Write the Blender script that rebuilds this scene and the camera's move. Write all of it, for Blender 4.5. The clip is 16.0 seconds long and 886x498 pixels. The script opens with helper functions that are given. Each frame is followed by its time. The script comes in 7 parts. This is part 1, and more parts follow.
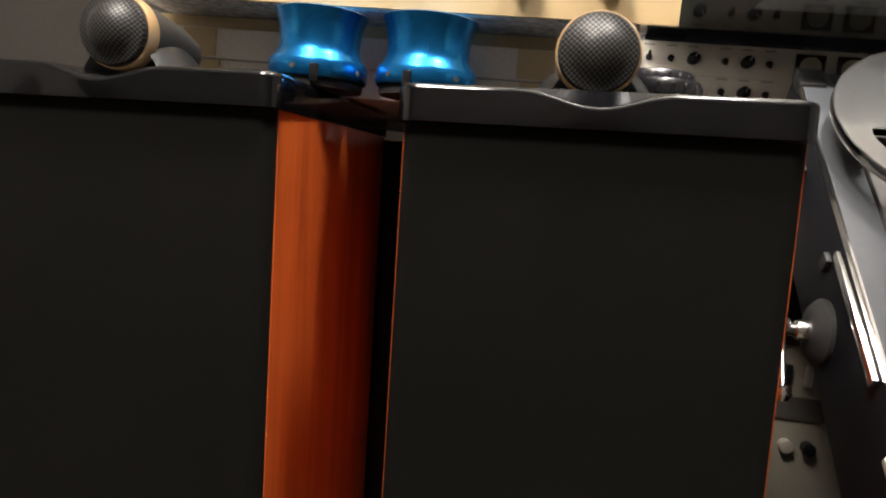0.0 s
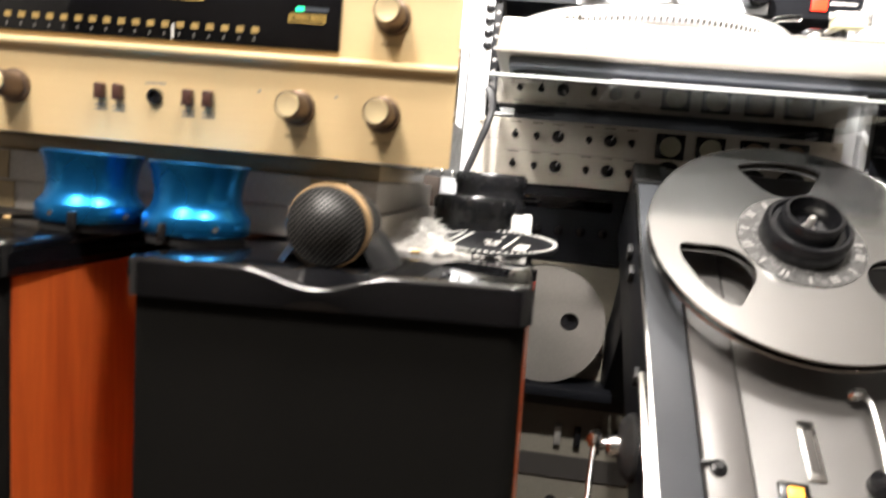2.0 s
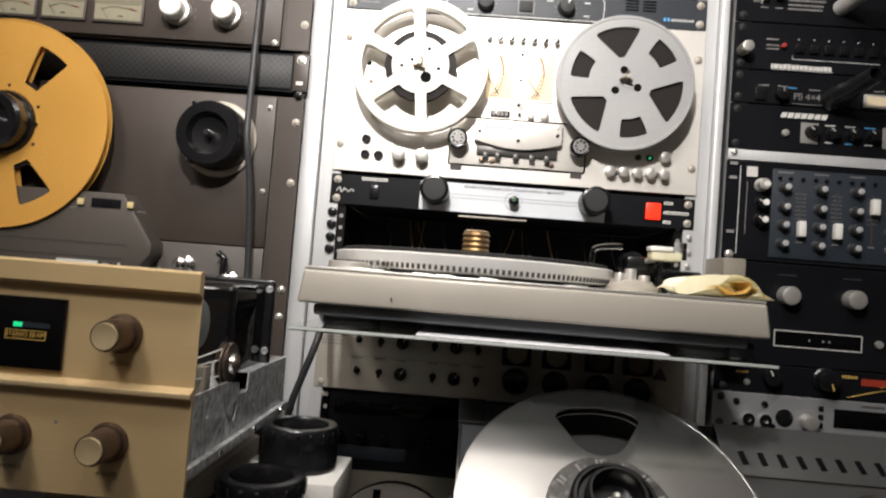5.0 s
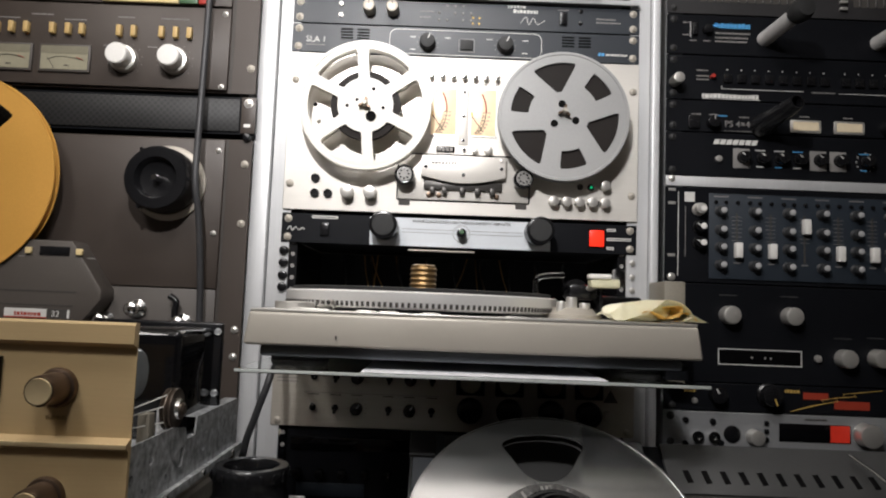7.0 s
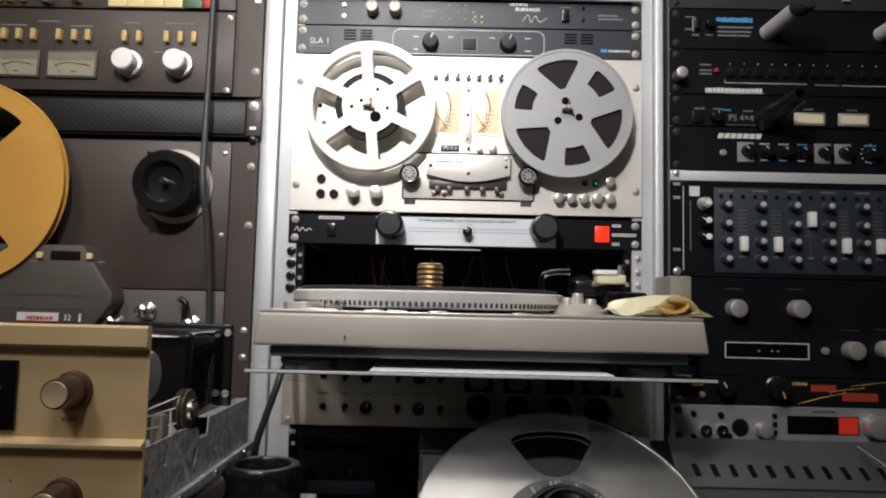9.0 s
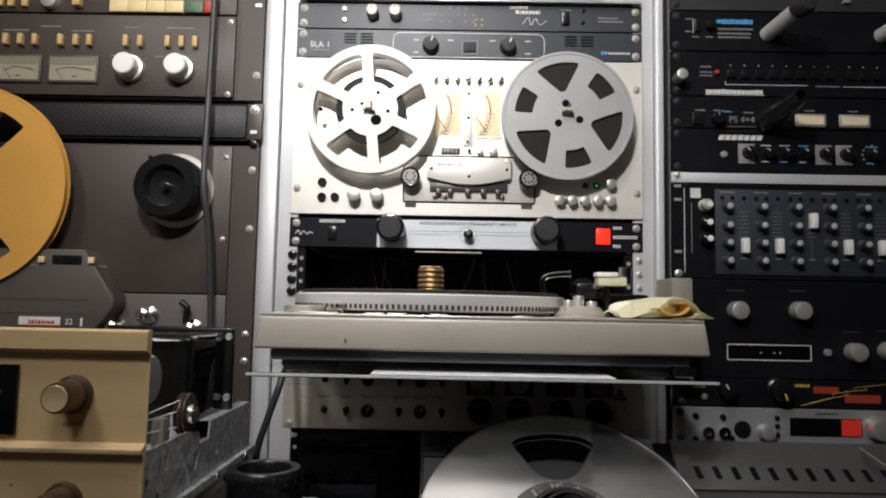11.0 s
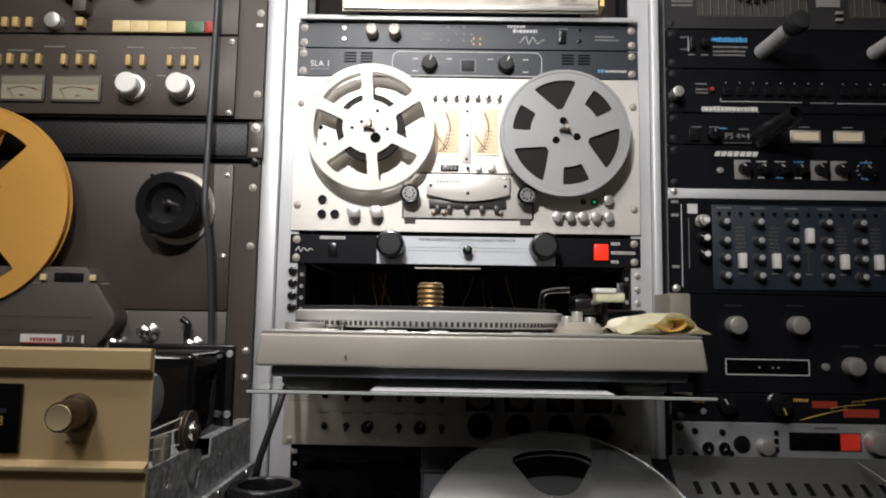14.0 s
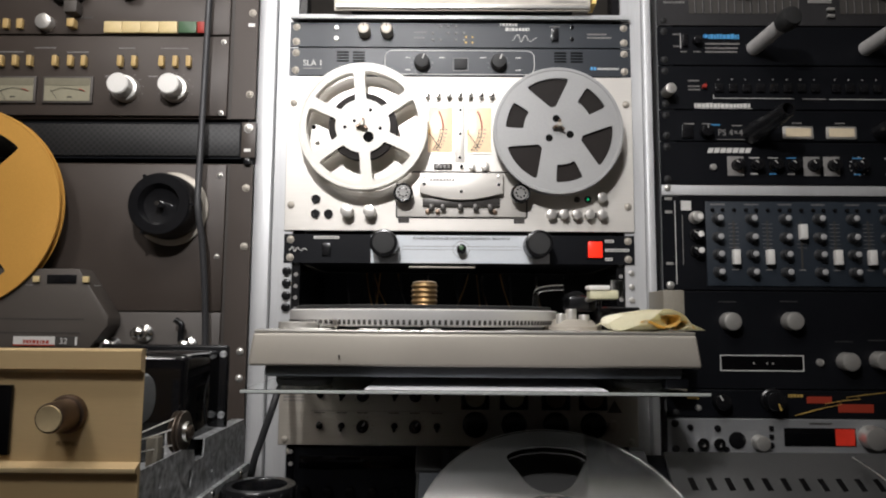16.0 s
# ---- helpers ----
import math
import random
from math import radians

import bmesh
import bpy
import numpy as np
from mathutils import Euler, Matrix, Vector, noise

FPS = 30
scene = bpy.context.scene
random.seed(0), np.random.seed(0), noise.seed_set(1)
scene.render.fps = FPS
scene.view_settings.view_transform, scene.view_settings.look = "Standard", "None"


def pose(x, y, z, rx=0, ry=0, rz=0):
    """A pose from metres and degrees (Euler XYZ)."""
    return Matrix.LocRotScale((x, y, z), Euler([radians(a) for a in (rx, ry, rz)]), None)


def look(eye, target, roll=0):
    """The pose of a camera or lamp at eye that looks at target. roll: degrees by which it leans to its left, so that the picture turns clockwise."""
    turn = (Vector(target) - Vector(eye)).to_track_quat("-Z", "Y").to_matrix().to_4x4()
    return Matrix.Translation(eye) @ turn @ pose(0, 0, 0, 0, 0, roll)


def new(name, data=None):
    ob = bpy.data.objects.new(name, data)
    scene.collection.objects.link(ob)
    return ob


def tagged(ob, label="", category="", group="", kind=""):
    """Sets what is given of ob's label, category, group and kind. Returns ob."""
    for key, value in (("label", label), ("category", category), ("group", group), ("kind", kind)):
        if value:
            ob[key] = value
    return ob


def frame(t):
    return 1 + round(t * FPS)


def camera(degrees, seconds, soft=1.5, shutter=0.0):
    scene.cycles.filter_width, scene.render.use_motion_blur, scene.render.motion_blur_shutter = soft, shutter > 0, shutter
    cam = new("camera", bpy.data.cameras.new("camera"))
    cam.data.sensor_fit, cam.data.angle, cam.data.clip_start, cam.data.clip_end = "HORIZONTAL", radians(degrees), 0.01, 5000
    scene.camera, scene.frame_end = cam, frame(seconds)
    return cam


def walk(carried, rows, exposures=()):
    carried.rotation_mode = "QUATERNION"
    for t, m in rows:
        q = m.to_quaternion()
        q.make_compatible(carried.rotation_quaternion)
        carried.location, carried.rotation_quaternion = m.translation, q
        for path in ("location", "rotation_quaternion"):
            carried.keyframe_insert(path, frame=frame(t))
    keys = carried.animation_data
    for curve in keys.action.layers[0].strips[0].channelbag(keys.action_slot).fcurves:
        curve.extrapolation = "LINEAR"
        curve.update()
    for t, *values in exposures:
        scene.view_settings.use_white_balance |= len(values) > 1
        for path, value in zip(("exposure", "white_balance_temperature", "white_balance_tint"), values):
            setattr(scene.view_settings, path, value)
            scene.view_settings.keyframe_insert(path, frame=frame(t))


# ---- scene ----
cam = camera(66.2, 16.0, 2.0, 0.75)
PATH = [
    (0, (-0.051, -0.993, 0.956), (-0.351, 0.972, 0.735), 5.5),
    (0.5, (-0.043, -0.981, 0.966), (-0.335, 0.982, 0.716), 4.3),
    (1, (-0.014, -0.968, 0.991), (-0.252, 1.003, 0.751), 5.6),
    (1.5, (0.029, -0.966, 1.024), (-0.216, 1.006, 0.797), 6.5),
    (2, (0.08, -0.957, 1.068), (-0.144, 1.021, 0.87), 5.2),
    (2.5, (0.112, -0.943, 1.119), (-0.072, 1.04, 0.931), 6.5),
    (3, (0.164, -0.927, 1.158), (0.051, 1.065, 1.02), 4.6),
    (3.5, (0.184, -0.918, 1.187), (0.103, 1.08, 1.157), 5.2),
    (4, (0.17, -0.912, 1.199), (0.067, 1.085, 1.226), 7.5),
    (4.5, (0.186, -0.899, 1.213), (0.039, 1.096, 1.236), 4.2),
    (5, (0.191, -0.902, 1.232), (0.119, 1.095, 1.316), 4.5),
    (7.5, (0.224, -0.923, 1.244), (0.233, 1.07, 1.408), 1.9),
    (8, (0.224, -0.924, 1.245), (0.231, 1.069, 1.406), 1.7),
    (8.5, (0.224, -0.924, 1.244), (0.221, 1.07, 1.402), 1.4),
    (9, (0.221, -0.926, 1.244), (0.206, 1.068, 1.399), 1.3),
    (11.5, (0.223, -0.926, 1.244), (0.201, 1.067, 1.411), 1.1),
    (12, (0.222, -0.929, 1.245), (0.201, 1.063, 1.417), 1.1),
    (12.5, (0.223, -0.93, 1.245), (0.201, 1.062, 1.429), 1.0),
    (13, (0.22, -0.932, 1.246), (0.194, 1.058, 1.445), 1.5),
    (13.5, (0.224, -0.933, 1.246), (0.2, 1.057, 1.447), 0.8),
    (14, (0.223, -0.933, 1.247), (0.202, 1.056, 1.45), 0.9),
    (14.5, (0.227, -0.933, 1.246), (0.205, 1.057, 1.449), 0.5),
    (15, (0.228, -0.932, 1.245), (0.214, 1.058, 1.449), 0.4),
    (15.5, (0.229, -0.932, 1.246), (0.215, 1.058, 1.445), 0.3),
    (16, (0.227, -0.932, 1.245), (0.215, 1.057, 1.449), 0.4),
]
EXPOSURES = [(0, 2.14, 6430, 12), (1, 2.19, 6380, 12), (1.5, 2.14, 6430, 12), (2, 2.14, 6330, 12), (2.5, 1.62, 6320, 12), (3, 1.0, 6370, 12), (3.5, 0.58, 6370, 12), (4.5, 0.2, 6370, 12), (5, -0.08, 6320, 12), (7.5, -0.56, 6100, 12), (16, -0.67, 6070, 12)]
walk(cam, [(t, look(eye, target, roll)) for t, eye, target, roll in PATH], EXPOSURES)

# ---- light ----
world = bpy.data.worlds.new("room_air")
world.use_nodes = True
world.node_tree.nodes["Background"].inputs[0].default_value = (0.9, 0.85, 0.8, 1)
world.node_tree.nodes["Background"].inputs[1].default_value = 0.02
scene.world = world


def area_lamp(name, eye, target, size, power, colour, spread=180):
    lamp = bpy.data.lights.new(name, "AREA")
    lamp.shape, lamp.size, lamp.energy, lamp.color = "DISK", size, power, colour
    lamp.spread = radians(spread)
    ob = new(name, lamp)
    ob.matrix_world = look(eye, target)
    return ob


# added key light that makes the centre tape deck bright; no lamp stands here
area_lamp("deck_key_light", (0.06, -0.98, 1.90), (0.15, 0.0, 1.60), 0.06, 4.0, (1.0, 0.95, 0.88), 84)


def bulb(name, at, size, power, colour):
    lamp = bpy.data.lights.new(name, "POINT")
    lamp.shadow_soft_size, lamp.energy, lamp.color = size, power, colour
    ob = new(name, lamp)
    ob.location = at
    return ob


bulb("ceiling_lamp_light", (0.24, -0.74, 2.22), 0.09, 17.0, (1.0, 0.95, 0.88))
bulb("second_ceiling_lamp_light", (-0.46, -0.76, 2.22), 0.09, 7.5, (1.0, 0.92, 0.82))
# unseen fill light, added to lift the fronts of receiver, boxes and left rack
area_lamp("front_fill_light", (-0.50, -1.40, 2.39), (-0.5, -1.35, 0), 0.40, 12.0, (1.0, 0.92, 0.82))

# ---- materials ----
MATS = {}


def mat(name, colour, rough=0.5, metal=0.0, vary=0.12, grain=120.0, bump=0.05, stretch=(1, 1, 1), coat=0.0, blotch=6.0):
    """Procedural paint, plastic or metal: blotches, fine grain along one direction, and relief."""
    if name in MATS:
        return MATS[name]
    m = bpy.data.materials.new(name)
    m.use_nodes = True
    nt = m.node_tree
    n, l = nt.nodes, nt.links
    b = n["Principled BSDF"]
    b.inputs["Metallic"].default_value = metal
    b.inputs["Coat Weight"].default_value = coat
    co = n.new("ShaderNodeTexCoord")
    mp = n.new("ShaderNodeMapping")
    mp.inputs["Scale"].default_value = stretch
    l.new(co.outputs["Object"], mp.inputs[0])
    big, fine = n.new("ShaderNodeTexNoise"), n.new("ShaderNodeTexNoise")
    big.inputs["Scale"].default_value, big.inputs["Detail"].default_value = blotch, 5
    fine.inputs["Scale"].default_value, fine.inputs["Detail"].default_value = grain, 3
    l.new(co.outputs["Object"], big.inputs[0])
    l.new(mp.outputs[0], fine.inputs[0])
    add = n.new("ShaderNodeMath")
    add.operation = "ADD"
    l.new(big.outputs[0], add.inputs[0])
    l.new(fine.outputs[0], add.inputs[1])
    ramp = n.new("ShaderNodeMapRange")
    ramp.inputs[1].default_value, ramp.inputs[2].default_value = 0.6, 1.4
    ramp.inputs[3].default_value, ramp.inputs[4].default_value = 1 - vary, 1 + vary
    l.new(add.outputs[0], ramp.inputs[0])
    mul = n.new("ShaderNodeMix")
    mul.data_type, mul.blend_type = "RGBA", "MULTIPLY"
    mul.inputs[0].default_value = 1.0
    mul.inputs[6].default_value = (*colour, 1)
    l.new(ramp.outputs[0], mul.inputs[7])
    l.new(mul.outputs[2], b.inputs["Base Color"])
    rr = n.new("ShaderNodeMapRange")
    rr.inputs[1].default_value, rr.inputs[2].default_value = 0.3, 0.7
    rr.inputs[3].default_value, rr.inputs[4].default_value = max(0.02, rough * 0.8), min(1, rough * 1.25)
    l.new(big.outputs[0], rr.inputs[0])
    l.new(rr.outputs[0], b.inputs["Roughness"])
    if bump:
        bp = n.new("ShaderNodeBump")
        bp.inputs["Strength"].default_value, bp.inputs["Distance"].default_value = bump, 0.002
        l.new(fine.outputs[0], bp.inputs["Height"])
        l.new(bp.outputs[0], b.inputs["Normal"])
    MATS[name] = m
    return m


def glow(name, colour, power):
    m = mat(name, colour, 0.3)
    b = m.node_tree.nodes["Principled BSDF"]
    b.inputs["Emission Color"].default_value = (*colour, 1)
    b.inputs["Emission Strength"].default_value = power
    return m


def clear(name, colour, rough, ior=1.45):
    m = mat(name, colour, rough, 0, 0.02, 20, 0)
    m.node_tree.nodes["Principled BSDF"].inputs["Transmission Weight"].default_value = 1.0
    m.node_tree.nodes["Principled BSDF"].inputs["IOR"].default_value = ior
    return m


SILVER = mat("brushed_aluminium_panel", (0.70, 0.67, 0.62), 0.42, 0.35, 0.05, 900, 0.03, (0.03, 1, 1))
RAIL = mat("rack_aluminium", (0.56, 0.565, 0.57), 0.42, 0.3, 0.08, 500, 0.04, (1, 1, 0.03))
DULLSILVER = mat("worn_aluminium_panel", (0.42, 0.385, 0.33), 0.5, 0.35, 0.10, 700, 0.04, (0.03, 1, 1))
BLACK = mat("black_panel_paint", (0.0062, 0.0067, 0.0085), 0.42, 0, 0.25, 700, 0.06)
BLACK.node_tree.nodes["Principled BSDF"].inputs["Specular IOR Level"].default_value = 0.14
BLUEBLACK = mat("blue_black_panel_paint", (0.015, 0.0195, 0.0265), 0.45, 0, 0.15, 700, 0.05)
MIXBLUE = mat("slate_blue_panel_paint", (0.017, 0.024, 0.034), 0.5, 0, 0.15, 700, 0.05)
GUNMETAL = mat("brown_grey_enamel", (0.051, 0.039, 0.0315), 0.48, 0.1, 0.07, 900, 0.05)
GUNLIGHT = mat("light_brown_grey_enamel", (0.078, 0.068, 0.060), 0.48, 0.1, 0.07, 900, 0.05)
GOLD = mat("champagne_gold_anodised", (0.60, 0.445, 0.235), 0.42, 0.15, 0.05, 1100, 0.04, (0.03, 1, 1))
GOLDEDGE = mat("polished_gold_edge", (0.84, 0.68, 0.40), 0.30, 0.5, 0.05)
BRONZE = mat("bronze_knob_metal", (0.15, 0.105, 0.075), 0.36, 0.8, 0.1, 900)
CHROME = mat("polished_chrome", (0.80, 0.79, 0.77), 0.16, 1.0, 0.05)
SATIN = mat("satin_metal_knob", (0.66, 0.64, 0.60), 0.34, 0.7, 0.06, 900)
STEEL = mat("zinc_plated_steel", (0.46, 0.47, 0.475), 0.45, 0.3, 0.75, 160, 0.12, blotch=95)
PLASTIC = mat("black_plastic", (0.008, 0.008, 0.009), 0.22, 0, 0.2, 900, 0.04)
RUBBER = mat("matt_black_rubber", (0.015, 0.015, 0.015), 0.65, 0, 0.3, 600, 0.15)
GLOSS = mat("gloss_black_lacquer", (0.0032, 0.0032, 0.0038), 0.06, 0, 0.3, 60, 0.0, coat=0.1)
GRILLE = mat("black_speaker_cloth", (0.0070, 0.0067, 0.0060), 0.95, 0, 0.35, 2600, 0.4)
GRILLE.node_tree.nodes["Principled BSDF"].inputs["Specular IOR Level"].default_value = 0.05
WHITE = mat("white_plastic", (0.78, 0.76, 0.72), 0.4, 0, 0.05, 300)
REELWHITE = mat("cream_white_reel_plastic", (0.76, 0.73, 0.66), 0.45, 0, 0.05, 300)
REELGREY = mat("grey_reel_plastic", (0.34, 0.34, 0.335), 0.42, 0.1, 0.06, 400)
REELGOLD = mat("amber_gold_reel_metal", (0.70, 0.37, 0.075), 0.45, 0.25, 0.06, 500)
REELALU = mat("spun_aluminium_reel", (0.60, 0.595, 0.585), 0.16, 0.97, 0.05, 700, 0.015)
TAPE = mat("brown_magnetic_tape", (0.017, 0.014, 0.0125), 0.6, 0, 0.2, 1400)
TAPE.node_tree.nodes["Principled BSDF"].inputs["Specular IOR Level"].default_value = 0.15
HOLEBLACK = mat("open_hole_black", (0.006, 0.006, 0.006), 0.9, 0, 0.1)
HOLEBLACK.node_tree.nodes["Principled BSDF"].inputs["Specular IOR Level"].default_value = 0.05
TURN = mat("warm_grey_plinth_paint", (0.41, 0.38, 0.33), 0.42, 0.15, 0.04, 1200, 0.05)
PLATTER = mat("cast_aluminium_platter", (0.82, 0.81, 0.79), 0.32, 0.4, 0.05, 500)
YELLOW = mat("ochre_switch_plastic", (0.52, 0.36, 0.14), 0.45, 0, 0.1)
CREAM = mat("cream_button_plastic", (0.66, 0.52, 0.26), 0.42, 0, 0.08)
GREEN = mat("dark_green_button", (0.06, 0.12, 0.06), 0.4)
REDBTN = mat("dark_red_button", (0.35, 0.03, 0.02), 0.4)
BLUE = mat("blue_anodised_aluminium", (0.012, 0.19, 0.50), 0.24, 0.85, 0.06, 800, 0.03)
CARD = mat("white_cardboard", (0.62, 0.57, 0.50), 0.85, 0, 0.12, 300, 0.1, blotch=14)
TAPING = mat("tan_packing_tape", (0.44, 0.33, 0.18), 0.4, 0, 0.08)
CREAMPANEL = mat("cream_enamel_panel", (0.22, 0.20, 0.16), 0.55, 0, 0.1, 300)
CLOTH = mat("yellow_cotton_cloth", (0.95, 0.91, 0.70), 0.9, 0, 0.08, 900, 0.4)
CLOTHIN = mat("orange_yellow_cloth_fold", (0.95, 0.68, 0.24), 0.9, 0, 0.08, 900, 0.4)
BRASS = mat("polished_brass", (0.55, 0.38, 0.19), 0.32, 1.0, 0.06)
CEIL = mat("white_ceiling_paint", (0.72, 0.70, 0.66), 0.8, 0, 0.05, 60, 0.05)
WALL = mat("cream_room_wall_paint", (0.36, 0.345, 0.32), 0.8, 0, 0.08, 60, 0.05)
# dark brown holds the shade behind the racks and keeps reflections dim
DARKENEDWALL = mat("darkened_wall_paint", (0.06, 0.053, 0.046), 0.8, 0, 0.10, 60, 0.05)
FLOOR = mat("brown_carpet", (0.10, 0.075, 0.055), 0.95, 0, 0.25, 400, 0.5)
CABLE = mat("dark_grey_cable", (0.035, 0.035, 0.037), 0.5, 0, 0.1)
DUST = mat("white_lint_dust", (0.88, 0.86, 0.83), 0.95, 0, 0.2, 900, 0.6)
PRINTW = mat("white_print", (0.62, 0.61, 0.58), 0.6, 0, 0.05)
PRINTK = mat("black_print", (0.05, 0.045, 0.04), 0.6, 0, 0.05)
PRINTB = mat("sky_blue_print", (0.08, 0.32, 0.62), 0.5, 0, 0.05)
PRINTG = mat("dim_grey_print", (0.22, 0.21, 0.20), 0.6, 0, 0.05)
PRINTGOLD = mat("gold_print", (0.60, 0.40, 0.10), 0.5, 0.2, 0.05)
PRINTR = mat("red_print", (0.34, 0.04, 0.018), 0.5, 0, 0.05)
PAPER = mat("white_paper", (0.80, 0.80, 0.82), 0.8, 0, 0.03, 200)
WHITEPAN = mat("pale_blue_white_panel", (0.62, 0.65, 0.68), 0.4, 0.1, 0.04, 300)
VENT = mat("grey_console_enamel", (0.062, 0.062, 0.062), 0.45, 0.1, 0.06, 600, 0.05)
PLATEGREY = mat("deck_plate_grey_enamel", (0.118, 0.113, 0.108), 0.42, 0.25, 0.05, 700)
METER = glow("warm_lit_meter_face", (0.82, 0.62, 0.40), 0.42)
METERDIM = mat("ivory_meter_face", (0.30, 0.28, 0.20), 0.3, 0, 0.08, 100)
GLOWRED = glow("red_lamp_glow", (1.0, 0.03, 0.01), 1.1)
GLOWGREEN = glow("green_lamp_glow", (0.02, 0.6, 0.22), 0.9)
DIMRED = glow("dim_red_display", (0.70, 0.04, 0.02), 0.14)
GLASS = clear("clear_glass", (0.93, 0.97, 0.96), 0.02)
HAZE = clear("hazy_clear_plastic", (0.9, 0.9, 0.88), 0.18, 1.3)


def wood_material():
    m = bpy.data.materials.new("red_cherry_veneer")
    m.use_nodes = True
    n, l = m.node_tree.nodes, m.node_tree.links
    b = n["Principled BSDF"]
    co, mp = n.new("ShaderNodeTexCoord"), n.new("ShaderNodeMapping")
    mp.inputs["Scale"].default_value = (1, 1, 0.06)
    l.new(co.outputs["Object"], mp.inputs[0])
    a, c = n.new("ShaderNodeTexNoise"), n.new("ShaderNodeTexNoise")
    a.inputs["Scale"].default_value, a.inputs["Detail"].default_value, a.inputs["Distortion"].default_value = 55, 6, 0.6
    c.inputs["Scale"].default_value, c.inputs["Detail"].default_value = 420, 3
    l.new(mp.outputs[0], a.inputs[0])
    l.new(mp.outputs[0], c.inputs[0])
    r = n.new("ShaderNodeValToRGB")
    r.color_ramp.elements[0].color, r.color_ramp.elements[0].position = (0.34, 0.052, 0.010, 1), 0.3
    r.color_ramp.elements[1].color, r.color_ramp.elements[1].position = (0.66, 0.14, 0.026, 1), 0.7
    mx = n.new("ShaderNodeMath")
    mx.operation = "MULTIPLY_ADD"
    mx.inputs[1].default_value = 0.25
    l.new(c.outputs[0], mx.inputs[0])
    sc = n.new("ShaderNodeMath")
    sc.operation = "MULTIPLY"
    sc.inputs[1].default_value = 0.75
    l.new(a.outputs[0], sc.inputs[0])
    l.new(sc.outputs[0], mx.inputs[2])
    l.new(mx.outputs[0], r.inputs[0])
    l.new(r.outputs[0], b.inputs["Base Color"])
    b.inputs["Roughness"].default_value = 0.32
    b.inputs["Coat Weight"].default_value = 0.3
    return m


def mesh_grille_material():
    """Black metal with round holes in a close hexagonal pattern."""
    m = mat("perforated_black_metal", (0.014, 0.0135, 0.0135), 0.5, 0.1, 0.1, 300, 0)
    n, l = m.node_tree.nodes, m.node_tree.links
    b = n["Principled BSDF"]
    old = b.inputs["Base Color"].links[0].from_socket
    co, v = n.new("ShaderNodeTexCoord"), n.new("ShaderNodeTexVoronoi")
    sep, com, turn = n.new("ShaderNodeSeparateXYZ"), n.new("ShaderNodeCombineXYZ"), n.new("ShaderNodeMapping")
    turn.inputs["Rotation"].default_value = (0, 0, radians(45))
    l.new(co.outputs["Object"], sep.inputs[0])
    l.new(sep.outputs[0], com.inputs[0])
    l.new(sep.outputs[2], com.inputs[1])
    l.new(com.outputs[0], turn.inputs[0])
    v.voronoi_dimensions = "2D"
    v.inputs["Scale"].default_value, v.inputs["Randomness"].default_value = 165, 0.0
    l.new(turn.outputs[0], v.inputs["Vector"])
    g = n.new("ShaderNodeMath")
    g.operation = "GREATER_THAN"
    g.inputs[1].default_value = 0.37
    l.new(v.outputs["Distance"], g.inputs[0])
    x = n.new("ShaderNodeMix")
    x.data_type = "RGBA"
    x.inputs[6].default_value = (0.003, 0.003, 0.003, 1)
    l.new(g.outputs[0], x.inputs[0])
    l.new(old, x.inputs[7])
    l.new(x.outputs[2], b.inputs["Base Color"])
    return m


CHERRY = wood_material()
MESHGRILLE = mesh_grille_material()

# ---- building helpers: all places are in the room's metres ----
PLACE = {}
I4 = Matrix.Identity(4)


def thing(name, at, label, category, group="", kind=""):
    ob = new(name)
    ob.empty_display_size = 0.02
    m = at if isinstance(at, Matrix) else Matrix.Translation(at)
    ob.matrix_basis = m
    PLACE[ob] = m
    return tagged(ob, label, category, group, kind)


def mesh_of(bm, name, material, smooth=True):
    me = bpy.data.meshes.new(name)
    bm.to_mesh(me)
    bm.free()
    me.materials.append(material)
    if smooth:
        me.shade_smooth()
        me.set_sharp_from_angle(angle=radians(38))
    return me


def put(name, me, parent, m=I4, label=""):
    """A mesh as one object under parent, at the pose m in the room."""
    ob = new(name, me)
    if parent is None:
        ob.matrix_basis = m
    else:
        ob.parent = parent
        ob.matrix_basis = PLACE[parent].inverted() @ m
    PLACE[ob] = m
    return tagged(ob, label)


def part(name, bm, material, parent, label="", m=I4, smooth=True):
    """Links a bmesh as one mesh object; its origin lies at the mesh's middle."""
    xs = [v.co for v in bm.verts]
    mid = sum(xs, Vector()) / len(xs)
    bmesh.ops.translate(bm, verts=bm.verts, vec=-mid)
    return put(name, mesh_of(bm, name, material, smooth), parent, m @ Matrix.Translation(mid), label)


def box(x0, x1, y0, y1, z0, z1, bevel=0.0, seg=2, bm=None):
    own = bmesh.new()
    bmesh.ops.create_cube(own, size=1.0)
    for v in own.verts:
        v.co = ((x0 + x1) / 2 + v.co.x * (x1 - x0), (y0 + y1) / 2 + v.co.y * (y1 - y0), (z0 + z1) / 2 + v.co.z * (z1 - z0))
    if bevel:
        bmesh.ops.bevel(own, geom=own.edges[:], offset=bevel, segments=seg, profile=0.5, affect="EDGES")
    if bm is None:
        return own
    join(bm, own)
    return bm


def join(bm, own):
    me = bpy.data.meshes.new("tmp")
    own.to_mesh(me)
    own.free()
    bm.from_mesh(me)
    bpy.data.meshes.remove(me)
    return bm


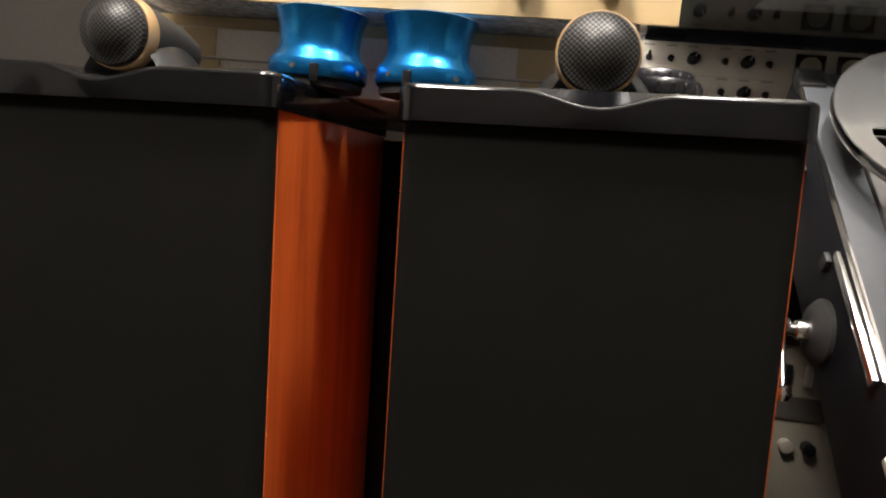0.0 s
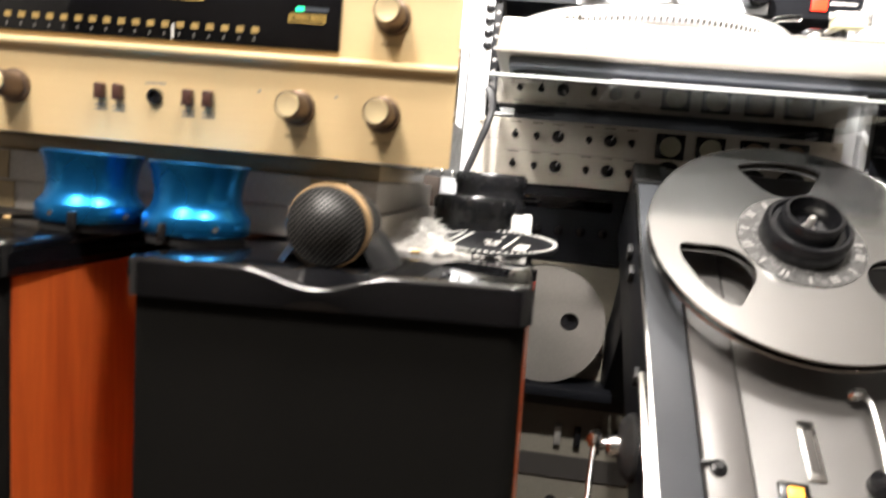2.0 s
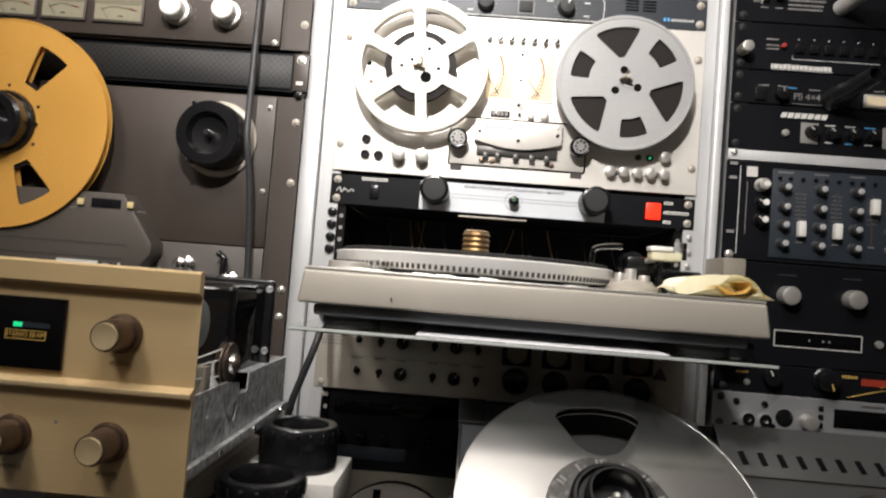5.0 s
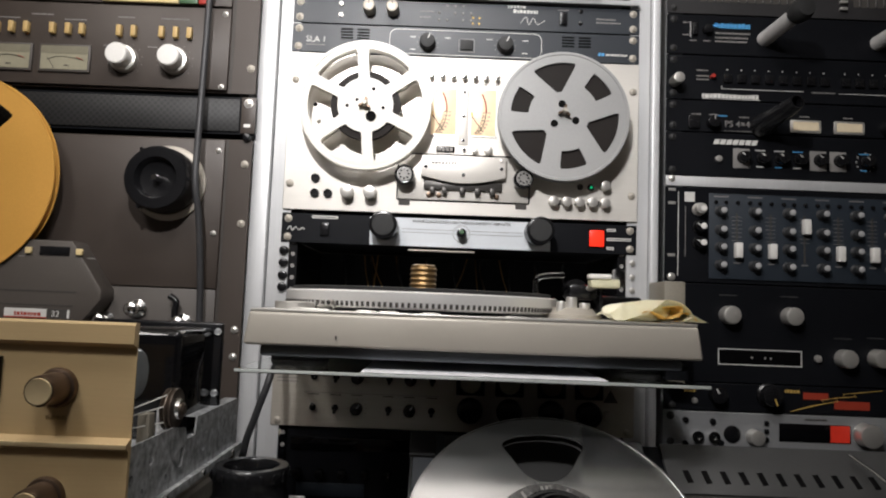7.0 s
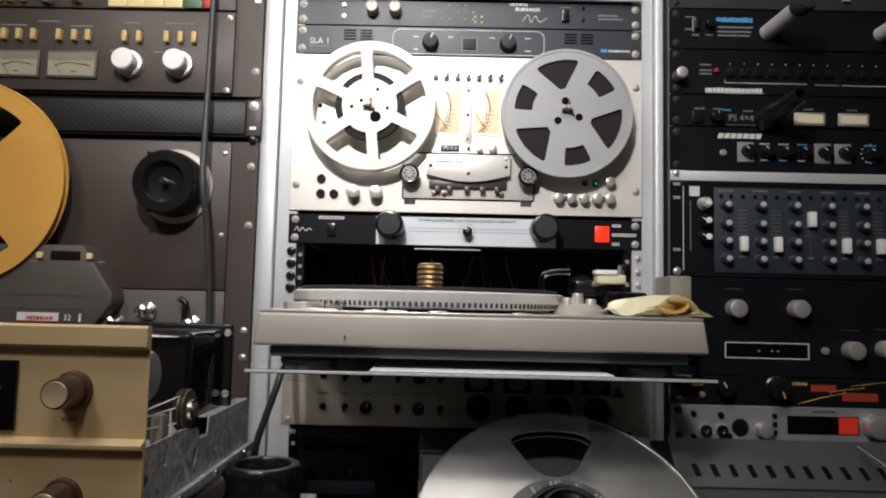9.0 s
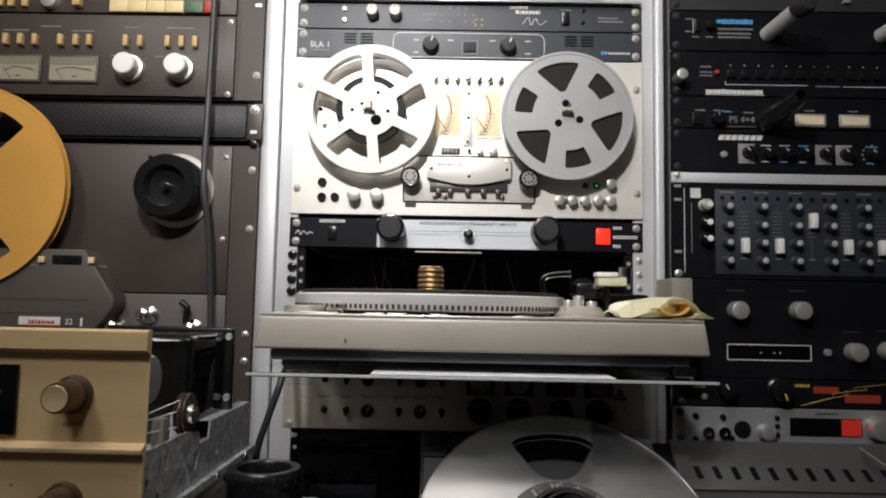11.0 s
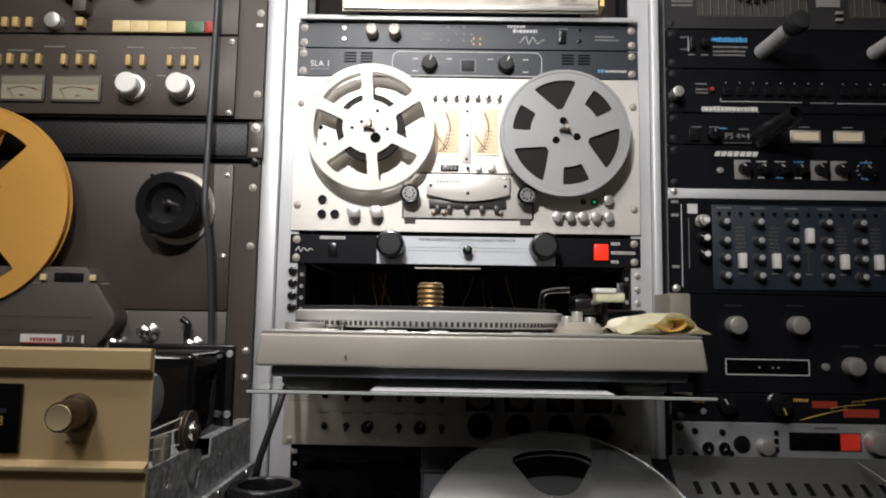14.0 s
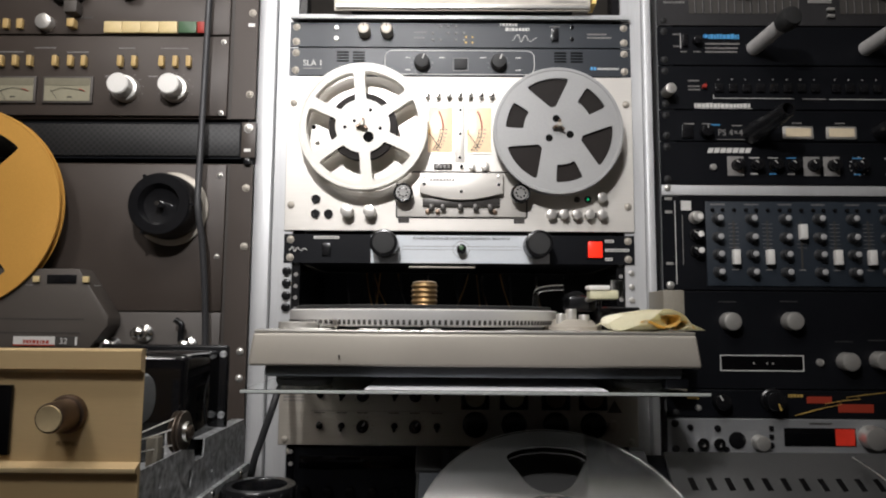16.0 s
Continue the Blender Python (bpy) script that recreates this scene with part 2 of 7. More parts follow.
def lathe(profile, seg=32, bm=None, close=False):
    """Turns (radius, height) pairs round z."""
    own = bmesh.new()
    rings = []
    for r, h in profile:
        if r < 1e-6:
            rings.append([own.verts.new((0, 0, h))])
        else:
            rings.append([own.verts.new((r * math.cos(2 * math.pi * k / seg), r * math.sin(2 * math.pi * k / seg), h)) for k in range(seg)])
    pairs = list(zip(rings, rings[1:])) + ([(rings[-1], rings[0])] if close else [])
    for a, b in pairs:
        for k in range(seg):
            j = (k + 1) % seg
            if len(a) == 1 and len(b) == 1:
                continue
            if len(a) == 1:
                own.faces.new((a[0], b[k], b[j]))
            elif len(b) == 1:
                own.faces.new((a[k], a[j], b[0]))
            else:
                own.faces.new((a[k], a[j], b[j], b[k]))
    bmesh.ops.recalc_face_normals(own, faces=own.faces)
    return own if bm is None else join(bm, own)


OUT = Matrix.Rotation(radians(90), 4, "X")  # turns a lathe's z to point out of a front panel (-y)


def facing(x, y, z, turn=0):
    return Matrix.Translation((x, y, z)) @ OUT @ Matrix.Rotation(radians(turn), 4, "Z")


def knob_profile(r, h, edge=0.12):
    e = r * edge
    return [(0, 0), (r, 0), (r, h - e), (r - e * 0.3, h - e * 0.3), (r - e, h), (0, h)]


def ribbed(bm, r, h0, h1, count, deep):
    for k in range(count):
        a = 2 * math.pi * k / count
        own = box(-deep, deep, -deep * 0.8, deep * 0.8, h0, h1)
        own.transform(Matrix.Rotation(a, 4, "Z") @ Matrix.Translation((r, 0, 0)))
        join(bm, own)
    return bm


KNOBS = {}


def knob(parent, x, y, z, r, h, material, turn=0, name="knob", skirt=0.0, pointer=None, ribs=0, edge=0.12):
    """A turned knob standing out of a front panel, with a raised pointer line."""
    key = (r, h, material.name, skirt, ribs, edge)
    if key not in KNOBS:
        bm = lathe(knob_profile(r, h, edge), 32)
        if skirt:
            lathe([(0, 0), (skirt, 0), (skirt, h * 0.18), (r * 0.98, h * 0.3), (0, h * 0.3)], 32, bm)
        if ribs:
            ribbed(bm, r, h * 0.25, h * 0.9, ribs, r * 0.06)
        KNOBS[key] = mesh_of(bm, name, material)
    ob = put(name, KNOBS[key], parent, facing(x, y, z, turn))
    if pointer:
        pk = (r, h, pointer.name)
        if pk not in KNOBS:
            KNOBS[pk] = mesh_of(box(-r * 0.08, r * 0.08, r * 0.25, r * 0.95, h - 0.0002, h + 0.0006), "pointer", pointer, False)
        put("pointer", KNOBS[pk], ob, facing(x, y, z, turn))
    return ob


def screw(parent, x, y, z, r=0.0042, material=None):
    key = ("screw", r, (material or SATIN).name)
    if key not in KNOBS:
        bm = lathe([(0, 0), (r * 1.25, 0), (r * 1.25, 0.0008), (r, 0.0009), (r * 0.95, 0.002), (r * 0.6, 0.0030), (r * 0.28, 0.0032), (r * 0.2, 0.0014), (0, 0.0012)], 18)
        KNOBS[key] = mesh_of(bm, "screw", material or SATIN)
    return put("screw", KNOBS[key], parent, facing(x, y, z, random.uniform(0, 90)))


def toggle(parent, x, y, z, up=1, material=None, size=1.0):
    key = ("toggle", up, size)
    if key not in KNOBS:
        bm = lathe([(0, 0), (0.0045 * size, 0), (0.0045 * size, 0.003 * size), (0.003 * size, 0.004 * size), (0, 0.004 * size)], 12)
        own = lathe([(0, 0), (0.0014 * size, 0), (0.0024 * size, 0.010 * size), (0.0016 * size, 0.012 * size), (0, 0.012 * size)], 10)
        own.transform(Matrix.Rotation(radians(-28 * up), 4, "X"))
        join(bm, own)
        KNOBS[key] = mesh_of(bm, "toggle_switch", material or PLASTIC)
    return put("toggle_switch", KNOBS[key], parent, facing(x, y, z))


def bars(parent, x0, x1, y, z, h, material, seed=0, name="lettering", gap=0.25):
    """Unreadable print as a row of small bars."""
    rng = random.Random(seed)
    bm, x = bmesh.new(), x0
    while x < x1 - h * 0.3:
        w = h * rng.uniform(0.35, 0.9)
        box(x, min(x1, x + w), y - 0.0004, y + 0.0004, z - h / 2, z + h / 2 * rng.uniform(0.6, 1), bm=bm)
        x += w + h * gap
    return part(name, bm, material, parent, smooth=False)


def text(parent, words, x, y, z, h, material, align="LEFT", m=None, shear=0.0, name="lettering"):
    cu = bpy.data.curves.new("letters", "FONT")
    cu.body, cu.size, cu.align_x, cu.align_y, cu.extrude, cu.shear = words, h * 1.4, align, "CENTER", 0.0003, shear
    ob = new("letters", cu)
    bpy.context.view_layer.update()
    me = bpy.data.meshes.new_from_object(ob.evaluated_get(bpy.context.evaluated_depsgraph_get()))
    bpy.data.objects.remove(ob)
    me.materials.clear()
    me.materials.append(material)
    return put(name, me, parent, (m or I4) @ facing(x, y, z))


def tube(points, r, material, parent, name, label="", seg=10, m=I4, smooth_steps=6):
    """A round tube along a smooth line through the points."""
    pts = [Vector(p) for p in points]
    line = []
    for k in range(len(pts) - 1):
        p0, p1, p2, p3 = pts[max(0, k - 1)], pts[k], pts[k + 1], pts[min(len(pts) - 1, k + 2)]
        for s in range(smooth_steps):
            u = s / smooth_steps
            line.append(0.5 * (2 * p1 + (p2 - p0) * u + (2 * p0 - 5 * p1 + 4 * p2 - p3) * u * u + (3 * p1 - p0 - 3 * p2 + p3) * u ** 3))
    line.append(pts[-1])
    bm, rings = bmesh.new(), []
    for k, p in enumerate(line):
        d = (line[min(k + 1, len(line) - 1)] - line[max(k - 1, 0)]).normalized()
        side = d.orthogonal().normalized() if k == 0 else (side - d * side.dot(d)).normalized()
        other = d.cross(side)
        rings.append([bm.verts.new(p + (side * math.cos(2 * math.pi * j / seg) + other * math.sin(2 * math.pi * j / seg)) * r) for j in range(seg)])
    for a, b in zip(rings, rings[1:]):
        for j in range(seg):
            bm.faces.new((a[j], a[(j + 1) % seg], b[(j + 1) % seg], b[j]))
    bm.faces.new(rings[0][::-1])
    bm.faces.new(rings[-1])
    return part(name, bm, material, parent, label, m)


def plate_with_holes(outer, holes, h0, h1):
    """A flat plate from an outline with holes, given as loops of (x, y), from height h0 to h1."""
    bm = bmesh.new()
    edges = []
    for loop in [outer] + holes:
        vs = [bm.verts.new((x, y, h0)) for x, y in loop]
        edges += [bm.edges.new((vs[k], vs[(k + 1) % len(vs)])) for k in range(len(vs))]
    got = bmesh.ops.triangle_fill(bm, use_beauty=True, use_dissolve=False, edges=edges)
    faces = [f for f in bm.faces]
    ext = bmesh.ops.extrude_face_region(bm, geom=faces)
    bmesh.ops.translate(bm, verts=[v for v in ext["geom"] if isinstance(v, bmesh.types.BMVert)], vec=(0, 0, h1 - h0))
    bmesh.ops.recalc_face_normals(bm, faces=bm.faces)
    return bm


def circle(r, n=64, cx=0, cy=0):
    return [(cx + r * math.cos(2 * math.pi * k / n), cy + r * math.sin(2 * math.pi * k / n)) for k in range(n)]


def window(r0, r1, a, half0, half1, n=10, corner=0.0035):
    """A reel's opening between radii r0 and r1, centred at angle a degrees; half widths in degrees at both radii."""
    raw = [(r0, a - half0), (r0, a + half0), (r1, a + half1), (r1, a - half1)]
    pts = []
    for s in range(n):
        u = s / (n - 1)
        pts.append((r0, a - half0 + 2 * half0 * u))
    for s in range(n):
        u = s / (n - 1)
        pts.append((r1, a + half1 - 2 * half1 * u))
    if corner > 0.005:  # soft, rounded-off opening
        pts, side = [], []
        for s in range(25):
            u = 0.5 - 0.5 * math.cos(math.pi * s / 24)
            k = (1 - (2 * u - 1) ** 8) ** (1 / 4) if u > 0.5 else (1 - (1 - 2 * u) ** 3.5) ** (1 / 2)
            side.append((r0 + (r1 - r0) * u, (half0 + (half1 - half0) * u) * k))
        pts = [(r, a + w) for r, w in side] + [(r, a - w) for r, w in reversed(side[1:-1])]
        return [(r * math.cos(radians(q)), r * math.sin(radians(q))) for r, q in pts]
    loop = [Vector((r * math.cos(radians(t)), r * math.sin(radians(t)))) for r, t in pts]
    for _ in range(2):  # round the corners
        nxt = []
        for k, p in enumerate(loop):
            q = loop[(k + 1) % len(loop)]
            d = (q - p).length
            c = min(0.3, corner / d) if d > 0.006 else 0.25
            nxt += [p.lerp(q, c), p.lerp(q, 1 - c)]
        loop = nxt
    return [(p.x, p.y) for p in loop]

# ---- the room ----
def setting(name, bm, material, label, category):
    ob = part(name, bm, material, None, smooth=False)
    return tagged(ob, label, category, kind="structure")


setting("floor", box(-2.2, 2.6, -2.6, 0.9, -0.05, 0.0), FLOOR, "brown carpeted studio floor", "floor")
setting("ceiling", box(-2.2, 2.6, -2.6, 0.9, 2.42, 2.5), CEIL, "plain white ceiling over the studio", "ceiling")
setting("wall_north", box(-2.2, 2.6, 0.8, 0.9, 0.0, 2.42), DARKENEDWALL, "wall behind the racks with their shade put into its dark brown", "wall")
setting("wall_south", box(-2.2, 2.6, -2.6, -2.5, 0.0, 2.42), DARKENEDWALL, "unseen wall facing the racks, coloured dark brown to dim reflections", "wall")
setting("wall_west", box(-2.2, -2.1, -2.5, 0.8, 0.0, 2.42), WALL, "cream plain side wall", "wall")
setting("wall_east", box(2.5, 2.6, -2.5, 0.8, 0.0, 2.42), WALL, "cream plain side wall", "wall")


# ---- the rack frames ----
def rack_frame(x0, x1, y, label, rails=True):
    """A pair of upright aluminium channels with drilled rails behind the panels, joined to feet."""
    t = thing("equipment_rack", (0.5 * (x0 + x1), y + 0.2, 0), label, "rack", "equipment racks")
    for s, xa in ((-1, x0), (1, x1)):
        if not rails:
            part("outer_post", box(xa - 0.010, xa + 0.010, y - 0.010, y + 0.035, 0.0, 1.95, 0.0015), RAIL, t)
        else:
            a, b = sorted((xa - s * 0.0105, xa + s * (0.013 if s < 0 else 0.0)))
            part("outer_post", box(a, b, y - 0.010, y + 0.035, 0.0, 1.95, 0.0018), RAIL, t)
            a, b = sorted((xa - s * 0.0118, xa - s * 0.0400))
            part("drilled_rail", box(a, b, y - 0.0005, y + 0.0035, 0.02, 1.93, 0.0005, 1), RAIL, t)
            c = xa - s * 0.0455
            part("inner_angle", box(c - 0.0055, c + 0.0055, y + 0.004, y + 0.030, 0.02, 1.93, 0.0005, 1), PLASTIC, t, "dark punched inner angle")
            z = 1.05
            while z < 1.33:
                put("hole", HOLE, t, facing(c, y + 0.0038, z))
                z += 0.0159
        part("foot", box(xa - 0.03, xa + 0.03, y - 0.02, y + 0.4, -0.0, 0.02, 0.003), RAIL, t)
    part("top_beam", box(x0, x1, y + 0.0, y + 0.03, 1.92, 1.95, 0.001), RAIL, t)
    return t


HOLE = mesh_of(lathe([(0, 0), (0.0030, 0), (0.0030, 0.0004), (0, 0.0004)], 12), "hole", PRINTG)
rack_frame(-0.0270, 0.5120, 0.0, "bare aluminium equipment rack holding tape deck and turntable")
rack_frame(-0.560, -0.0285 - 0.0265, 0.04, "aluminium equipment rack holding brown-grey tape machine", False)
rack_frame(0.5455 + 0.0, 1.05, 0.03, "aluminium equipment rack filled with black units", False)


def rack_unit(name, label, category, x0, x1, y, z0, z1, material, depth=0.25, screws=(0.009,), zs=None, screw_m=None, inset=0.024):
    t = thing(name, ((x0 + x1) / 2, y + depth / 2, z0), label, category)
    part("front_panel", box(x0, x1, y, y + 0.003, z0 + 0.0004, z1 - 0.0004, 0.0006, 1), material, t)
    part("case", box(x0 + inset, x1 - inset, y + 0.003, y + depth, z0 + 0.001, z1 - 0.001), BLACK, t)
    for sx in screws:
        for z in zs or (z0 + 0.008, z1 - 0.008):
            screw(t, x0 + sx, y, z, material=screw_m or (RUBBER if x0 > 0.5 else DULLSILVER))
            screw(t, x1 - sx, y, z, material=screw_m or (RUBBER if x0 > 0.5 else DULLSILVER))
    return t


def rounded_frame(x0, x1, z0, z1, y, w, material, parent, name="outline", corner=0.3):
    """A thin line round a rectangle with rounded ends."""
    r = (z1 - z0) / 2 * corner * 2
    pts = []
    for cx, cz, a0 in ((x1 - r, z1 - r, 0), (x0 + r, z1 - r, 90), (x0 + r, z0 + r, 180), (x1 - r, z0 + r, 270)):
        for k in range(7):
            a = radians(a0 + 15 * k)
            pts.append((cx + r * math.cos(a), cz + r * math.sin(a), math.cos(a), math.sin(a)))
    bm = bmesh.new()
    ring = [[bm.verts.new((p[0] - s * w * p[2], y - d, p[1] - s * w * p[3])) for p in pts] for s, d in ((0, 0), (0, 0.0005), (1, 0.0005), (1, 0))]
    n = len(pts)
    for a, b in zip(ring, ring[1:]):
        for k in range(n):
            bm.faces.new((a[k], a[(k + 1) % n], b[(k + 1) % n], b[k]))
    bmesh.ops.recalc_face_normals(bm, faces=bm.faces)
    return part(name, bm, material, parent, smooth=False)


def reel(name, m, r, windows, material, label, thick, pack, tape=TAPE, hub=0.03, holes=True, group="", hub_material=None, rim=0.004, category="tape reel"):
    """A tape reel: two pierced flanges with a raised rim, a core and the wound tape between them. Local z points out to the viewer."""
    t = thing(name, m, label, category, group)
    W = [window(*w) for w in windows]
    small = [circle(0.0045, 14, 0.017 * math.cos(radians(a)), 0.017 * math.sin(radians(a))) for a in (90, 210, 330)] if holes else []
    me = None
    for z, nm in ((thick, "front_flange"), (0.0, "back_flange")):
        bm = plate_with_holes(circle(r, 96), W + small, z, z + 0.0016)
        lathe([(r - rim, z), (r, z), (r + 0.0006, z + 0.0012), (r, z + 0.0024), (r - rim * 0.8, z + 0.0024), (r - rim, z + 0.0016)], 96, bm, True)
        part(nm, bm, material, t, m=m)
    part("core", lathe([(0, 0.001), (hub, 0.001), (hub, thick), (0, thick)], 48), hub_material or material, t, m=m)
    if pack > hub:
        part("wound_tape", lathe([(hub, 0.003), (pack, 0.003), (pack, thick - 0.002), (hub, thick - 0.002)], 72), tape, t, "dark brown wound tape", m=m)
    return t


def hub_holes(parent, m, spots):
    """Dark round holes in a reel's middle, given as (radius, angle, size)."""
    for r, a, size in spots:
        k = m @ Matrix.Translation((r * math.cos(radians(a)), r * math.sin(radians(a)), 0))
        part("hub_hole", lathe([(0, 0.0148), (size, 0.0148), (size, 0.0156), (0, 0.0156)], 18), HOLEBLACK, parent, m=k)


# ---- centre rack ----
# top machine, only its lower edge in view
t = rack_unit("cassette_deck", "silver cassette deck with chrome buttons on top shelf", "cassette deck", 0.067, 0.425, -0.022, 1.6725, 1.80, DULLSILVER, 0.24, ())
part("lower_trim", box(0.069, 0.423, -0.026, -0.022, 1.675, 1.681, 0.001), SATIN, t)
for k, x in enumerate((0.270, 0.285, 0.300, 0.325, 0.340, 0.372, 0.386)):
    knob(t, x, -0.022, 1.700, 0.0065, 0.012, CHROME)
for k in range(6):
    part("key", box(0.09 + k * 0.026, 0.112 + k * 0.026, -0.032, -0.022, 1.695, 1.708, 0.0015), SATIN, t)
bars(t, 0.37, 0.42, -0.0222, 1.686, 0.003, PRINTG, 4)
part("amber_window", box(0.43, 0.436, -0.01, 0.02, 1.69, 1.74), CLOTHIN, t)
t = thing("shelf_plate", (0.243, 0.1, 1.67), "bright bent aluminium shelf under the cassette deck", "shelf")
part("lip", box(0.004, 0.482, -0.012, -0.009, 1.6655, 1.6722, 0.0008), RAIL, t)
part("plate", box(0.004, 0.482, -0.009, 0.24, 1.6690, 1.6720, 0.0006), RAIL, t)

# preamp with level matrix
t = rack_unit("line_preamplifier", "dark blue-black rack preamplifier with two silver knobs", "preamplifier", 0.002, 0.4846, -0.002, 1.6275, 1.6650, BLUEBLACK, 0.2)
for x in (0.108, 0.140):
    knob(t, x, -0.002, 1.649, 0.0085, 0.018, DULLSILVER, pointer=PRINTK, edge=0.3)
for x, z in ((0.068, 1.656), (0.068, 1.640)):
    knob(t, x, -0.002, z, 0.0032, 0.003, SATIN, name="jack")
for k in range(5):
    for j in range(3):
        if (k * 3 + j) % 4:
            knob(t, 0.205 + k * 0.011, -0.002, 1.659 - j * 0.010, 0.0017, 0.0012, GLOWRED if (k, j) == (0, 0) else PRINTG, name="indicator")
for k in range(4):
    knob(t, 0.252 + 0.009 * (k % 2), -0.002, 1.643 - 0.008 * (k // 2), 0.0014, 0.001, PRINTGOLD, name="indicator")
bars(t, 0.300, 0.325, -0.002, 1.662, 0.005, PRINTW, 1)
bars(t, 0.308, 0.342, -0.002, 1.655, 0.005, PRINTW, 2)
tube([(0.318, -0.0024, 1.638), (0.326, -0.0024, 1.647), (0.330, -0.0024, 1.636), (0.336, -0.0024, 1.646), (0.342, -0.0024, 1.637), (0.352, -0.0024, 1.643)], 0.0005, PRINTW, t, "flourish", seg=6)
part("rocker_switch", box(0.372, 0.383, -0.006, -0.002, 1.637, 1.655, 0.001), PLASTIC, t)
bars(t, 0.370, 0.386, -0.002, 1.659, 0.002, PRINTG, 3)
for z in (1.658, 1.641):
    knob(t, 0.402, -0.002, z, 0.003, 0.002, PLASTIC, name="indicator")
bars(t, 0.424, 0.452, -0.002, 1.648, 0.0025, PRINTG, 5)
bars(t, 0.424, 0.458, -0.002, 1.643, 0.0025, PRINTG, 6)
bars(t, 0.178, 0.198, -0.002, 1.650, 0.0025, PRINTG, 7)
bars(t, 0.178, 0.194, -0.002, 1.642, 0.0025, PRINTG, 8)

# power amplifier
t = rack_unit("power_amplifier", "blue-grey rack amplifier with two black knobs and vents", "amplifier", 0.002, 0.4846, -0.002, 1.5855, 1.6270, BLUEBLACK, 0.22)
text(t, "SLA 1", 0.021, -0.0022, 1.604, 0.0085, PRINTW)
bars(t, 0.021, 0.048, -0.002, 1.5965, 0.0015, PRINTG, 9, gap=0.1)
rounded_frame(0.137, 0.349, 1.588, 1.6235, -0.002, 0.0008, PRINTW, t)
for x, tn in ((0.190, -20), (0.298, -25)):
    knob(t, x, -0.002, 1.604, 0.0100, 0.014, RUBBER, tn, skirt=0.0115, pointer=PRINTW)
    for a in range(-140, 141, 28):
        knob(t, x + 0.0145 * math.sin(radians(a)), -0.002, 1.604 + 0.0145 * math.cos(radians(a)), 0.0006, 0.0005, PRINTG, name="dial_dot")
part("rocker_switch", box(0.236, 0.253, -0.0045, -0.002, 1.596, 1.610, 0.001), RUBBER, t)
rounded_frame(0.2335, 0.2555, 1.5935, 1.6125, -0.002, 0.0008, PRINTG, t, corner=0.1)
for x0 in (0.069, 0.092, 0.377, 0.400):
    for k in range(4):
        part("vent_slot", box(x0, x0 + 0.017, -0.0028, -0.0012, 1.6065 + k * 0.0042, 1.6085 + k * 0.0042), HOLEBLACK, t, smooth=False)
bars(t, 0.428, 0.436, -0.002, 1.598, 0.005, PRINTB, 11)
bars(t, 0.438, 0.468, -0.002, 1.5975, 0.003, PRINTW, 12)
for x, z in ((0.166, 1.613), (0.166, 1.595), (0.214, 1.613), (0.272, 1.613), (0.322, 1.613), (0.322, 1.595)):
    bars(t, x, x + 0.008, -0.002, z, 0.0018, PRINTW, int(x * 900))

# open-reel deck with two seven-inch reels
Y = -0.004
t = rack_unit("open_reel_tape_deck", "brushed aluminium rack-mounted open-reel tape deck with lit meters", "tape deck", 0.002, 0.4846, Y, 1.3645, 1.5845, SILVER, 0.22, (0.0085,), (1.400, 1.545))
for x in (0.199, 0.253):
    mtr = part("meter", box(x, x + 0.0355, Y - 0.0015, Y + 0.0005, 1.4745, 1.540, 0.0008), METER, t, "warm glowing upright level meter")
    rounded_frame(x - 0.001, x + 0.0365, 1.4735, 1.541, Y - 0.0012, 0.0016, SATIN, mtr, "bezel", 0.02)
    arc = [(x + 0.0215 - 0.030 * (1 - math.cos(radians(a))), 1.509 + 0.040 * math.sin(radians(a))) for a in range(-50, 46, 8)]
    for off, n0, n1, w, m_, nm in ((0.0, 0, 7, 0.0005, PRINTK, "scale_arc"), (-0.0042, 0, 7, 0.00035, PRINTK, "scale_arc"), (0.0, 6, 12, 0.0010, PRINTR, "red_zone")):
        tube([(px + off, Y - 0.0022, pz) for px, pz in arc[n0:n1]], w, m_, mtr, nm, seg=6, smooth_steps=2)
    for k, (px, pz) in enumerate(arc[:7]):
        part("tick", box(px - 0.0042, px, Y - 0.0024, Y - 0.0019, pz - 0.0003, pz + 0.0003), PRINTK, mtr, smooth=False)
        bars(mtr, px + 0.0025, px + 0.0055, Y - 0.0016, pz, 0.0018, PRINTG, k)
    tube([(x + 0.002, Y - 0.0026, 1.502), (x + 0.0175, Y - 0.0026, 1.481)], 0.0005, PRINTK, mtr, "needle", seg=6, smooth_steps=1)
    part("lamp_window", box(x + 0.0005, x + 0.0030, Y - 0.0030, Y - 0.0014, 1.500, 1.508, 0.0005, 1), CLOTHIN, mtr)
part("divider", box(0.2375, 0.2505, Y - 0.0012, Y, 1.462, 1.546, 0.0004), SILVER, t)
for z in (1.536, 1.502, 1.468):
    knob(t, 0.244, Y - 0.001, z, 0.002, 0.0015, PLASTIC, name="indicator")
for k in range(7):
    knob(t, 0.198 + k * 0.015, Y, 1.5555, 0.0038, 0.009, CHROME, name="button")
    bars(t, 0.1955 + k * 0.015, 0.2005 + k * 0.015, Y, 1.5475, 0.0014, PRINTK, k)
part("counter", box(0.208, 0.233, Y - 0.002, Y, 1.4505, 1.4590, 0.0006), PLASTIC, t)
for k in range(4):
    part("digit_wheel", box(0.210 + k * 0.0055, 0.2142 + k * 0.0055, Y - 0.003, Y - 0.002, 1.452, 1.4575, 0.0004), PRINTG, t)
knob(t, 0.246, Y, 1.455, 0.0022, 0.006, PLASTIC)
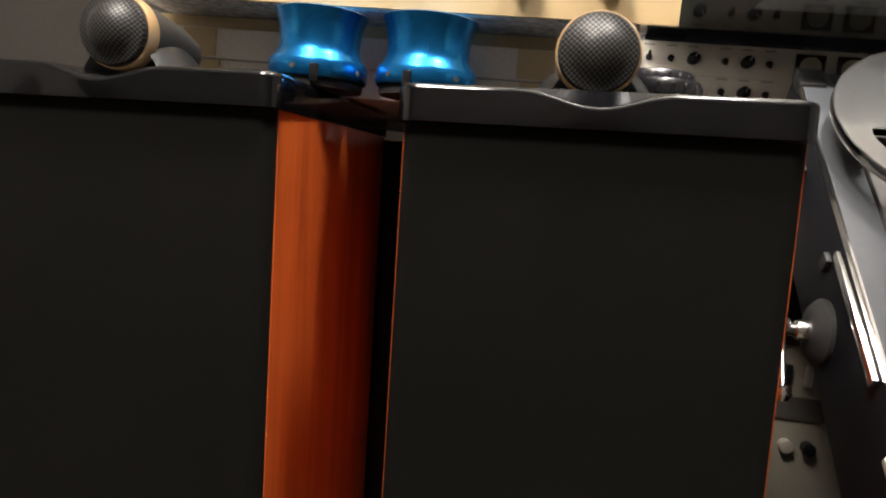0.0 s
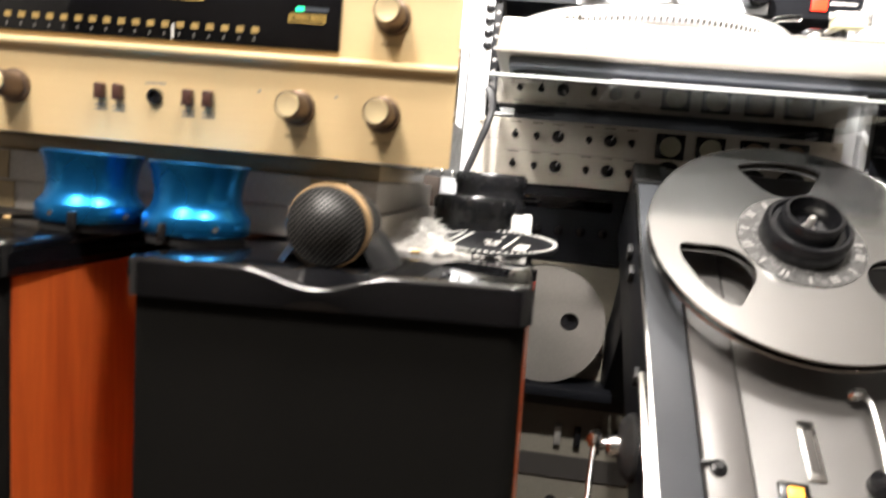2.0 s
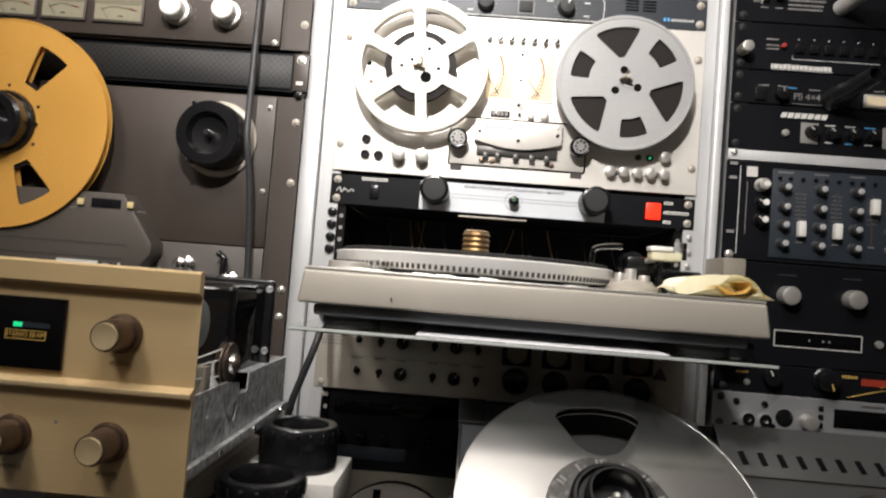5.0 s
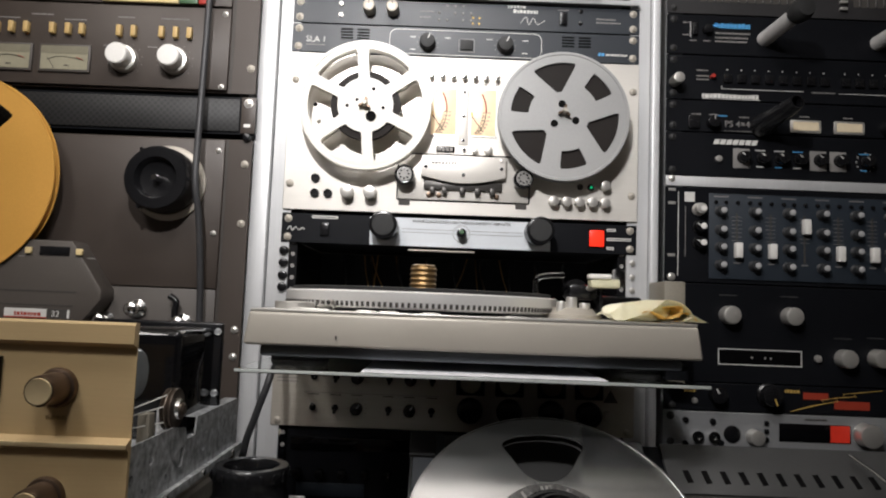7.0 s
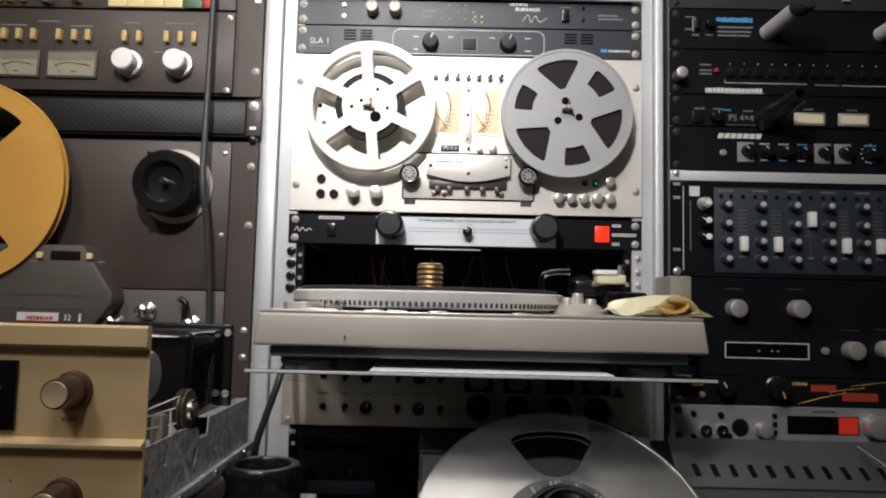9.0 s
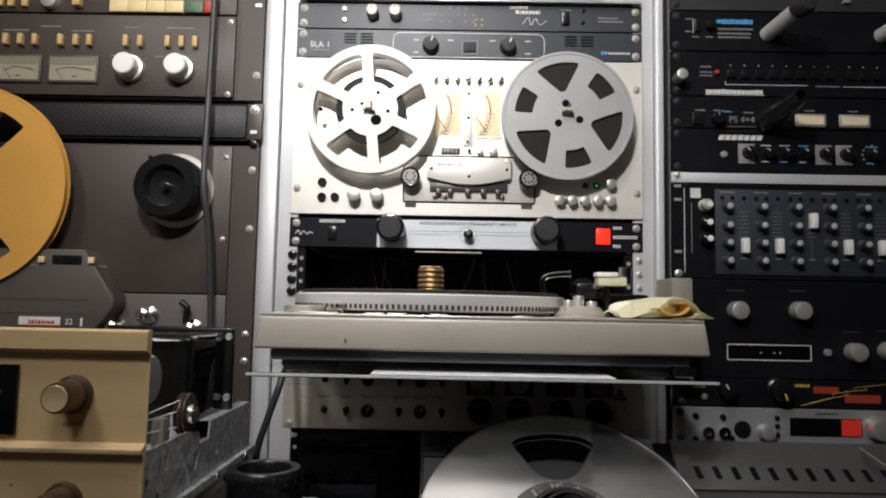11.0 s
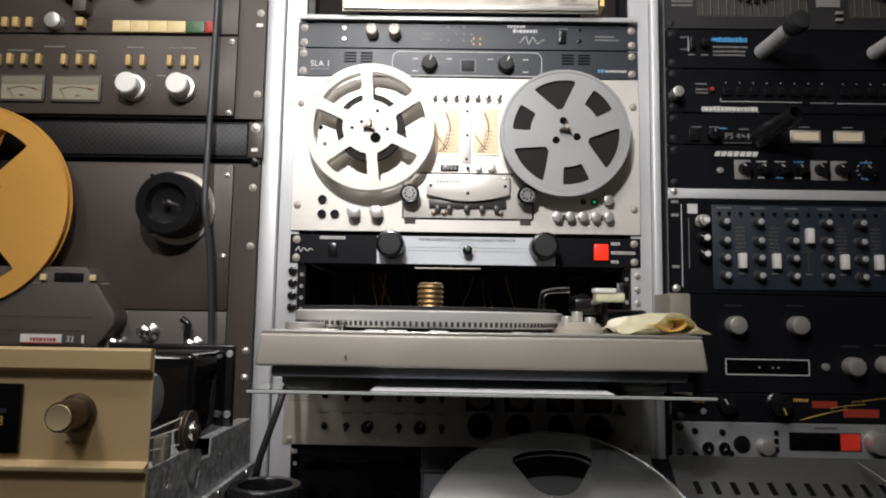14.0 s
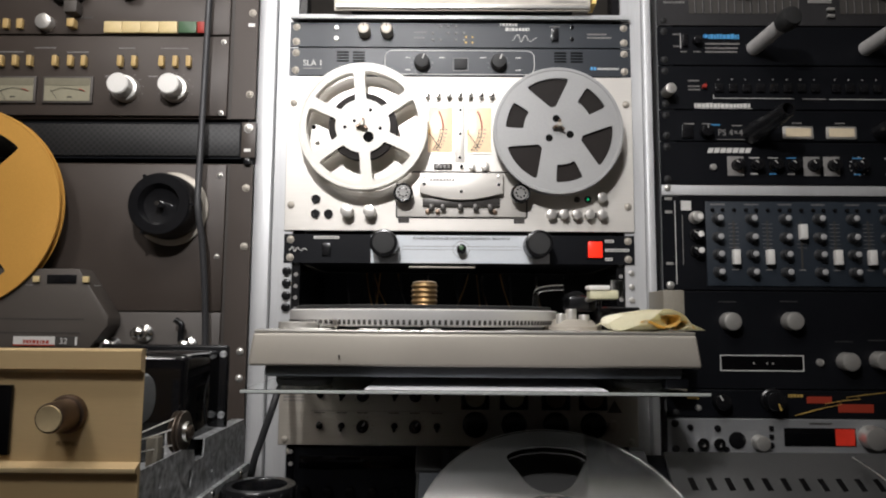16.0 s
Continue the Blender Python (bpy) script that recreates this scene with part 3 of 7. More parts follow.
knob(t, 0.261, Y, 1.4535, 0.0042, 0.008, SATIN)
knob(t, 0.279, Y, 1.4545, 0.0055, 0.009, SATIN)
# head cover: a shallow box with a bowed lower edge
bm = bmesh.new()
loop = [(0.189, 1.444), (0.303, 1.444), (0.303, 1.416)] + [(0.303 - 0.114 * k / 12, 1.416 - 0.0095 * math.sin(math.pi * k / 12)) for k in range(1, 12)] + [(0.189, 1.416)]
vs = [bm.verts.new((x, Y - 0.013, z)) for x, z in loop]
ext = bmesh.ops.extrude_face_region(bm, geom=[bm.faces.new(vs)])
bmesh.ops.translate(bm, verts=[v for v in ext["geom"] if isinstance(v, bmesh.types.BMVert)], vec=(0, 0.013, 0))
bmesh.ops.recalc_face_normals(bm, faces=bm.faces)
bmesh.ops.bevel(bm, geom=[e for e in bm.edges if all(v.co.y < Y - 0.01 for v in e.verts)], offset=0.0008, segments=2, profile=0.5, affect="EDGES")
hc = part("head_cover", bm, SILVER, t, "silver head cover with bowed lower edge")
bars(hc, 0.203, 0.236, Y - 0.0132, 1.434, 0.0045, PRINTG, 33)
for x, z in ((0.195, 1.439), (0.297, 1.439), (0.195, 1.428), (0.297, 1.428), (0.246, 1.418)):
    knob(hc, x, Y - 0.013, z, 0.0022, 0.001, PLASTIC if z < 1.435 else SATIN, name="screw_head")
# head bridge under the cover
DARKHEAD = mat("dark_head_metal", (0.06, 0.056, 0.052), 0.35, 0.4)
part("head_plate", box(0.158, 0.335, Y - 0.003, Y, 1.3845, 1.446, 0.0006), SILVER, t)
rounded_frame(0.156, 0.3375, 1.3825, 1.4485, Y, 0.0018, PLASTIC, t, "seam", 0.05)
part("head_bridge", box(0.193, 0.299, Y - 0.007, Y - 0.003, 1.398, 1.410, 0.001), DARKHEAD, t)
for x in (0.200, 0.214, 0.292):
    knob(t, x, Y - 0.003, 1.391, 0.0035, 0.003, BRONZE, name="bridge_screw")
for x in (0.205, 0.221, 0.245, 0.266, 0.286):
    part("head", box(x - 0.0035, x + 0.0035, Y - 0.011, Y - 0.006, 1.392, 1.401, 0.001), DARKHEAD, t)
for x in (0.167, 0.326):
    ro = put("guide_roller", mesh_of(lathe([(0, 0), (0.009, 0), (0.009, 0.012), (0.0132, 0.013), (0.0132, 0.022), (0.0115, 0.024), (0.009, 0.0235), (0.0035, 0.025), (0, 0.025)], 28), "guide_roller", PLASTIC), t, facing(x, Y, 1.4145))
    part("roller_face", plate_with_holes(circle(0.0098, 32), [circle(0.0014, 10, 0.0062 * math.cos(k * 0.785), 0.0062 * math.sin(k * 0.785)) for k in range(8)], 0.0242, 0.0252), mat("dull_roller_face", (0.20, 0.195, 0.185), 0.4, 0.3), ro, m=facing(x, Y, 1.4145))
    part("slot", box(x - 0.0075, x + 0.0075, Y - 0.0006, Y, 1.376, 1.414, 0.0002, 1), PRINTK, t)
for x in (0.090, 0.121):
    knob(t, x, Y, 1.390, 0.0085, 0.018, SATIN, skirt=0.0088, pointer=PRINTK)
for x, z in ((0.045, 1.4085), (0.045, 1.388), (0.063, 1.388)):
    j = put("phone_jack", mesh_of(lathe([(0, 0.0015), (0.0032, 0.0015), (0.0034, 0.003), (0.006, 0.003), (0.0062, 0), (0, 0)], 20), "phone_jack", PLASTIC), t, facing(x, Y, z))
for k in range(5):
    knob(t, 0.3695 + k * 0.0174, Y, 1.388, 0.0066, 0.012, SATIN, name="lever_knob")
for x in (0.378, 0.4315):
    part("lever_slot", box(x - 0.010, x + 0.010, Y - 0.0007, Y, 1.3845, 1.3915, 0.0002, 1), PRINTK, t)
knob(t, 0.439, Y, 1.4115, 0.0066, 0.012, SATIN, name="lever_knob")
knob(t, 0.421, Y, 1.4100, 0.0050, 0.001, PRINTK, name="lamp_socket")
knob(t, 0.421, Y - 0.001, 1.4100, 0.0017, 0.001, GLOWGREEN, name="green_lamp")
knob(t, 0.406, Y, 1.4100, 0.0042, 0.001, PRINTK, name="socket")
bars(t, 0.012, 0.038, Y, 1.5715, 0.004, mat("faint_grey_print", (0.5, 0.48, 0.45), 0.6), 41)
for x in (0.112, 0.376):  # spindles with three-winged clamp
    sp = put("spindle", mesh_of(lathe([(0, 0), (0.022, 0), (0.022, 0.014), (0.0036, 0.016), (0.0036, 0.044), (0.0025, 0.047), (0, 0.047)], 24), "spindle", DULLSILVER), t, facing(x, Y, 1.5035))
    for a in (80, 200, 320):
        own = box(0.001, 0.009, -0.0016, 0.0016, 0.034, 0.042, 0.0008, 1)
        own.transform(Matrix.Rotation(radians(a), 4, "Z"))
        part("wing", own, BRONZE, sp, m=facing(x, Y, 1.5035))

wins = [(0.037, 0.0765, a, 19, 24.5) for a in (5, 65, 125, 185, 245, 305)]
t = reel("tape_reel", facing(0.112, Y - 0.018, 1.5035, 0), 0.0875, wins, REELWHITE, "cream-white six-spoke plastic tape reel, nearly empty", 0.0135, 0.0465, group="seven-inch reels", hub=0.026, holes=False)
hub_holes(t, facing(0.112, Y - 0.018, 1.5035), ((0.0175, -62, 0.0072), (0.024, -175, 0.0024), (0.024, 65, 0.0024), (0.013, 150, 0.0022), (0.024, -8, 0.0024), (0.066, 182, 0.0030)))
wins = [w for a in (102, 222, 342) for w in ((0.033, 0.073, a, 6, 24), (0.047, 0.071, a + 60, 15, 15))]
t = reel("tape_reel", facing(0.376, Y - 0.018, 1.4985, 0), 0.0870, wins, REELGREY, "grey plastic tape reel full of dark tape", 0.0135, 0.073, group="seven-inch reels", hub=0.028, holes=False)
hub_holes(t, facing(0.376, Y - 0.018, 1.4985), ((0.0165, 100, 0.0050), (0.0165, 220, 0.0050), (0.0165, -20, 0.0050)))

# power conditioner with pull-out lamps
t = rack_unit("power_conditioner", "black rack power conditioner with white panel and red switch", "power unit", 0.002, 0.4846, -0.002, 1.3195, 1.3605, BLACK, 0.2)
part("white_plate", box(0.122, 0.3675, -0.0035, -0.002, 1.3205, 1.3590, 0.0003, 1), WHITEPAN, t, "pale white engraved plate")
text(t, "POWER CONDITIONER LIGHT MODULE CAPACITY 1800WATTS", 0.2465, -0.0042, 1.3545, 0.0033, PRINTK, "CENTER")
for x in (0.1425, 0.3495):
    kb = knob(t, x, -0.002, 1.3450, 0.0185, 0.034, PLASTIC, name="lamp_knob", edge=0.08)
    part("cap", lathe([(0, 0.034), (0.0150, 0.034), (0.0140, 0.0355), (0, 0.0355)], 32), RUBBER, kb, m=facing(x, -0.002, 1.3450))
rounded_frame(0.235, 0.258, 1.328, 1.351, -0.0035, 0.0005, PRINTG, t, "ring", 0.5)
knob(t, 0.2465, -0.0035, 1.3395, 0.0065, 0.014, PLASTIC)
knob(t, 0.2465, -0.0170, 1.3410, 0.0032, 0.001, GREEN, name="green_cap")
part("rule", box(0.165, 0.330, -0.0039, -0.0035, 1.3390, 1.3395), PRINTG, t)
part("rule", box(0.165, 0.330, -0.0039, -0.0035, 1.3435, 1.3440), PRINTG, t)
part("red_switch", box(0.4205, 0.4400, -0.0055, -0.002, 1.3295, 1.3515, 0.0012), GLOWRED, t, "glowing red square rocker switch")
rounded_frame(0.4185, 0.4420, 1.3275, 1.3535, -0.002, 0.0022, PLASTIC, t, "bezel", 0.05)
part("rocker_switch", box(0.055, 0.067, -0.005, -0.002, 1.3300, 1.3480, 0.001), PLASTIC, t)
for x0, x1, z in ((0.444, 0.456, 1.3525), (0.444, 0.477, 1.3400), (0.444, 0.454, 1.3275), (0.043, 0.078, 1.3555)):
    part("label_strip", box(x0, x1, -0.0026, -0.002, z - 0.002, z + 0.002, 0.0002, 1), PRINTW, t)
    bars(t, x0 + 0.0015, x1 - 0.0015, -0.0024, z, 0.0015, PRINTK, int(x0 * 999))
tube([(0.010, -0.0024, 1.337), (0.014, -0.0024, 1.342), (0.017, -0.0024, 1.336), (0.021, -0.0024, 1.341), (0.026, -0.0024, 1.337), (0.030, -0.0024, 1.340), (0.034, -0.0024, 1.338)], 0.0007, PRINTW, t, "flourish", seg=6)
part("underside_lip", box(0.175, 0.265, -0.012, 0.0, 1.3135, 1.3155, 0.0005), DULLSILVER, t)

# loose screws in the bare rail
t0 = thing("rail_screws", (0.011, 0.0, 1.30), "black and silver screws standing in the rack rail", "screws")
for k, z in enumerate((1.3085, 1.292, 1.275, 1.259)):
    knob(t0, 0.0070, -0.0005, z, 0.0062, 0.005, PLASTIC, name="screw", edge=0.4)
for k, z in enumerate((1.309, 1.290, 1.272, 1.253)):
    knob(t0, 0.4795, -0.0005, z, 0.0036, 0.004, SATIN, name="screw", edge=0.4)
# dim interior of the open bay: black sheets added for its shade
t = thing("bay_shade_sheets", (0.243, 0.2, 1.16), "black sheets added to darken the open rack bay", "panel", kind="structure")
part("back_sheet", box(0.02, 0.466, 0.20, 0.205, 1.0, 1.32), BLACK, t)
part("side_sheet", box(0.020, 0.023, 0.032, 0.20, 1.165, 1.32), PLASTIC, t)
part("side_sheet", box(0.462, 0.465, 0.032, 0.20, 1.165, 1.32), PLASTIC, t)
for k in range(9):
    tube([(0.06 + k * 0.045, 0.19, 1.315), (0.07 + k * 0.043, 0.15, 1.285), (0.075 + k * 0.044 + 0.01 * (k % 3), 0.17, 1.20)], 0.0016, BRONZE if k % 2 else CABLE, t, "wire", seg=6)

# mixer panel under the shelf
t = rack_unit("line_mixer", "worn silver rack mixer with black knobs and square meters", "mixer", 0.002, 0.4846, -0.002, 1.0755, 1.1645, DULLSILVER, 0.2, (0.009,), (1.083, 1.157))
for z in (1.142, 1.1015):
    for x in (0.116, 0.186):
        knob(t, x, -0.002, z, 0.0080, 0.014, PLASTIC, -30, pointer=PRINTW)
        for a in range(-150, 151, 30):
            knob(t, x + 0.0125 * math.sin(radians(a)), -0.002, z + 0.0125 * math.cos(radians(a)), 0.0005, 0.0004, PRINTK, name="dial_dot")
    for x in (0.0575, 0.087, 0.158, 0.215):
        toggle(t, x, -0.002, z, 1 if x < 0.07 else -1)
    for x in (0.05, 0.08, 0.108, 0.15, 0.178, 0.208):
        bars(t, x, x + 0.014, -0.002, z + 0.017, 0.0018, PRINTK, int(x * 777))
part("rule", box(0.045, 0.225, -0.0025, -0.002, 1.1205, 1.1212), PRINTG, t)
for k, x in enumerate((0.266, 0.318, 0.374, 0.424)):
    mt = part("meter", box(x - 0.019, x + 0.019, -0.006, -0.002, 1.124, 1.158, 0.0015), PLASTIC, t, "small square black-framed meter")
    part("face", lathe([(0, 0.006), (0.0135, 0.006), (0.0135, 0.0068), (0, 0.0068)], 28), METERDIM if k < 2 else BRONZE, mt, m=facing(x, 0, 1.141))
    knob(t, x, -0.002, 1.1045, 0.0150, 0.016, PLASTIC, skirt=0.017, ribs=18)
knob(t, 0.450, -0.002, 1.104, 0.007, 0.010, DULLSILVER)
bm = bmesh.new()
bm.faces.new([bm.verts.new(p) for p in ((0.443, -0.0026, 1.121), (0.463, -0.0026, 1.121), (0.453, -0.0026, 1.138))])
part("warning_triangle", bm, PRINTK, t, smooth=False)
for k in range(4):
    bars(t, 0.008, 0.036, -0.002, 1.148 - k * 0.0045, 0.0022, PRINTG, 60 + k)

# dark unit below, and the cream machine further down
t = rack_unit("dark_rack_unit", "black rack unit in deep shade under the mixer", "rack unit", 0.002, 0.4846, 0.004, 0.972, 1.074, BLACK, 0.2)
part("window_strip", box(0.03, 0.20, 0.001, 0.004, 1.045, 1.062, 0.001), GLOSS, t)
for k in range(6):
    knob(t, 0.04 + k * 0.03, 0.004, 1.015, 0.006, 0.010, PLASTIC)
part("blue_plate", box(0.04, 0.13, 0.002, 0.004, 0.985, 1.002, 0.0005), MIXBLUE, t)
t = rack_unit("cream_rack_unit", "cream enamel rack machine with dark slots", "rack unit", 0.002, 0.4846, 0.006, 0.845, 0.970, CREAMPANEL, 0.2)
part("slot", box(0.21, 0.30, 0.003, 0.007, 0.850, 0.866), PRINTK, t)
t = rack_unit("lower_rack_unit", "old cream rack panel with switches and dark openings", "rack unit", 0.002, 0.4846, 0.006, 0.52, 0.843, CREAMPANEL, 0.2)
part("slot", box(0.10, 0.40, 0.002, 0.007, 0.765, 0.800), PRINTK, t)
part("slot", box(0.10, 0.40, 0.002, 0.007, 0.660, 0.692), PRINTK, t)
for k in range(7):
    part("switch", box(0.155 + k * 0.028, 0.164 + k * 0.028, -0.004, 0.006, 0.710, 0.738, 0.001), PLASTIC if k % 2 else SATIN, t)
    knob(t, 0.16 + k * 0.030, 0.006, 0.622, 0.009, 0.014, DULLSILVER if k % 3 else PLASTIC)

# white spare reel leaning in front of the cream machine
W = facing(0.124, -0.036, 0.889)
t = thing("spare_tape_reel", W, "white cardboard-faced tape reel, its shade put into a dark face colour", "tape reel")
# white card coloured dark grey for the shade it stands in
part("disc", plate_with_holes(circle(0.080, 72), [circle(0.0125, 24, 0.032, 0.006), [(-0.028, 0.028), (-0.018, 0.028), (-0.018, 0.072), (-0.028, 0.072)]], 0.0, 0.004), mat("shaded_card_reel_face", (0.12, 0.11, 0.097), 0.7, 0, 0.12, 300), t, m=W)
part("back", lathe([(0, -0.012), (0.080, -0.012), (0.080, -0.010), (0.03, -0.009), (0.03, -0.001), (0.0, -0.001)], 48), PLASTIC, t, m=W)
part("red_mark", box(-0.027, -0.019, 0.044, 0.056, -0.0008, 0.003), PRINTR, t, m=W)
t = thing("reel_ledge", (0.124, 0.0, 0.80), "narrow dark ledge carrying the spare reel", "ledge")
part("board", box(0.03, 0.22, -0.06, 0.004, 0.796, 0.808, 0.001), BLACK, t)

# ---- turntable on its glass shelf ----
t = thing("glass_shelf", (0.254, -0.1, 1.173), "clear glass shelf under the turntable", "shelf")
part("pane", box(0.033, 0.475, -0.283, 0.16, 1.1735, 1.1775, 0.0006, 1), GLASS, t).visible_shadow = False
part("ground_edge", box(0.033, 0.475, -0.2850, -0.2832, 1.1742, 1.1772, 0.0005, 1), mat("ground_glass_edge", (0.50, 0.53, 0.51), 0.35, 0.1), t, "pale ground glass edge")
part("bracket", box(0.022, 0.052, 0.02, 0.05, 1.1685, 1.1720, 0.0005), RAIL, t)
part("bracket", box(0.456, 0.486, 0.02, 0.05, 1.1685, 1.1720, 0.0005), RAIL, t)
t = tagged(part("paper_sheet", box(0.150, 0.379, -0.2845, -0.150, 1.1778, 1.1786), PAPER, None, smooth=False), "white paper sheet lying on the glass shelf", "paper")

t = thing("turntable", (0.253, -0.1, 1.1746), "warm grey direct-drive turntable with platter and brass weight", "turntable")
bm = box(0.0365, 0.4715, -0.2745, 0.092, 1.1990, 1.2305, 0.003, 3)
for v in bm.verts:  # front slopes slightly inwards towards the top
    if v.co.y < -0.2 and v.co.z > 1.215:
        v.co.y += 0.003
        v.co.x += 0.003 if v.co.x < 0.2 else -0.003
part("plinth", bm, TURN, t)
part("top_plate", box(0.0405, 0.4675, -0.270, 0.088, 1.2305, 1.2335, 0.0010), SATIN, t, "pale metal top plate")
part("lower_tray", box(0.050, 0.456, -0.264, 0.085, 1.1880, 1.1985, 0.003), mat("charcoal_tray_plastic", (0.085, 0.093, 0.105), 0.45), t)
for x in (0.082, 0.425):
    for y in (-0.225, 0.045):
        bm = lathe([(0, 0), (0.027, 0), (0.029, 0.003), (0.029, 0.006), (0.0275, 0.0068), (0.029, 0.0076), (0.029, 0.0106), (0.0275, 0.0114), (0.029, 0.0122), (0.028, 0.0155), (0, 0.0155)], 32)
        part("rubber_foot", bm, RUBBER, t, m=Matrix.Translation((x, y, 1.1777)))
part("foot_bracket", box(0.440, 0.462, -0.262, -0.235, 1.1790, 1.1935, 0.001), BLACK, t)
P = Matrix.Translation((0.200, -0.112, 1.2365))
pl = part("platter", lathe([(0, 0), (0.150, 0), (0.156, 0.001), (0.1575, 0.0075), (0.1575, 0.0165), (0.1555, 0.0180), (0.152, 0.0180), (0, 0.0180)], 128), PLATTER, t, "polished aluminium platter", m=P)
dots = bmesh.new()
for k in range(170):
    own = box(0.1566, 0.1580, -0.0013, 0.0013, 0.0022, 0.0070)
    own.transform(Matrix.Rotation(2 * math.pi * k / 170, 4, "Z"))
    join(dots, own)
tagged(part("strobe_dots", dots, PRINTK, pl, m=P, smooth=False), kind="stuff")
part("mat", lathe([(0, 0.018), (0.1500, 0.018), (0.1505, 0.0215), (0.149, 0.0222), (0.145, 0.0215), (0, 0.0212)], 96), RUBBER, t, "black rubber platter mat", m=P)
bm = lathe([(0, 0.0212), (0.0165, 0.0212)] + [(0.0165 - 0.0022 * (k % 2), 0.0232 + k * 0.0030) for k in range(10)] + [(0.0150, 0.0515), (0.012, 0.0530), (0, 0.0530)], 40)
tagged(part("record_weight", bm, BRASS, None, m=P), "grooved polished brass record weight on the platter", "record weight")
kn = part("adapter_well", lathe([(0, 0), (0.0200, 0), (0.0200, 0.0075), (0.0190, 0.0085), (0.0050, 0.0085), (0.0040, 0.0060), (0, 0.0060)], 40), SATIN, t, m=Matrix.Translation((0.0735, -0.225, 1.2325)))
for x0, x1 in ((0.078, 0.115), (0.141, 0.160), (0.163, 0.182), (0.204, 0.222)):
    part("button", box(x0, x1, -0.268, -0.250, 1.2325, 1.2350, 0.0008), SATIN, t)
part("pitch_slide", box(0.285, 0.305, -0.268, -0.252, 1.2325, 1.2345, 0.0006), SATIN, t)
part("strobe_lamp", box(0.100, 0.118, -0.262, -0.242, 1.2325, 1.2440, 0.003), HAZE, t, "clear plastic strobe light housing")
knob_m = Matrix.Translation((0.366, -0.172, 1.2325))
ab = part("tonearm_base", lathe([(0, 0), (0.032, 0), (0.032, 0.005), (0.026, 0.007), (0.022, 0.012), (0.018, 0.013), (0, 0.013)], 36), DULLSILVER, t, m=knob_m)
part("pivot_block", box(0.368, 0.400, -0.146, -0.116, 1.2545, 1.2720, 0.003), PLASTIC, t)
part("counterweight", lathe([(0, 0), (0.014, 0), (0.014, 0.022), (0.012, 0.024), (0, 0.024)], 28), PLASTIC, t, m=Matrix.Translation((0.385, -0.10, 1.266)) @ Matrix.Rotation(radians(-90), 4, "X"))
tube([(0.385, -0.12, 1.266), (0.388, -0.140, 1.267), (0.392, -0.152, 1.269), (0.394, -0.160, 1.270)], 0.0032, SATIN, t, "arm_tube", "slim silver tonearm tube")
part("headshell", box(0.386, 0.418, -0.176, -0.156, 1.268, 1.2780, 0.002), mat("cream_headshell_plastic", (0.62, 0.60, 0.42), 0.4), t, "cream cartridge headshell")
part("headshell_top", box(0.384, 0.408, -0.178, -0.160, 1.278, 1.2830, 0.001), WHITE, t)
part("finger_lift", box(0.410, 0.424, -0.172, -0.168, 1.270, 1.2890, 0.001), HAZE, t)
part("arm_clip", box(0.3975, 0.4015, -0.165, -0.160, 1.2325, 1.2680, 0.0008), PLASTIC, t)
tube([(0.330, -0.14, 1.255), (0.331, -0.142, 1.276), (0.345, -0.142, 1.281), (0.362, -0.142, 1.282)], 0.0035, HAZE, t, "lift_bar", "clear plastic lift bar")
for x, h in ((0.352, 0.019), (0.363, 0.024), (0.377, 0.018)):
    part("post", lathe([(0, 0), (0.006, 0), (0.006, h * 0.9), (0.0055, h), (0, h)], 20), SATIN, t, m=Matrix.Translation((x, -0.185, 1.2325)))
part("cue_lever", box(0.402, 0.452, -0.140, -0.110, 1.2330, 1.2600, 0.003), PLASTIC, t)
tagged(part("hinge_block", box(0.4995, 0.526, -0.075, -0.0100, 1.190, 1.283, 0.002), CREAMPANEL, None), "beige plastic cover hinge block beside the turntable", "hinge")
part("screw_mark", box(0.1235, 0.1250, -0.2757, -0.2748, 1.2065, 1.2100), PRINTK, t)

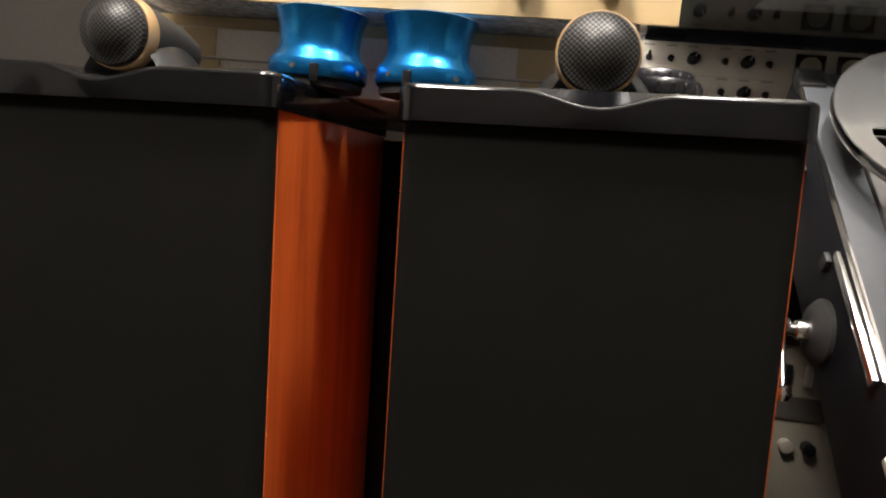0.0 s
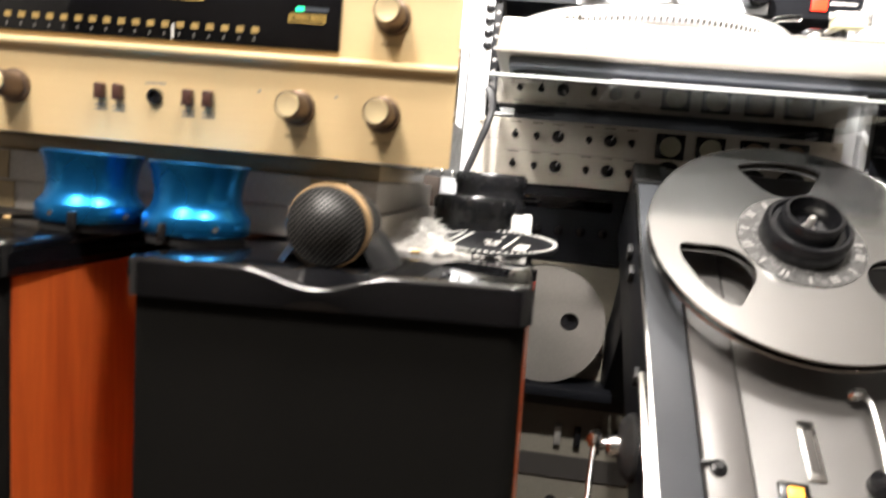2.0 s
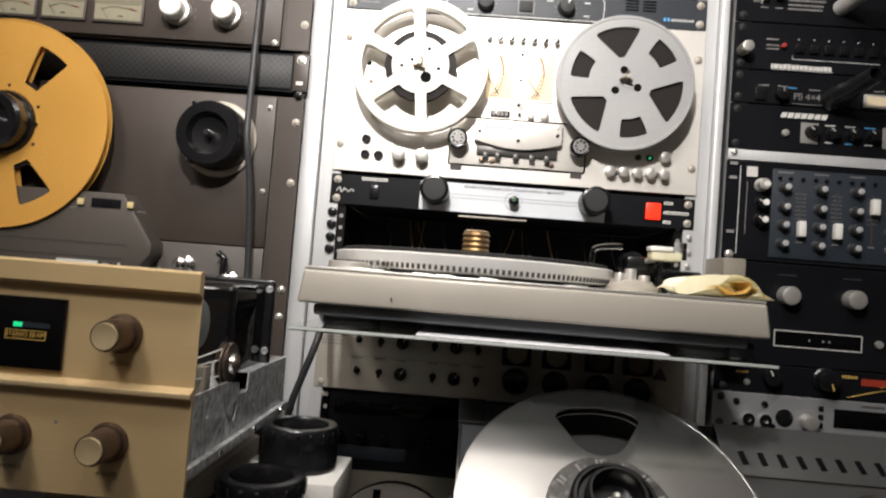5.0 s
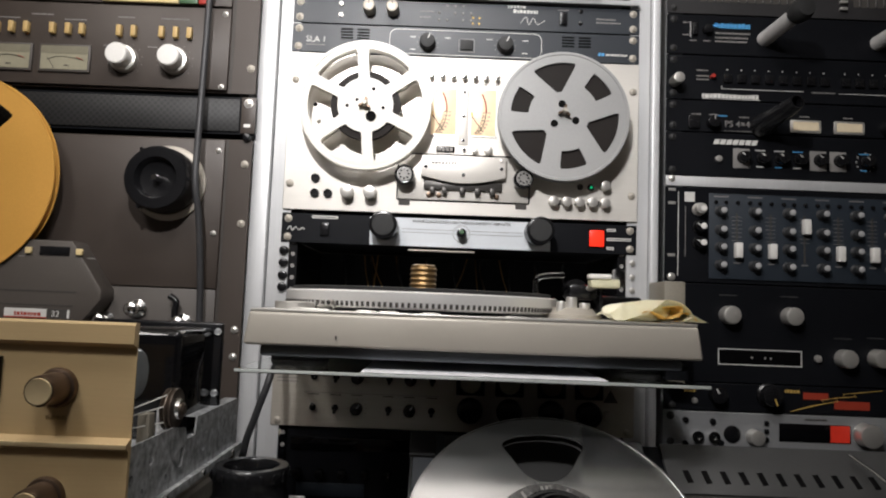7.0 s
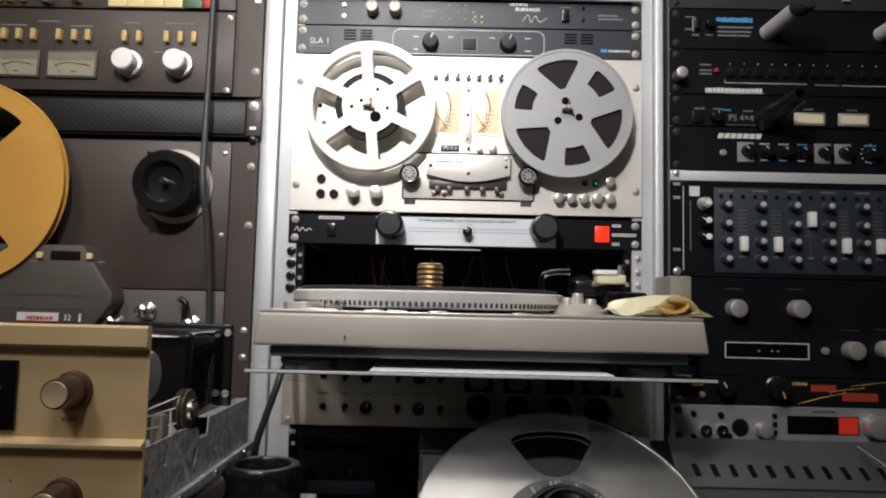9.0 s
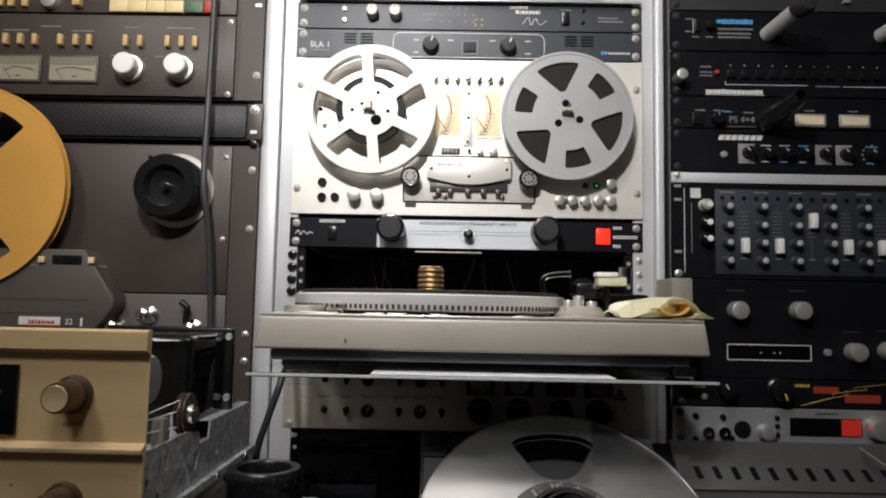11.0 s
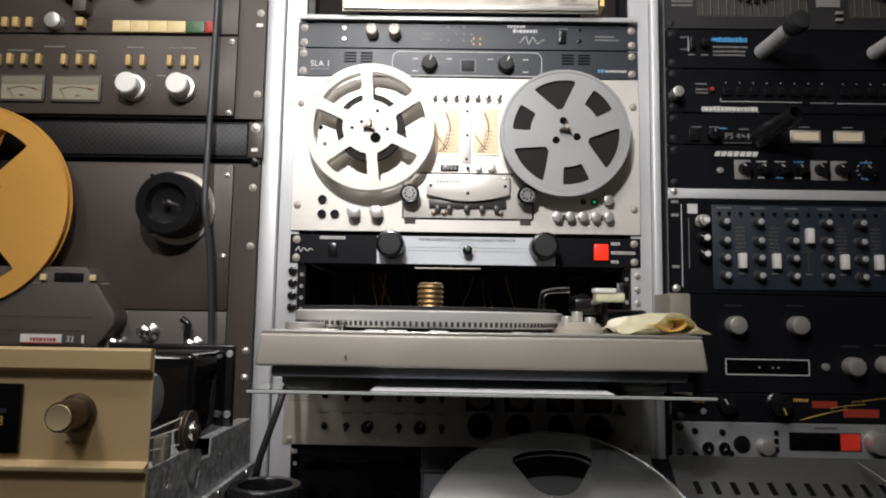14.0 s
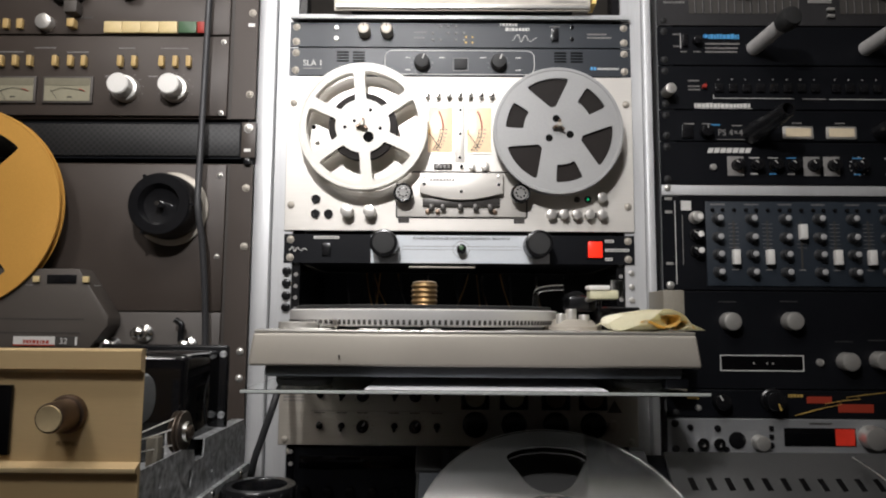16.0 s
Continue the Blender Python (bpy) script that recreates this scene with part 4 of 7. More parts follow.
# folded yellow cloth on the plinth's corner
def cloth():
    t = thing("polishing_cloth", (0.44, -0.22, 1.2326), "folded pale yellow polishing cloth lying on the turntable", "cloth")

    def lobe(name, c, size, material, seed, ripple):
        bm = bmesh.new()
        bmesh.ops.create_uvsphere(bm, u_segments=36, v_segments=20, radius=1)
        for v in bm.verts:
            d = v.co.copy()
            k = 1 + ripple * noise.noise(d * 1.6 + Vector((seed, 0, 0))) + 0.4 * ripple * noise.noise(d * 5 + Vector((0, seed, 0)))
            z = c[2] + d.z * size[2] * k
            v.co = (c[0] + d.x * size[0] * k, c[1] + d.y * size[1] * k, max(z, 1.2337))
        return part(name, bm, material, t)

    def fold(name, line, y0, y1, drift, material, droop=0.0):
        """A layer of cloth: a smooth profile in x and z, carried back from y0 to y1, with wavy depth and a rounded edge."""
        pts = [Vector((x, 0, z)) for x, z in line]
        prof = []
        for k in range(len(pts) - 1):
            p0, p1, p2, p3 = pts[max(0, k - 1)], pts[k], pts[k + 1], pts[min(len(pts) - 1, k + 2)]
            for j in range(6):
                u = j / 6
                prof.append(0.5 * (2 * p1 + (p2 - p0) * u + (2 * p0 - 5 * p1 + 4 * p2 - p3) * u * u + (3 * p1 - p0 - 3 * p2 + p3) * u ** 3))
        prof.append(pts[-1])
        bm, rows = bmesh.new(), []
        for j in range(9):
            v = j / 8
            row = []
            for k, p in enumerate(prof):
                w = noise.noise(Vector((p.x * 60, v * 2.5, drift * 90)))
                row.append(bm.verts.new((p.x + drift * v + 0.0012 * w * v, y0 + (y1 - y0) * v + 0.003 * w * (1 - v) + 0.10 * abs(p.x - 0.430), max(1.2345, p.z - 0.004 * v * v + 0.0010 * w - droop * max(0, 1 - 3.2 * v) ** 1.5 * min(1, max(0, (0.426 - p.x) / 0.018))))))
            rows.append(row)
        for a, b in zip(rows, rows[1:]):
            for k in range(len(a) - 1):
                bm.faces.new((a[k], a[k + 1], b[k + 1], b[k]))
        bmesh.ops.solidify(bm, geom=bm.faces[:], thickness=0.0013)
        bmesh.ops.recalc_face_normals(bm, faces=bm.faces)
        return part(name, bm, material, t)

    lobe("folded_body", (0.408, -0.216, 1.2425), (0.037, 0.032, 0.0110), CLOTH, 3, 0.10)
    fold("top_layer", [(0.378, 1.2420), (0.390, 1.2505), (0.408, 1.2550), (0.425, 1.2560), (0.440, 1.2535), (0.4500, 1.2465), (0.4545, 1.2372)], -0.256, -0.195, -0.006, CLOTH, 0.0135)
    fold("inner_layer", [(0.4030, 1.2420), (0.4100, 1.2450), (0.4180, 1.2420), (0.4280, 1.2375), (0.4370, 1.2400), (0.4425, 1.2460), (0.4400, 1.2505), (0.4320, 1.2490)], -0.257, -0.212, -0.010, CLOTHIN)
    fold("lower_layer", [(0.4020, 1.2385), (0.4150, 1.2368), (0.4300, 1.2358), (0.4450, 1.2366), (0.4520, 1.2405)], -0.255, -0.205, -0.004, CLOTH)
    fold("outer_layer", [(0.4405, 1.2385), (0.4460, 1.2445), (0.4530, 1.2425), (0.4590, 1.2370)], -0.252, -0.205, -0.006, CLOTHIN)
    fold("corner", [(0.4480, 1.2430), (0.4560, 1.2435), (0.4640, 1.2400), (0.4740, 1.2352)], -0.240, -0.195, -0.004, CLOTH)
    t.matrix_basis = Matrix.Translation((0.016, 0.0, 0.0)) @ t.matrix_basis


cloth()

# ---- left rack: big open-reel machine in two parts ----
LX0, LX1, LY = -0.520, -0.0385, -0.022
t = rack_unit("tape_machine_amplifier", "brown-grey tape machine meter panel with ochre switches", "tape machine", LX0, LX1, LY, 1.5155, 1.80, GUNMETAL, 0.2, (0.008,), (1.551, 1.668))
part("raised_panel", box(-0.500, -0.076, LY - 0.006, LY, 1.5185, 1.6315, 0.0012), GUNMETAL, t)
part("raised_panel", box(-0.500, -0.076, LY - 0.006, LY, 1.6340, 1.7000, 0.0012), GUNMETAL, t)
part("raised_panel", box(-0.500, -0.076, LY - 0.006, LY, 1.7020, 1.7900, 0.0012), GUNMETAL, t)
LF = LY - 0.006
for x0, x1 in ((-0.470, -0.405), (-0.400, -0.338), (-0.329, -0.260)):
    mt = part("meter", box(x0, x1, LF - 0.0035, LF, 1.5345, 1.5725, 0.001), GUNLIGHT, t, "ivory level meter in brown-grey frame")
    part("face", box(x0 + 0.003, x1 - 0.003, LF - 0.0040, LF - 0.0030, 1.5375, 1.5695, 0.0003, 1), METERDIM, mt)
    # darker olive band paints the shade along the top of the face
    part("shade", box(x0 + 0.003, x1 - 0.003, LF - 0.0044, LF - 0.0038, 1.5590, 1.5695), mat("olive_meter_top_shade", (0.20, 0.185, 0.13), 0.4), mt)
    tube([(x0 + 0.012, LF - 0.0046, 1.5500), (x0 + 0.030, LF - 0.0046, 1.5555), (x1 - 0.010, LF - 0.0046, 1.5510)], 0.0003, PRINTK, mt, "scale_arc", seg=6)
    tube([(x1 - 0.018, LF - 0.0047, 1.5545), (x1 - 0.009, LF - 0.0047, 1.5508)], 0.0005, PRINTR, mt, "red_zone", seg=6)
    bars(mt, x1 - 0.034, x1 - 0.027, LF - 0.0040, 1.5430, 0.002, PRINTK, 3)
    tube([(x0 + 0.022, LF - 0.0048, 1.5390), (x0 + 0.012, LF - 0.0048, 1.5540)], 0.0003, PRINTK, mt, "needle", seg=6)
for x in (-0.2150, -0.1470):
    kb = knob(t, x, LF, 1.5550, 0.0185, 0.010, SATIN, name="knob_base")
    part("cap", lathe([(0, 0.010), (0.0140, 0.010), (0.0145, 0.026), (0.0130, 0.028), (0, 0.0285)], 36), WHITE, kb, "pale satin knob cap", m=facing(x, LF, 1.5550))
    for a in range(-130, 131, 26):
        knob(t, x + 0.0235 * math.sin(radians(a)), LF, 1.5550 + 0.0235 * math.cos(radians(a)), 0.0006, 0.0004, PRINTG, name="dial_dot")
for x in (-0.425, -0.405, -0.388, -0.368, -0.348, -0.313, -0.292, -0.2735, -0.2235, -0.2040, -0.1665, -0.1475, -0.1290):
    part("slide_switch", box(x - 0.0032, x + 0.0032, LF - 0.008, LF, 1.5860, 1.6010, 0.0008), YELLOW, t)
    part("slot", box(x - 0.0022, x + 0.0022, LF - 0.0006, LF, 1.6012, 1.6060), PRINTK, t)
for x0, x1, z in ((-0.170, -0.132, 1.614), (-0.228, -0.205, 1.614), (-0.345, -0.315, 1.614), (-0.30, -0.27, 1.608), (-0.395, -0.36, 1.608), (-0.245, -0.235, 1.574), (-0.185, -0.172, 1.574)):
    bars(t, x0, x1, LF, z, 0.002, PRINTG, int(-x0 * 1000))
for x in (-0.2490, -0.2235, -0.1980, -0.1725):
    part("button", box(x, x + 0.0250, LF - 0.005, LF, 1.6345, 1.6510, 0.001), CREAM, t)
part("button", box(-0.1455, -0.1210, LF - 0.005, LF, 1.6345, 1.6510, 0.001), GREEN, t)
part("button", box(-0.1200, -0.1040, LF - 0.005, LF, 1.6345, 1.6510, 0.001), REDBTN, t)
kb = knob(t, -0.330, LF, 1.6480, 0.011, 0.012, SATIN)
for x in (-0.385, -0.366, -0.400):
    part("slide_switch", box(x - 0.004, x + 0.004, LF - 0.006, LF, 1.6400, 1.6540, 0.0008), YELLOW, t)
part("lever_switch", box(-0.297, -0.287, LF - 0.012, LF, 1.6400, 1.6520, 0.001), YELLOW, t)
part("clip_block", box(-0.300, -0.282, LF - 0.016, LF, 1.6590, 1.6760, 0.001), GUNLIGHT, t)
part("slot", box(-0.285, -0.268, LF - 0.0006, LF, 1.6560, 1.6590), PRINTK, t)
for x, r in ((-0.30, 0.030), (-0.215, 0.016), (-0.116, 0.006)):
    knob(t, x, LF, 1.70 if r < 0.03 else 1.705, r, 0.02, PLASTIC, edge=0.3)
for z in (1.5225, 1.6235):
    screw(t, -0.0835, LF, z, 0.003)
part("groove", box(-0.0745, -0.0715, LY - 0.0005, LY, 1.516, 1.79), PRINTK, t)
part("mount_slot", box(-0.052, -0.043, LY - 0.0006, LY, 1.648, 1.653, 0.0002, 1), WHITE, t)

t = rack_unit("vent_panel", "black perforated rack ventilation panel", "vent panel", LX0, -0.0365, LY + 0.002, 1.4600, 1.5125, BLACK, 0.03, ())
part("perforated_mesh", box(-0.500, -0.058, LY - 0.001, LY + 0.002, 1.4640, 1.5085, 0.0008), MESHGRILLE, t, "black perforated metal")
part("end_tab", box(-0.056, -0.0365, LY - 0.001, LY + 0.002, 1.4620, 1.5115, 0.0008), GUNMETAL, t)
screw(t, -0.0465, LY - 0.001, 1.5030, 0.005)
part("mount_slot", box(-0.0515, -0.0425, LY - 0.0016, LY - 0.001, 1.4700, 1.4745, 0.0002, 1), WHITE, t)
knob(t, -0.046, LY, 1.4560, 0.0055, 0.006, PLASTIC, name="screw", edge=0.4)

t = rack_unit("reel_tape_machine", "brown-grey open-reel tape machine with black hubs", "tape machine", LX0, LX1, LY, 1.02, 1.4535, GUNMETAL, 0.22, (0.0085,), (1.420, 1.340))
part("raised_panel", box(-0.500, -0.0735, LY - 0.005, LY, 1.2525, 1.4510, 0.0012), GUNMETAL, t)
part("raised_panel", box(-0.500, -0.0735, LY - 0.005, LY, 1.03, 1.2510, 0.0012), GUNLIGHT, t)
LG = LY - 0.005
part("groove", box(-0.0725, -0.0700, LY - 0.0006, LY, 1.03, 1.452), PRINTK, t)
for z in (1.436, 1.3255):
    screw(t, -0.0815, LG, z, 0.003)
for z in (1.165, 1.2):
    screw(t, -0.047, LY, z, 0.004)


def hub_stack(parent, x, z, y):
    m = facing(x, y, z)
    b = part("hub_base", lathe([(0, 0), (0.050, 0), (0.050, 0.004), (0.047, 0.006), (0, 0.006)], 48), DULLSILVER, parent, m=m)
    bm = lathe([(0, 0.006), (0.043, 0.006), (0.043, 0.022), (0.0415, 0.026), (0.0415, 0.040), (0.039, 0.044), (0.027, 0.0445), (0.023, 0.034), (0.009, 0.032), (0, 0.032)], 56)
    ribbed(bm, 0.0415, 0.028, 0.042, 3, 0.0025)
    part("hub", bm, PLASTIC, parent, "black plastic reel hub", m=m)
    part("spindle", lathe([(0, 0.034), (0.0045, 0.034), (0.0045, 0.046), (0.003, 0.049), (0, 0.049)], 16), CHROME, parent, m=m)


hub_stack(t, -0.1445, 1.3895, LG)
hub_stack(t, -0.408, 1.3850, LG)
# head block: a low wedge with a sloped right end
bm = bmesh.new()
loop = [(-0.440, 1.3060), (-0.247, 1.3060), (-0.206, 1.2460), (-0.206, 1.2330), (-0.228, 1.2040), (-0.440, 1.2040)]
vs = [bm.verts.new((x, LG - 0.034, z)) for x, z in loop]
ext = bmesh.ops.extrude_face_region(bm, geom=[bm.faces.new(vs)])
bmesh.ops.translate(bm, verts=[v for v in ext["geom"] if isinstance(v, bmesh.types.BMVert)], vec=(0, 0.034, 0))
bmesh.ops.recalc_face_normals(bm, faces=bm.faces)
bmesh.ops.bevel(bm, geom=[e for e in bm.edges if all(v.co.y < LG - 0.02 for v in e.verts)], offset=0.003, segments=2, profile=0.5, affect="EDGES")
hb = part("head_block", bm, mat("mid_brown_grey_enamel", (0.085, 0.073, 0.063), 0.48, 0.1, 0.07, 900, 0.05), t, "lighter grey head cover")
HB = LG - 0.034
part("counter", box(-0.287, -0.249, HB - 0.0012, HB, 1.2865, 1.2980, 0.0004), PLASTIC, hb)
part("seam", box(-0.430, -0.236, HB - 0.0005, HB + 0.001, 1.2405, 1.2420), PRINTK, hb)
part("seam", box(-0.415, -0.240, HB - 0.0005, HB + 0.001, 1.2230, 1.2245), PRINTK, hb)
for x in (-0.300, -0.236):
    part("button", box(x - 0.004, x + 0.004, HB - 0.004, HB, 1.2880, 1.2960, 0.0008), CREAM, hb)
for x in (-0.314, -0.226):
    bars(hb, x, x + 0.010, HB, 1.2845, 0.0015, PRINTG, 8)
part("label", box(-0.325, -0.272, HB - 0.0010, HB, 1.2075, 1.2190), PRINTW, hb)
bars(hb, -0.312, -0.277, HB - 0.0010, 1.2125, 0.005, PRINTR, 21)
part("label_red", box(-0.325, -0.272, HB - 0.0014, HB - 0.0008, 1.2072, 1.2088), PRINTR, hb)
part("label_dark", box(-0.271, -0.243, HB - 0.0010, HB, 1.2075, 1.2190), PRINTK, hb)
text(hb, "32", -0.266, HB - 0.0012, 1.2130, 0.0075, PRINTW)
part("label_tab", box(-0.246, -0.243, HB - 0.0014, HB, 1.2080, 1.2185), PRINTW, hb)
for x, z in ((-0.172, 1.2230), (-0.2130, 1.2070), (-0.1120, 1.2065)):
    rl = part("tape_guide", lathe([(0, 0), (0.0115, 0), (0.0115, 0.004), (0.006, 0.006), (0.0055, 0.020), (0.0085, 0.021), (0.0085, 0.026), (0.004, 0.029), (0, 0.029)], 28), CHROME, t, m=facing(x, LG, z))
tube([(-0.128, LG - 0.012, 1.241), (-0.119, LG - 0.013, 1.234), (-0.120, LG - 0.013, 1.222), (-0.119, LG - 0.013, 1.205)], 0.0042, PLASTIC, t, "tension_arm", "black tension arm")

wins = [(0.056, 0.108, a, 10, 12) for a in (58, 178, 298)]
R = facing(-0.408, LG - 0.026, 1.3850, 0)
t = reel("gold_tape_reel", R, 0.1335, wins, REELGOLD, "amber-gold ten-inch metal tape reel with black hub", 0.011, 0.060, hub=0.038, holes=False, hub_material=PLASTIC, rim=0.002)
for a in range(0, 360, 60):
    part("rivet", lathe([(0, 0.0126), (0.0022, 0.0126), (0.0016, 0.0138), (0, 0.0140)], 12), BRONZE, t, m=R @ Matrix.Rotation(radians(a + 28), 4, "Z") @ Matrix.Translation((0.048, 0, 0)))
part("hub_cap", lathe([(0, 0.012), (0.036, 0.012), (0.037, 0.016), (0.036, 0.034), (0.032, 0.038), (0.022, 0.038), (0.019, 0.028), (0, 0.026)], 48), PLASTIC, t, "black plastic hub clamp", m=R)
part("spindle", lathe([(0, 0.026), (0.0045, 0.026), (0.0045, 0.040), (0.003, 0.043), (0, 0.043)], 16), CHROME, t, m=R)
# print on the reel, turned with it
PRINTOLIVE = mat("olive_small_print", (0.22, 0.12, 0.03), 0.6)
P = R @ Matrix.Rotation(radians(-26), 4, "Z")
text(t, "966", 0, 0, 0, 0.0155, PRINTK, "CENTER", m=P @ Matrix.Translation((0.009, -0.0835, 0.0126)) @ OUT.inverted(), name="print")
part("print", box(-0.030, 0.032, -0.0965, -0.0960, 0.0126, 0.0130), PRINTK, t, m=P, smooth=False)
for k, (x, y, w) in enumerate(((-0.004, -0.066, 0.030), (0.008, -0.0695, 0.022), (0.012, -0.0730, 0.014))):
    for j in range(int(w / 0.0026)):
        part("print", box(x + j * 0.0026, x + j * 0.0026 + 0.0018, y - 0.0009, y + 0.0009, 0.0126, 0.0129), PRINTOLIVE, t, m=P, smooth=False)
for x, w in ((-0.016, 0.0085), (-0.006, 0.0045), (-0.0005, 0.0085)):
    part("print", box(x, x + w, -0.1135, -0.1030, 0.0126, 0.0130, 0.0003, 1), PRINTK, t, m=P, smooth=False)

t = thing("hanging_cable", (-0.10, -0.05, 1.2), "dark grey cable hanging down in front of the tape machine", "cable")
tube([(-0.097, -0.034, 1.90), (-0.099, -0.045, 1.72), (-0.100, -0.050, 1.55), (-0.097, -0.062, 1.44), (-0.093, -0.072, 1.385), (-0.088, -0.062, 1.33), (-0.085, -0.048, 1.22), (-0.083, -0.046, 1.02)], 0.0042, CABLE, t, "cord")
t = thing("mains_cable", (-0.01, -0.02, 1.1), "grey cable looping down beside the rack post", "cable")
tube([(0.014, 0.00, 1.200), (0.025, -0.090, 1.180), (0.029, -0.130, 1.152), (0.015, -0.130, 1.108), (0.002, -0.121, 1.069), (-0.010, -0.095, 1.00), (-0.012, -0.08, 0.85)], 0.0042, CABLE, t, "cord")

# ---- right rack ----
RX0, RX1, RY = 0.528, 1.0106, 0.012
t = rack_unit("graphic_equaliser", "dark grey graphic equaliser with rows of small sliders", "equaliser", RX0, RX1, RY, 1.6680, 1.76, mat("charcoal_panel_paint", (0.020, 0.019, 0.020), 0.5), 0.2)
for k in range(36):
    x = 0.578 + k * 0.0115
    if 0.738 < x < 0.790:
        continue
    part("slider_slot", box(x - 0.0040, x + 0.0040, RY - 0.0006, RY, 1.686, 1.745), PRINTK, t, smooth=False)
    part("slider_scale", box(x + 0.0046, x + 0.0052, RY - 0.0006, RY, 1.688, 1.744), PRINTG, t, smooth=False)
    part("slider_cap", box(x - 0.0022, x + 0.0022, RY - 0.008, RY, 1.712 + 0.006 * math.sin(k * 0.7), 1.718 + 0.006 * math.sin(k * 0.7), 0.0005, 1), PLASTIC, t)
for z in (1.703, 1.709, 1.715, 1.721, 1.727):
    bars(t, 0.538, 0.568, RY, z, 0.003, PRINTG, int(z * 1000))
part("badge", box(0.746, 0.780, RY - 0.001, RY, 1.702, 1.722), PRINTG, t)
for z in (1.692, 1.682):
    part("slide_switch", box(0.772, 0.782, RY - 0.005, RY, z - 0.002, z + 0.002, 0.0005), SATIN, t)

t = rack_unit("lamp_power_strip", "black rack power conditioner with pull-out lamp tubes", "power unit", RX0, RX1, RY, 1.6090, 1.6670, BLACK, 0.2)
bars(t, 0.600, 0.6450, RY - 0.0004, 1.6518, 0.0075, PRINTB, 31, gap=0.12)
part("badge", box(0.5930, 0.5990, RY - 0.001, RY, 1.6485, 1.6550, 0.0025), PRINTB, t, "sky-blue badge shape")
for z in (1.641, 1.6345, 1.629):
    bars(t, 0.596, 0.646 - (1.641 - z) * 0.4, RY, z, 0.0028, PRINTG, int(z * 999))
part("rocker_switch", box(0.5625, 0.5700, RY - 0.005, RY, 1.636, 1.654, 0.001), PLASTIC, t)
part("rocker_line", box(0.5605, 0.5612, RY - 0.0008, RY, 1.634, 1.656), PRINTW, t)
for x, z in ((0.550, 1.655), (0.550, 1.637), (0.560, 1.629), (0.579, 1.629)):
    bars(t, x, x + 0.010, RY, z, 0.002, PRINTG, int(x * 999))
knob(t, 0.583, RY, 1.644, 0.006, 0.010, PLASTIC)
for x in (0.665, 0.825):
    a, b = Vector((x, RY, 1.634)), Vector((x + 0.010, RY - 0.085, 1.641))
    m = Matrix.Translation(a) @ (b - a).to_track_quat("Z", "Y").to_matrix().to_4x4()
    lt = part("lamp_tube", lathe([(0, 0), (0.0105, 0), (0.0105, 0.072), (0, 0.072)], 28), mat("grey_lamp_tube", (0.42, 0.41, 0.40), 0.5), t, "grey pull-out lamp tube", m=m)
    part("end_ball", lathe([(0, 0.070), (0.013, 0.071), (0.0145, 0.078), (0.0145, 0.088), (0.012, 0.094), (0, 0.096)], 28), RUBBER, lt, "black rounded end", m=m)

t = rack_unit("patch_switcher", "black rack switcher with a row of push buttons", "switcher", RX0, RX1, RY, 1.5440, 1.6080, BLACK, 0.2)
for k in range(16):
    x = 0.607 + k * 0.0195 + (0.010 if k > 7 else 0)
    part("button", box(x, x + 0.012, RY - 0.004, RY, 1.5690, 1.5810, 0.0008), PLASTIC, t)
    knob(t, x + 0.006, RY, 1.5880, 0.0009, 0.0008, PRINTW, name="indicator")
part("line", box(0.605, 0.720, RY - 0.0006, RY, 1.5600, 1.5608), PRINTW, t)
part("line", box(0.605, 0.6058, RY - 0.0006, RY, 1.5600, 1.5650), PRINTW, t)
part("line", box(0.770, 0.92, RY - 0.0006, RY, 1.5590, 1.5598), PRINTW, t)
bars(t, 0.732, 0.765, RY, 1.5598, 0.0022, PRINTG, 71)
bars(t, 0.578, 0.660, RY, 1.5500, 0.0068, PRINTW, 72, gap=0.12)
part("line", box(0.578, 0.660, RY - 0.0006, RY, 1.5450, 1.5456), PRINTW, t)
for z in (1.586, 1.578, 1.573):
    bars(t, 0.570, 0.587, RY, z, 0.0022, PRINTG, int(z * 998))
knob(t, 0.592, RY, 1.577, 0.003, 0.006, REDBTN)
knob(t, 0.538, RY - 0.002, 1.567, 0.0075, 0.022, SATIN, ribs=20, name="thumb_screw")

t = rack_unit("headphone_matrix", "black rack unit with two small lit meters", "rack unit", RX0, RX1, RY, 1.4980, 1.5430, BLACK, 0.2)
text(t, "PS 4\u00d74", 0.6095, RY - 0.0005, 1.5100, 0.0090, PRINTG)
for x in (0.7010, 0.7620):
    mt = part("meter", box(x, x + 0.0430, RY - 0.003, RY, 1.5010, 1.5195, 0.002), SATIN, t, "small ivory meter in pale frame")
    part("face", box(x + 0.0035, x + 0.0395, RY - 0.0036, RY - 0.0026, 1.5040, 1.5165, 0.0004, 1), glow("faint_lit_meter", (0.62, 0.52, 0.36), 0.18), mt)
    bars(t, x + 0.014, x + 0.028, RY, 1.5245, 0.0020, PRINTG, int(x * 900))
knob(t, 0.592, RY, 1.511, 0.0085, 0.012, PLASTIC, pointer=PRINTG)
part("rocker_switch", box(0.558, 0.574, RY - 0.004, RY, 1.502, 1.520, 0.001), PLASTIC, t)
a, b = Vector((0.660, RY, 1.5075)), Vector((0.672, RY - 0.080, 1.5215))
m = Matrix.Translation(a) @ (b - a).to_track_quat("Z", "Y").to_matrix().to_4x4()
part("lamp_horn", lathe([(0, 0), (0.016, 0), (0.0165, 0.012), (0.0130, 0.030), (0.0105, 0.075), (0.0098, 0.080), (0.008, 0.080), (0.007, 0.06), (0, 0.06)], 32), PLASTIC, t, "black flared lamp tube", m=m)
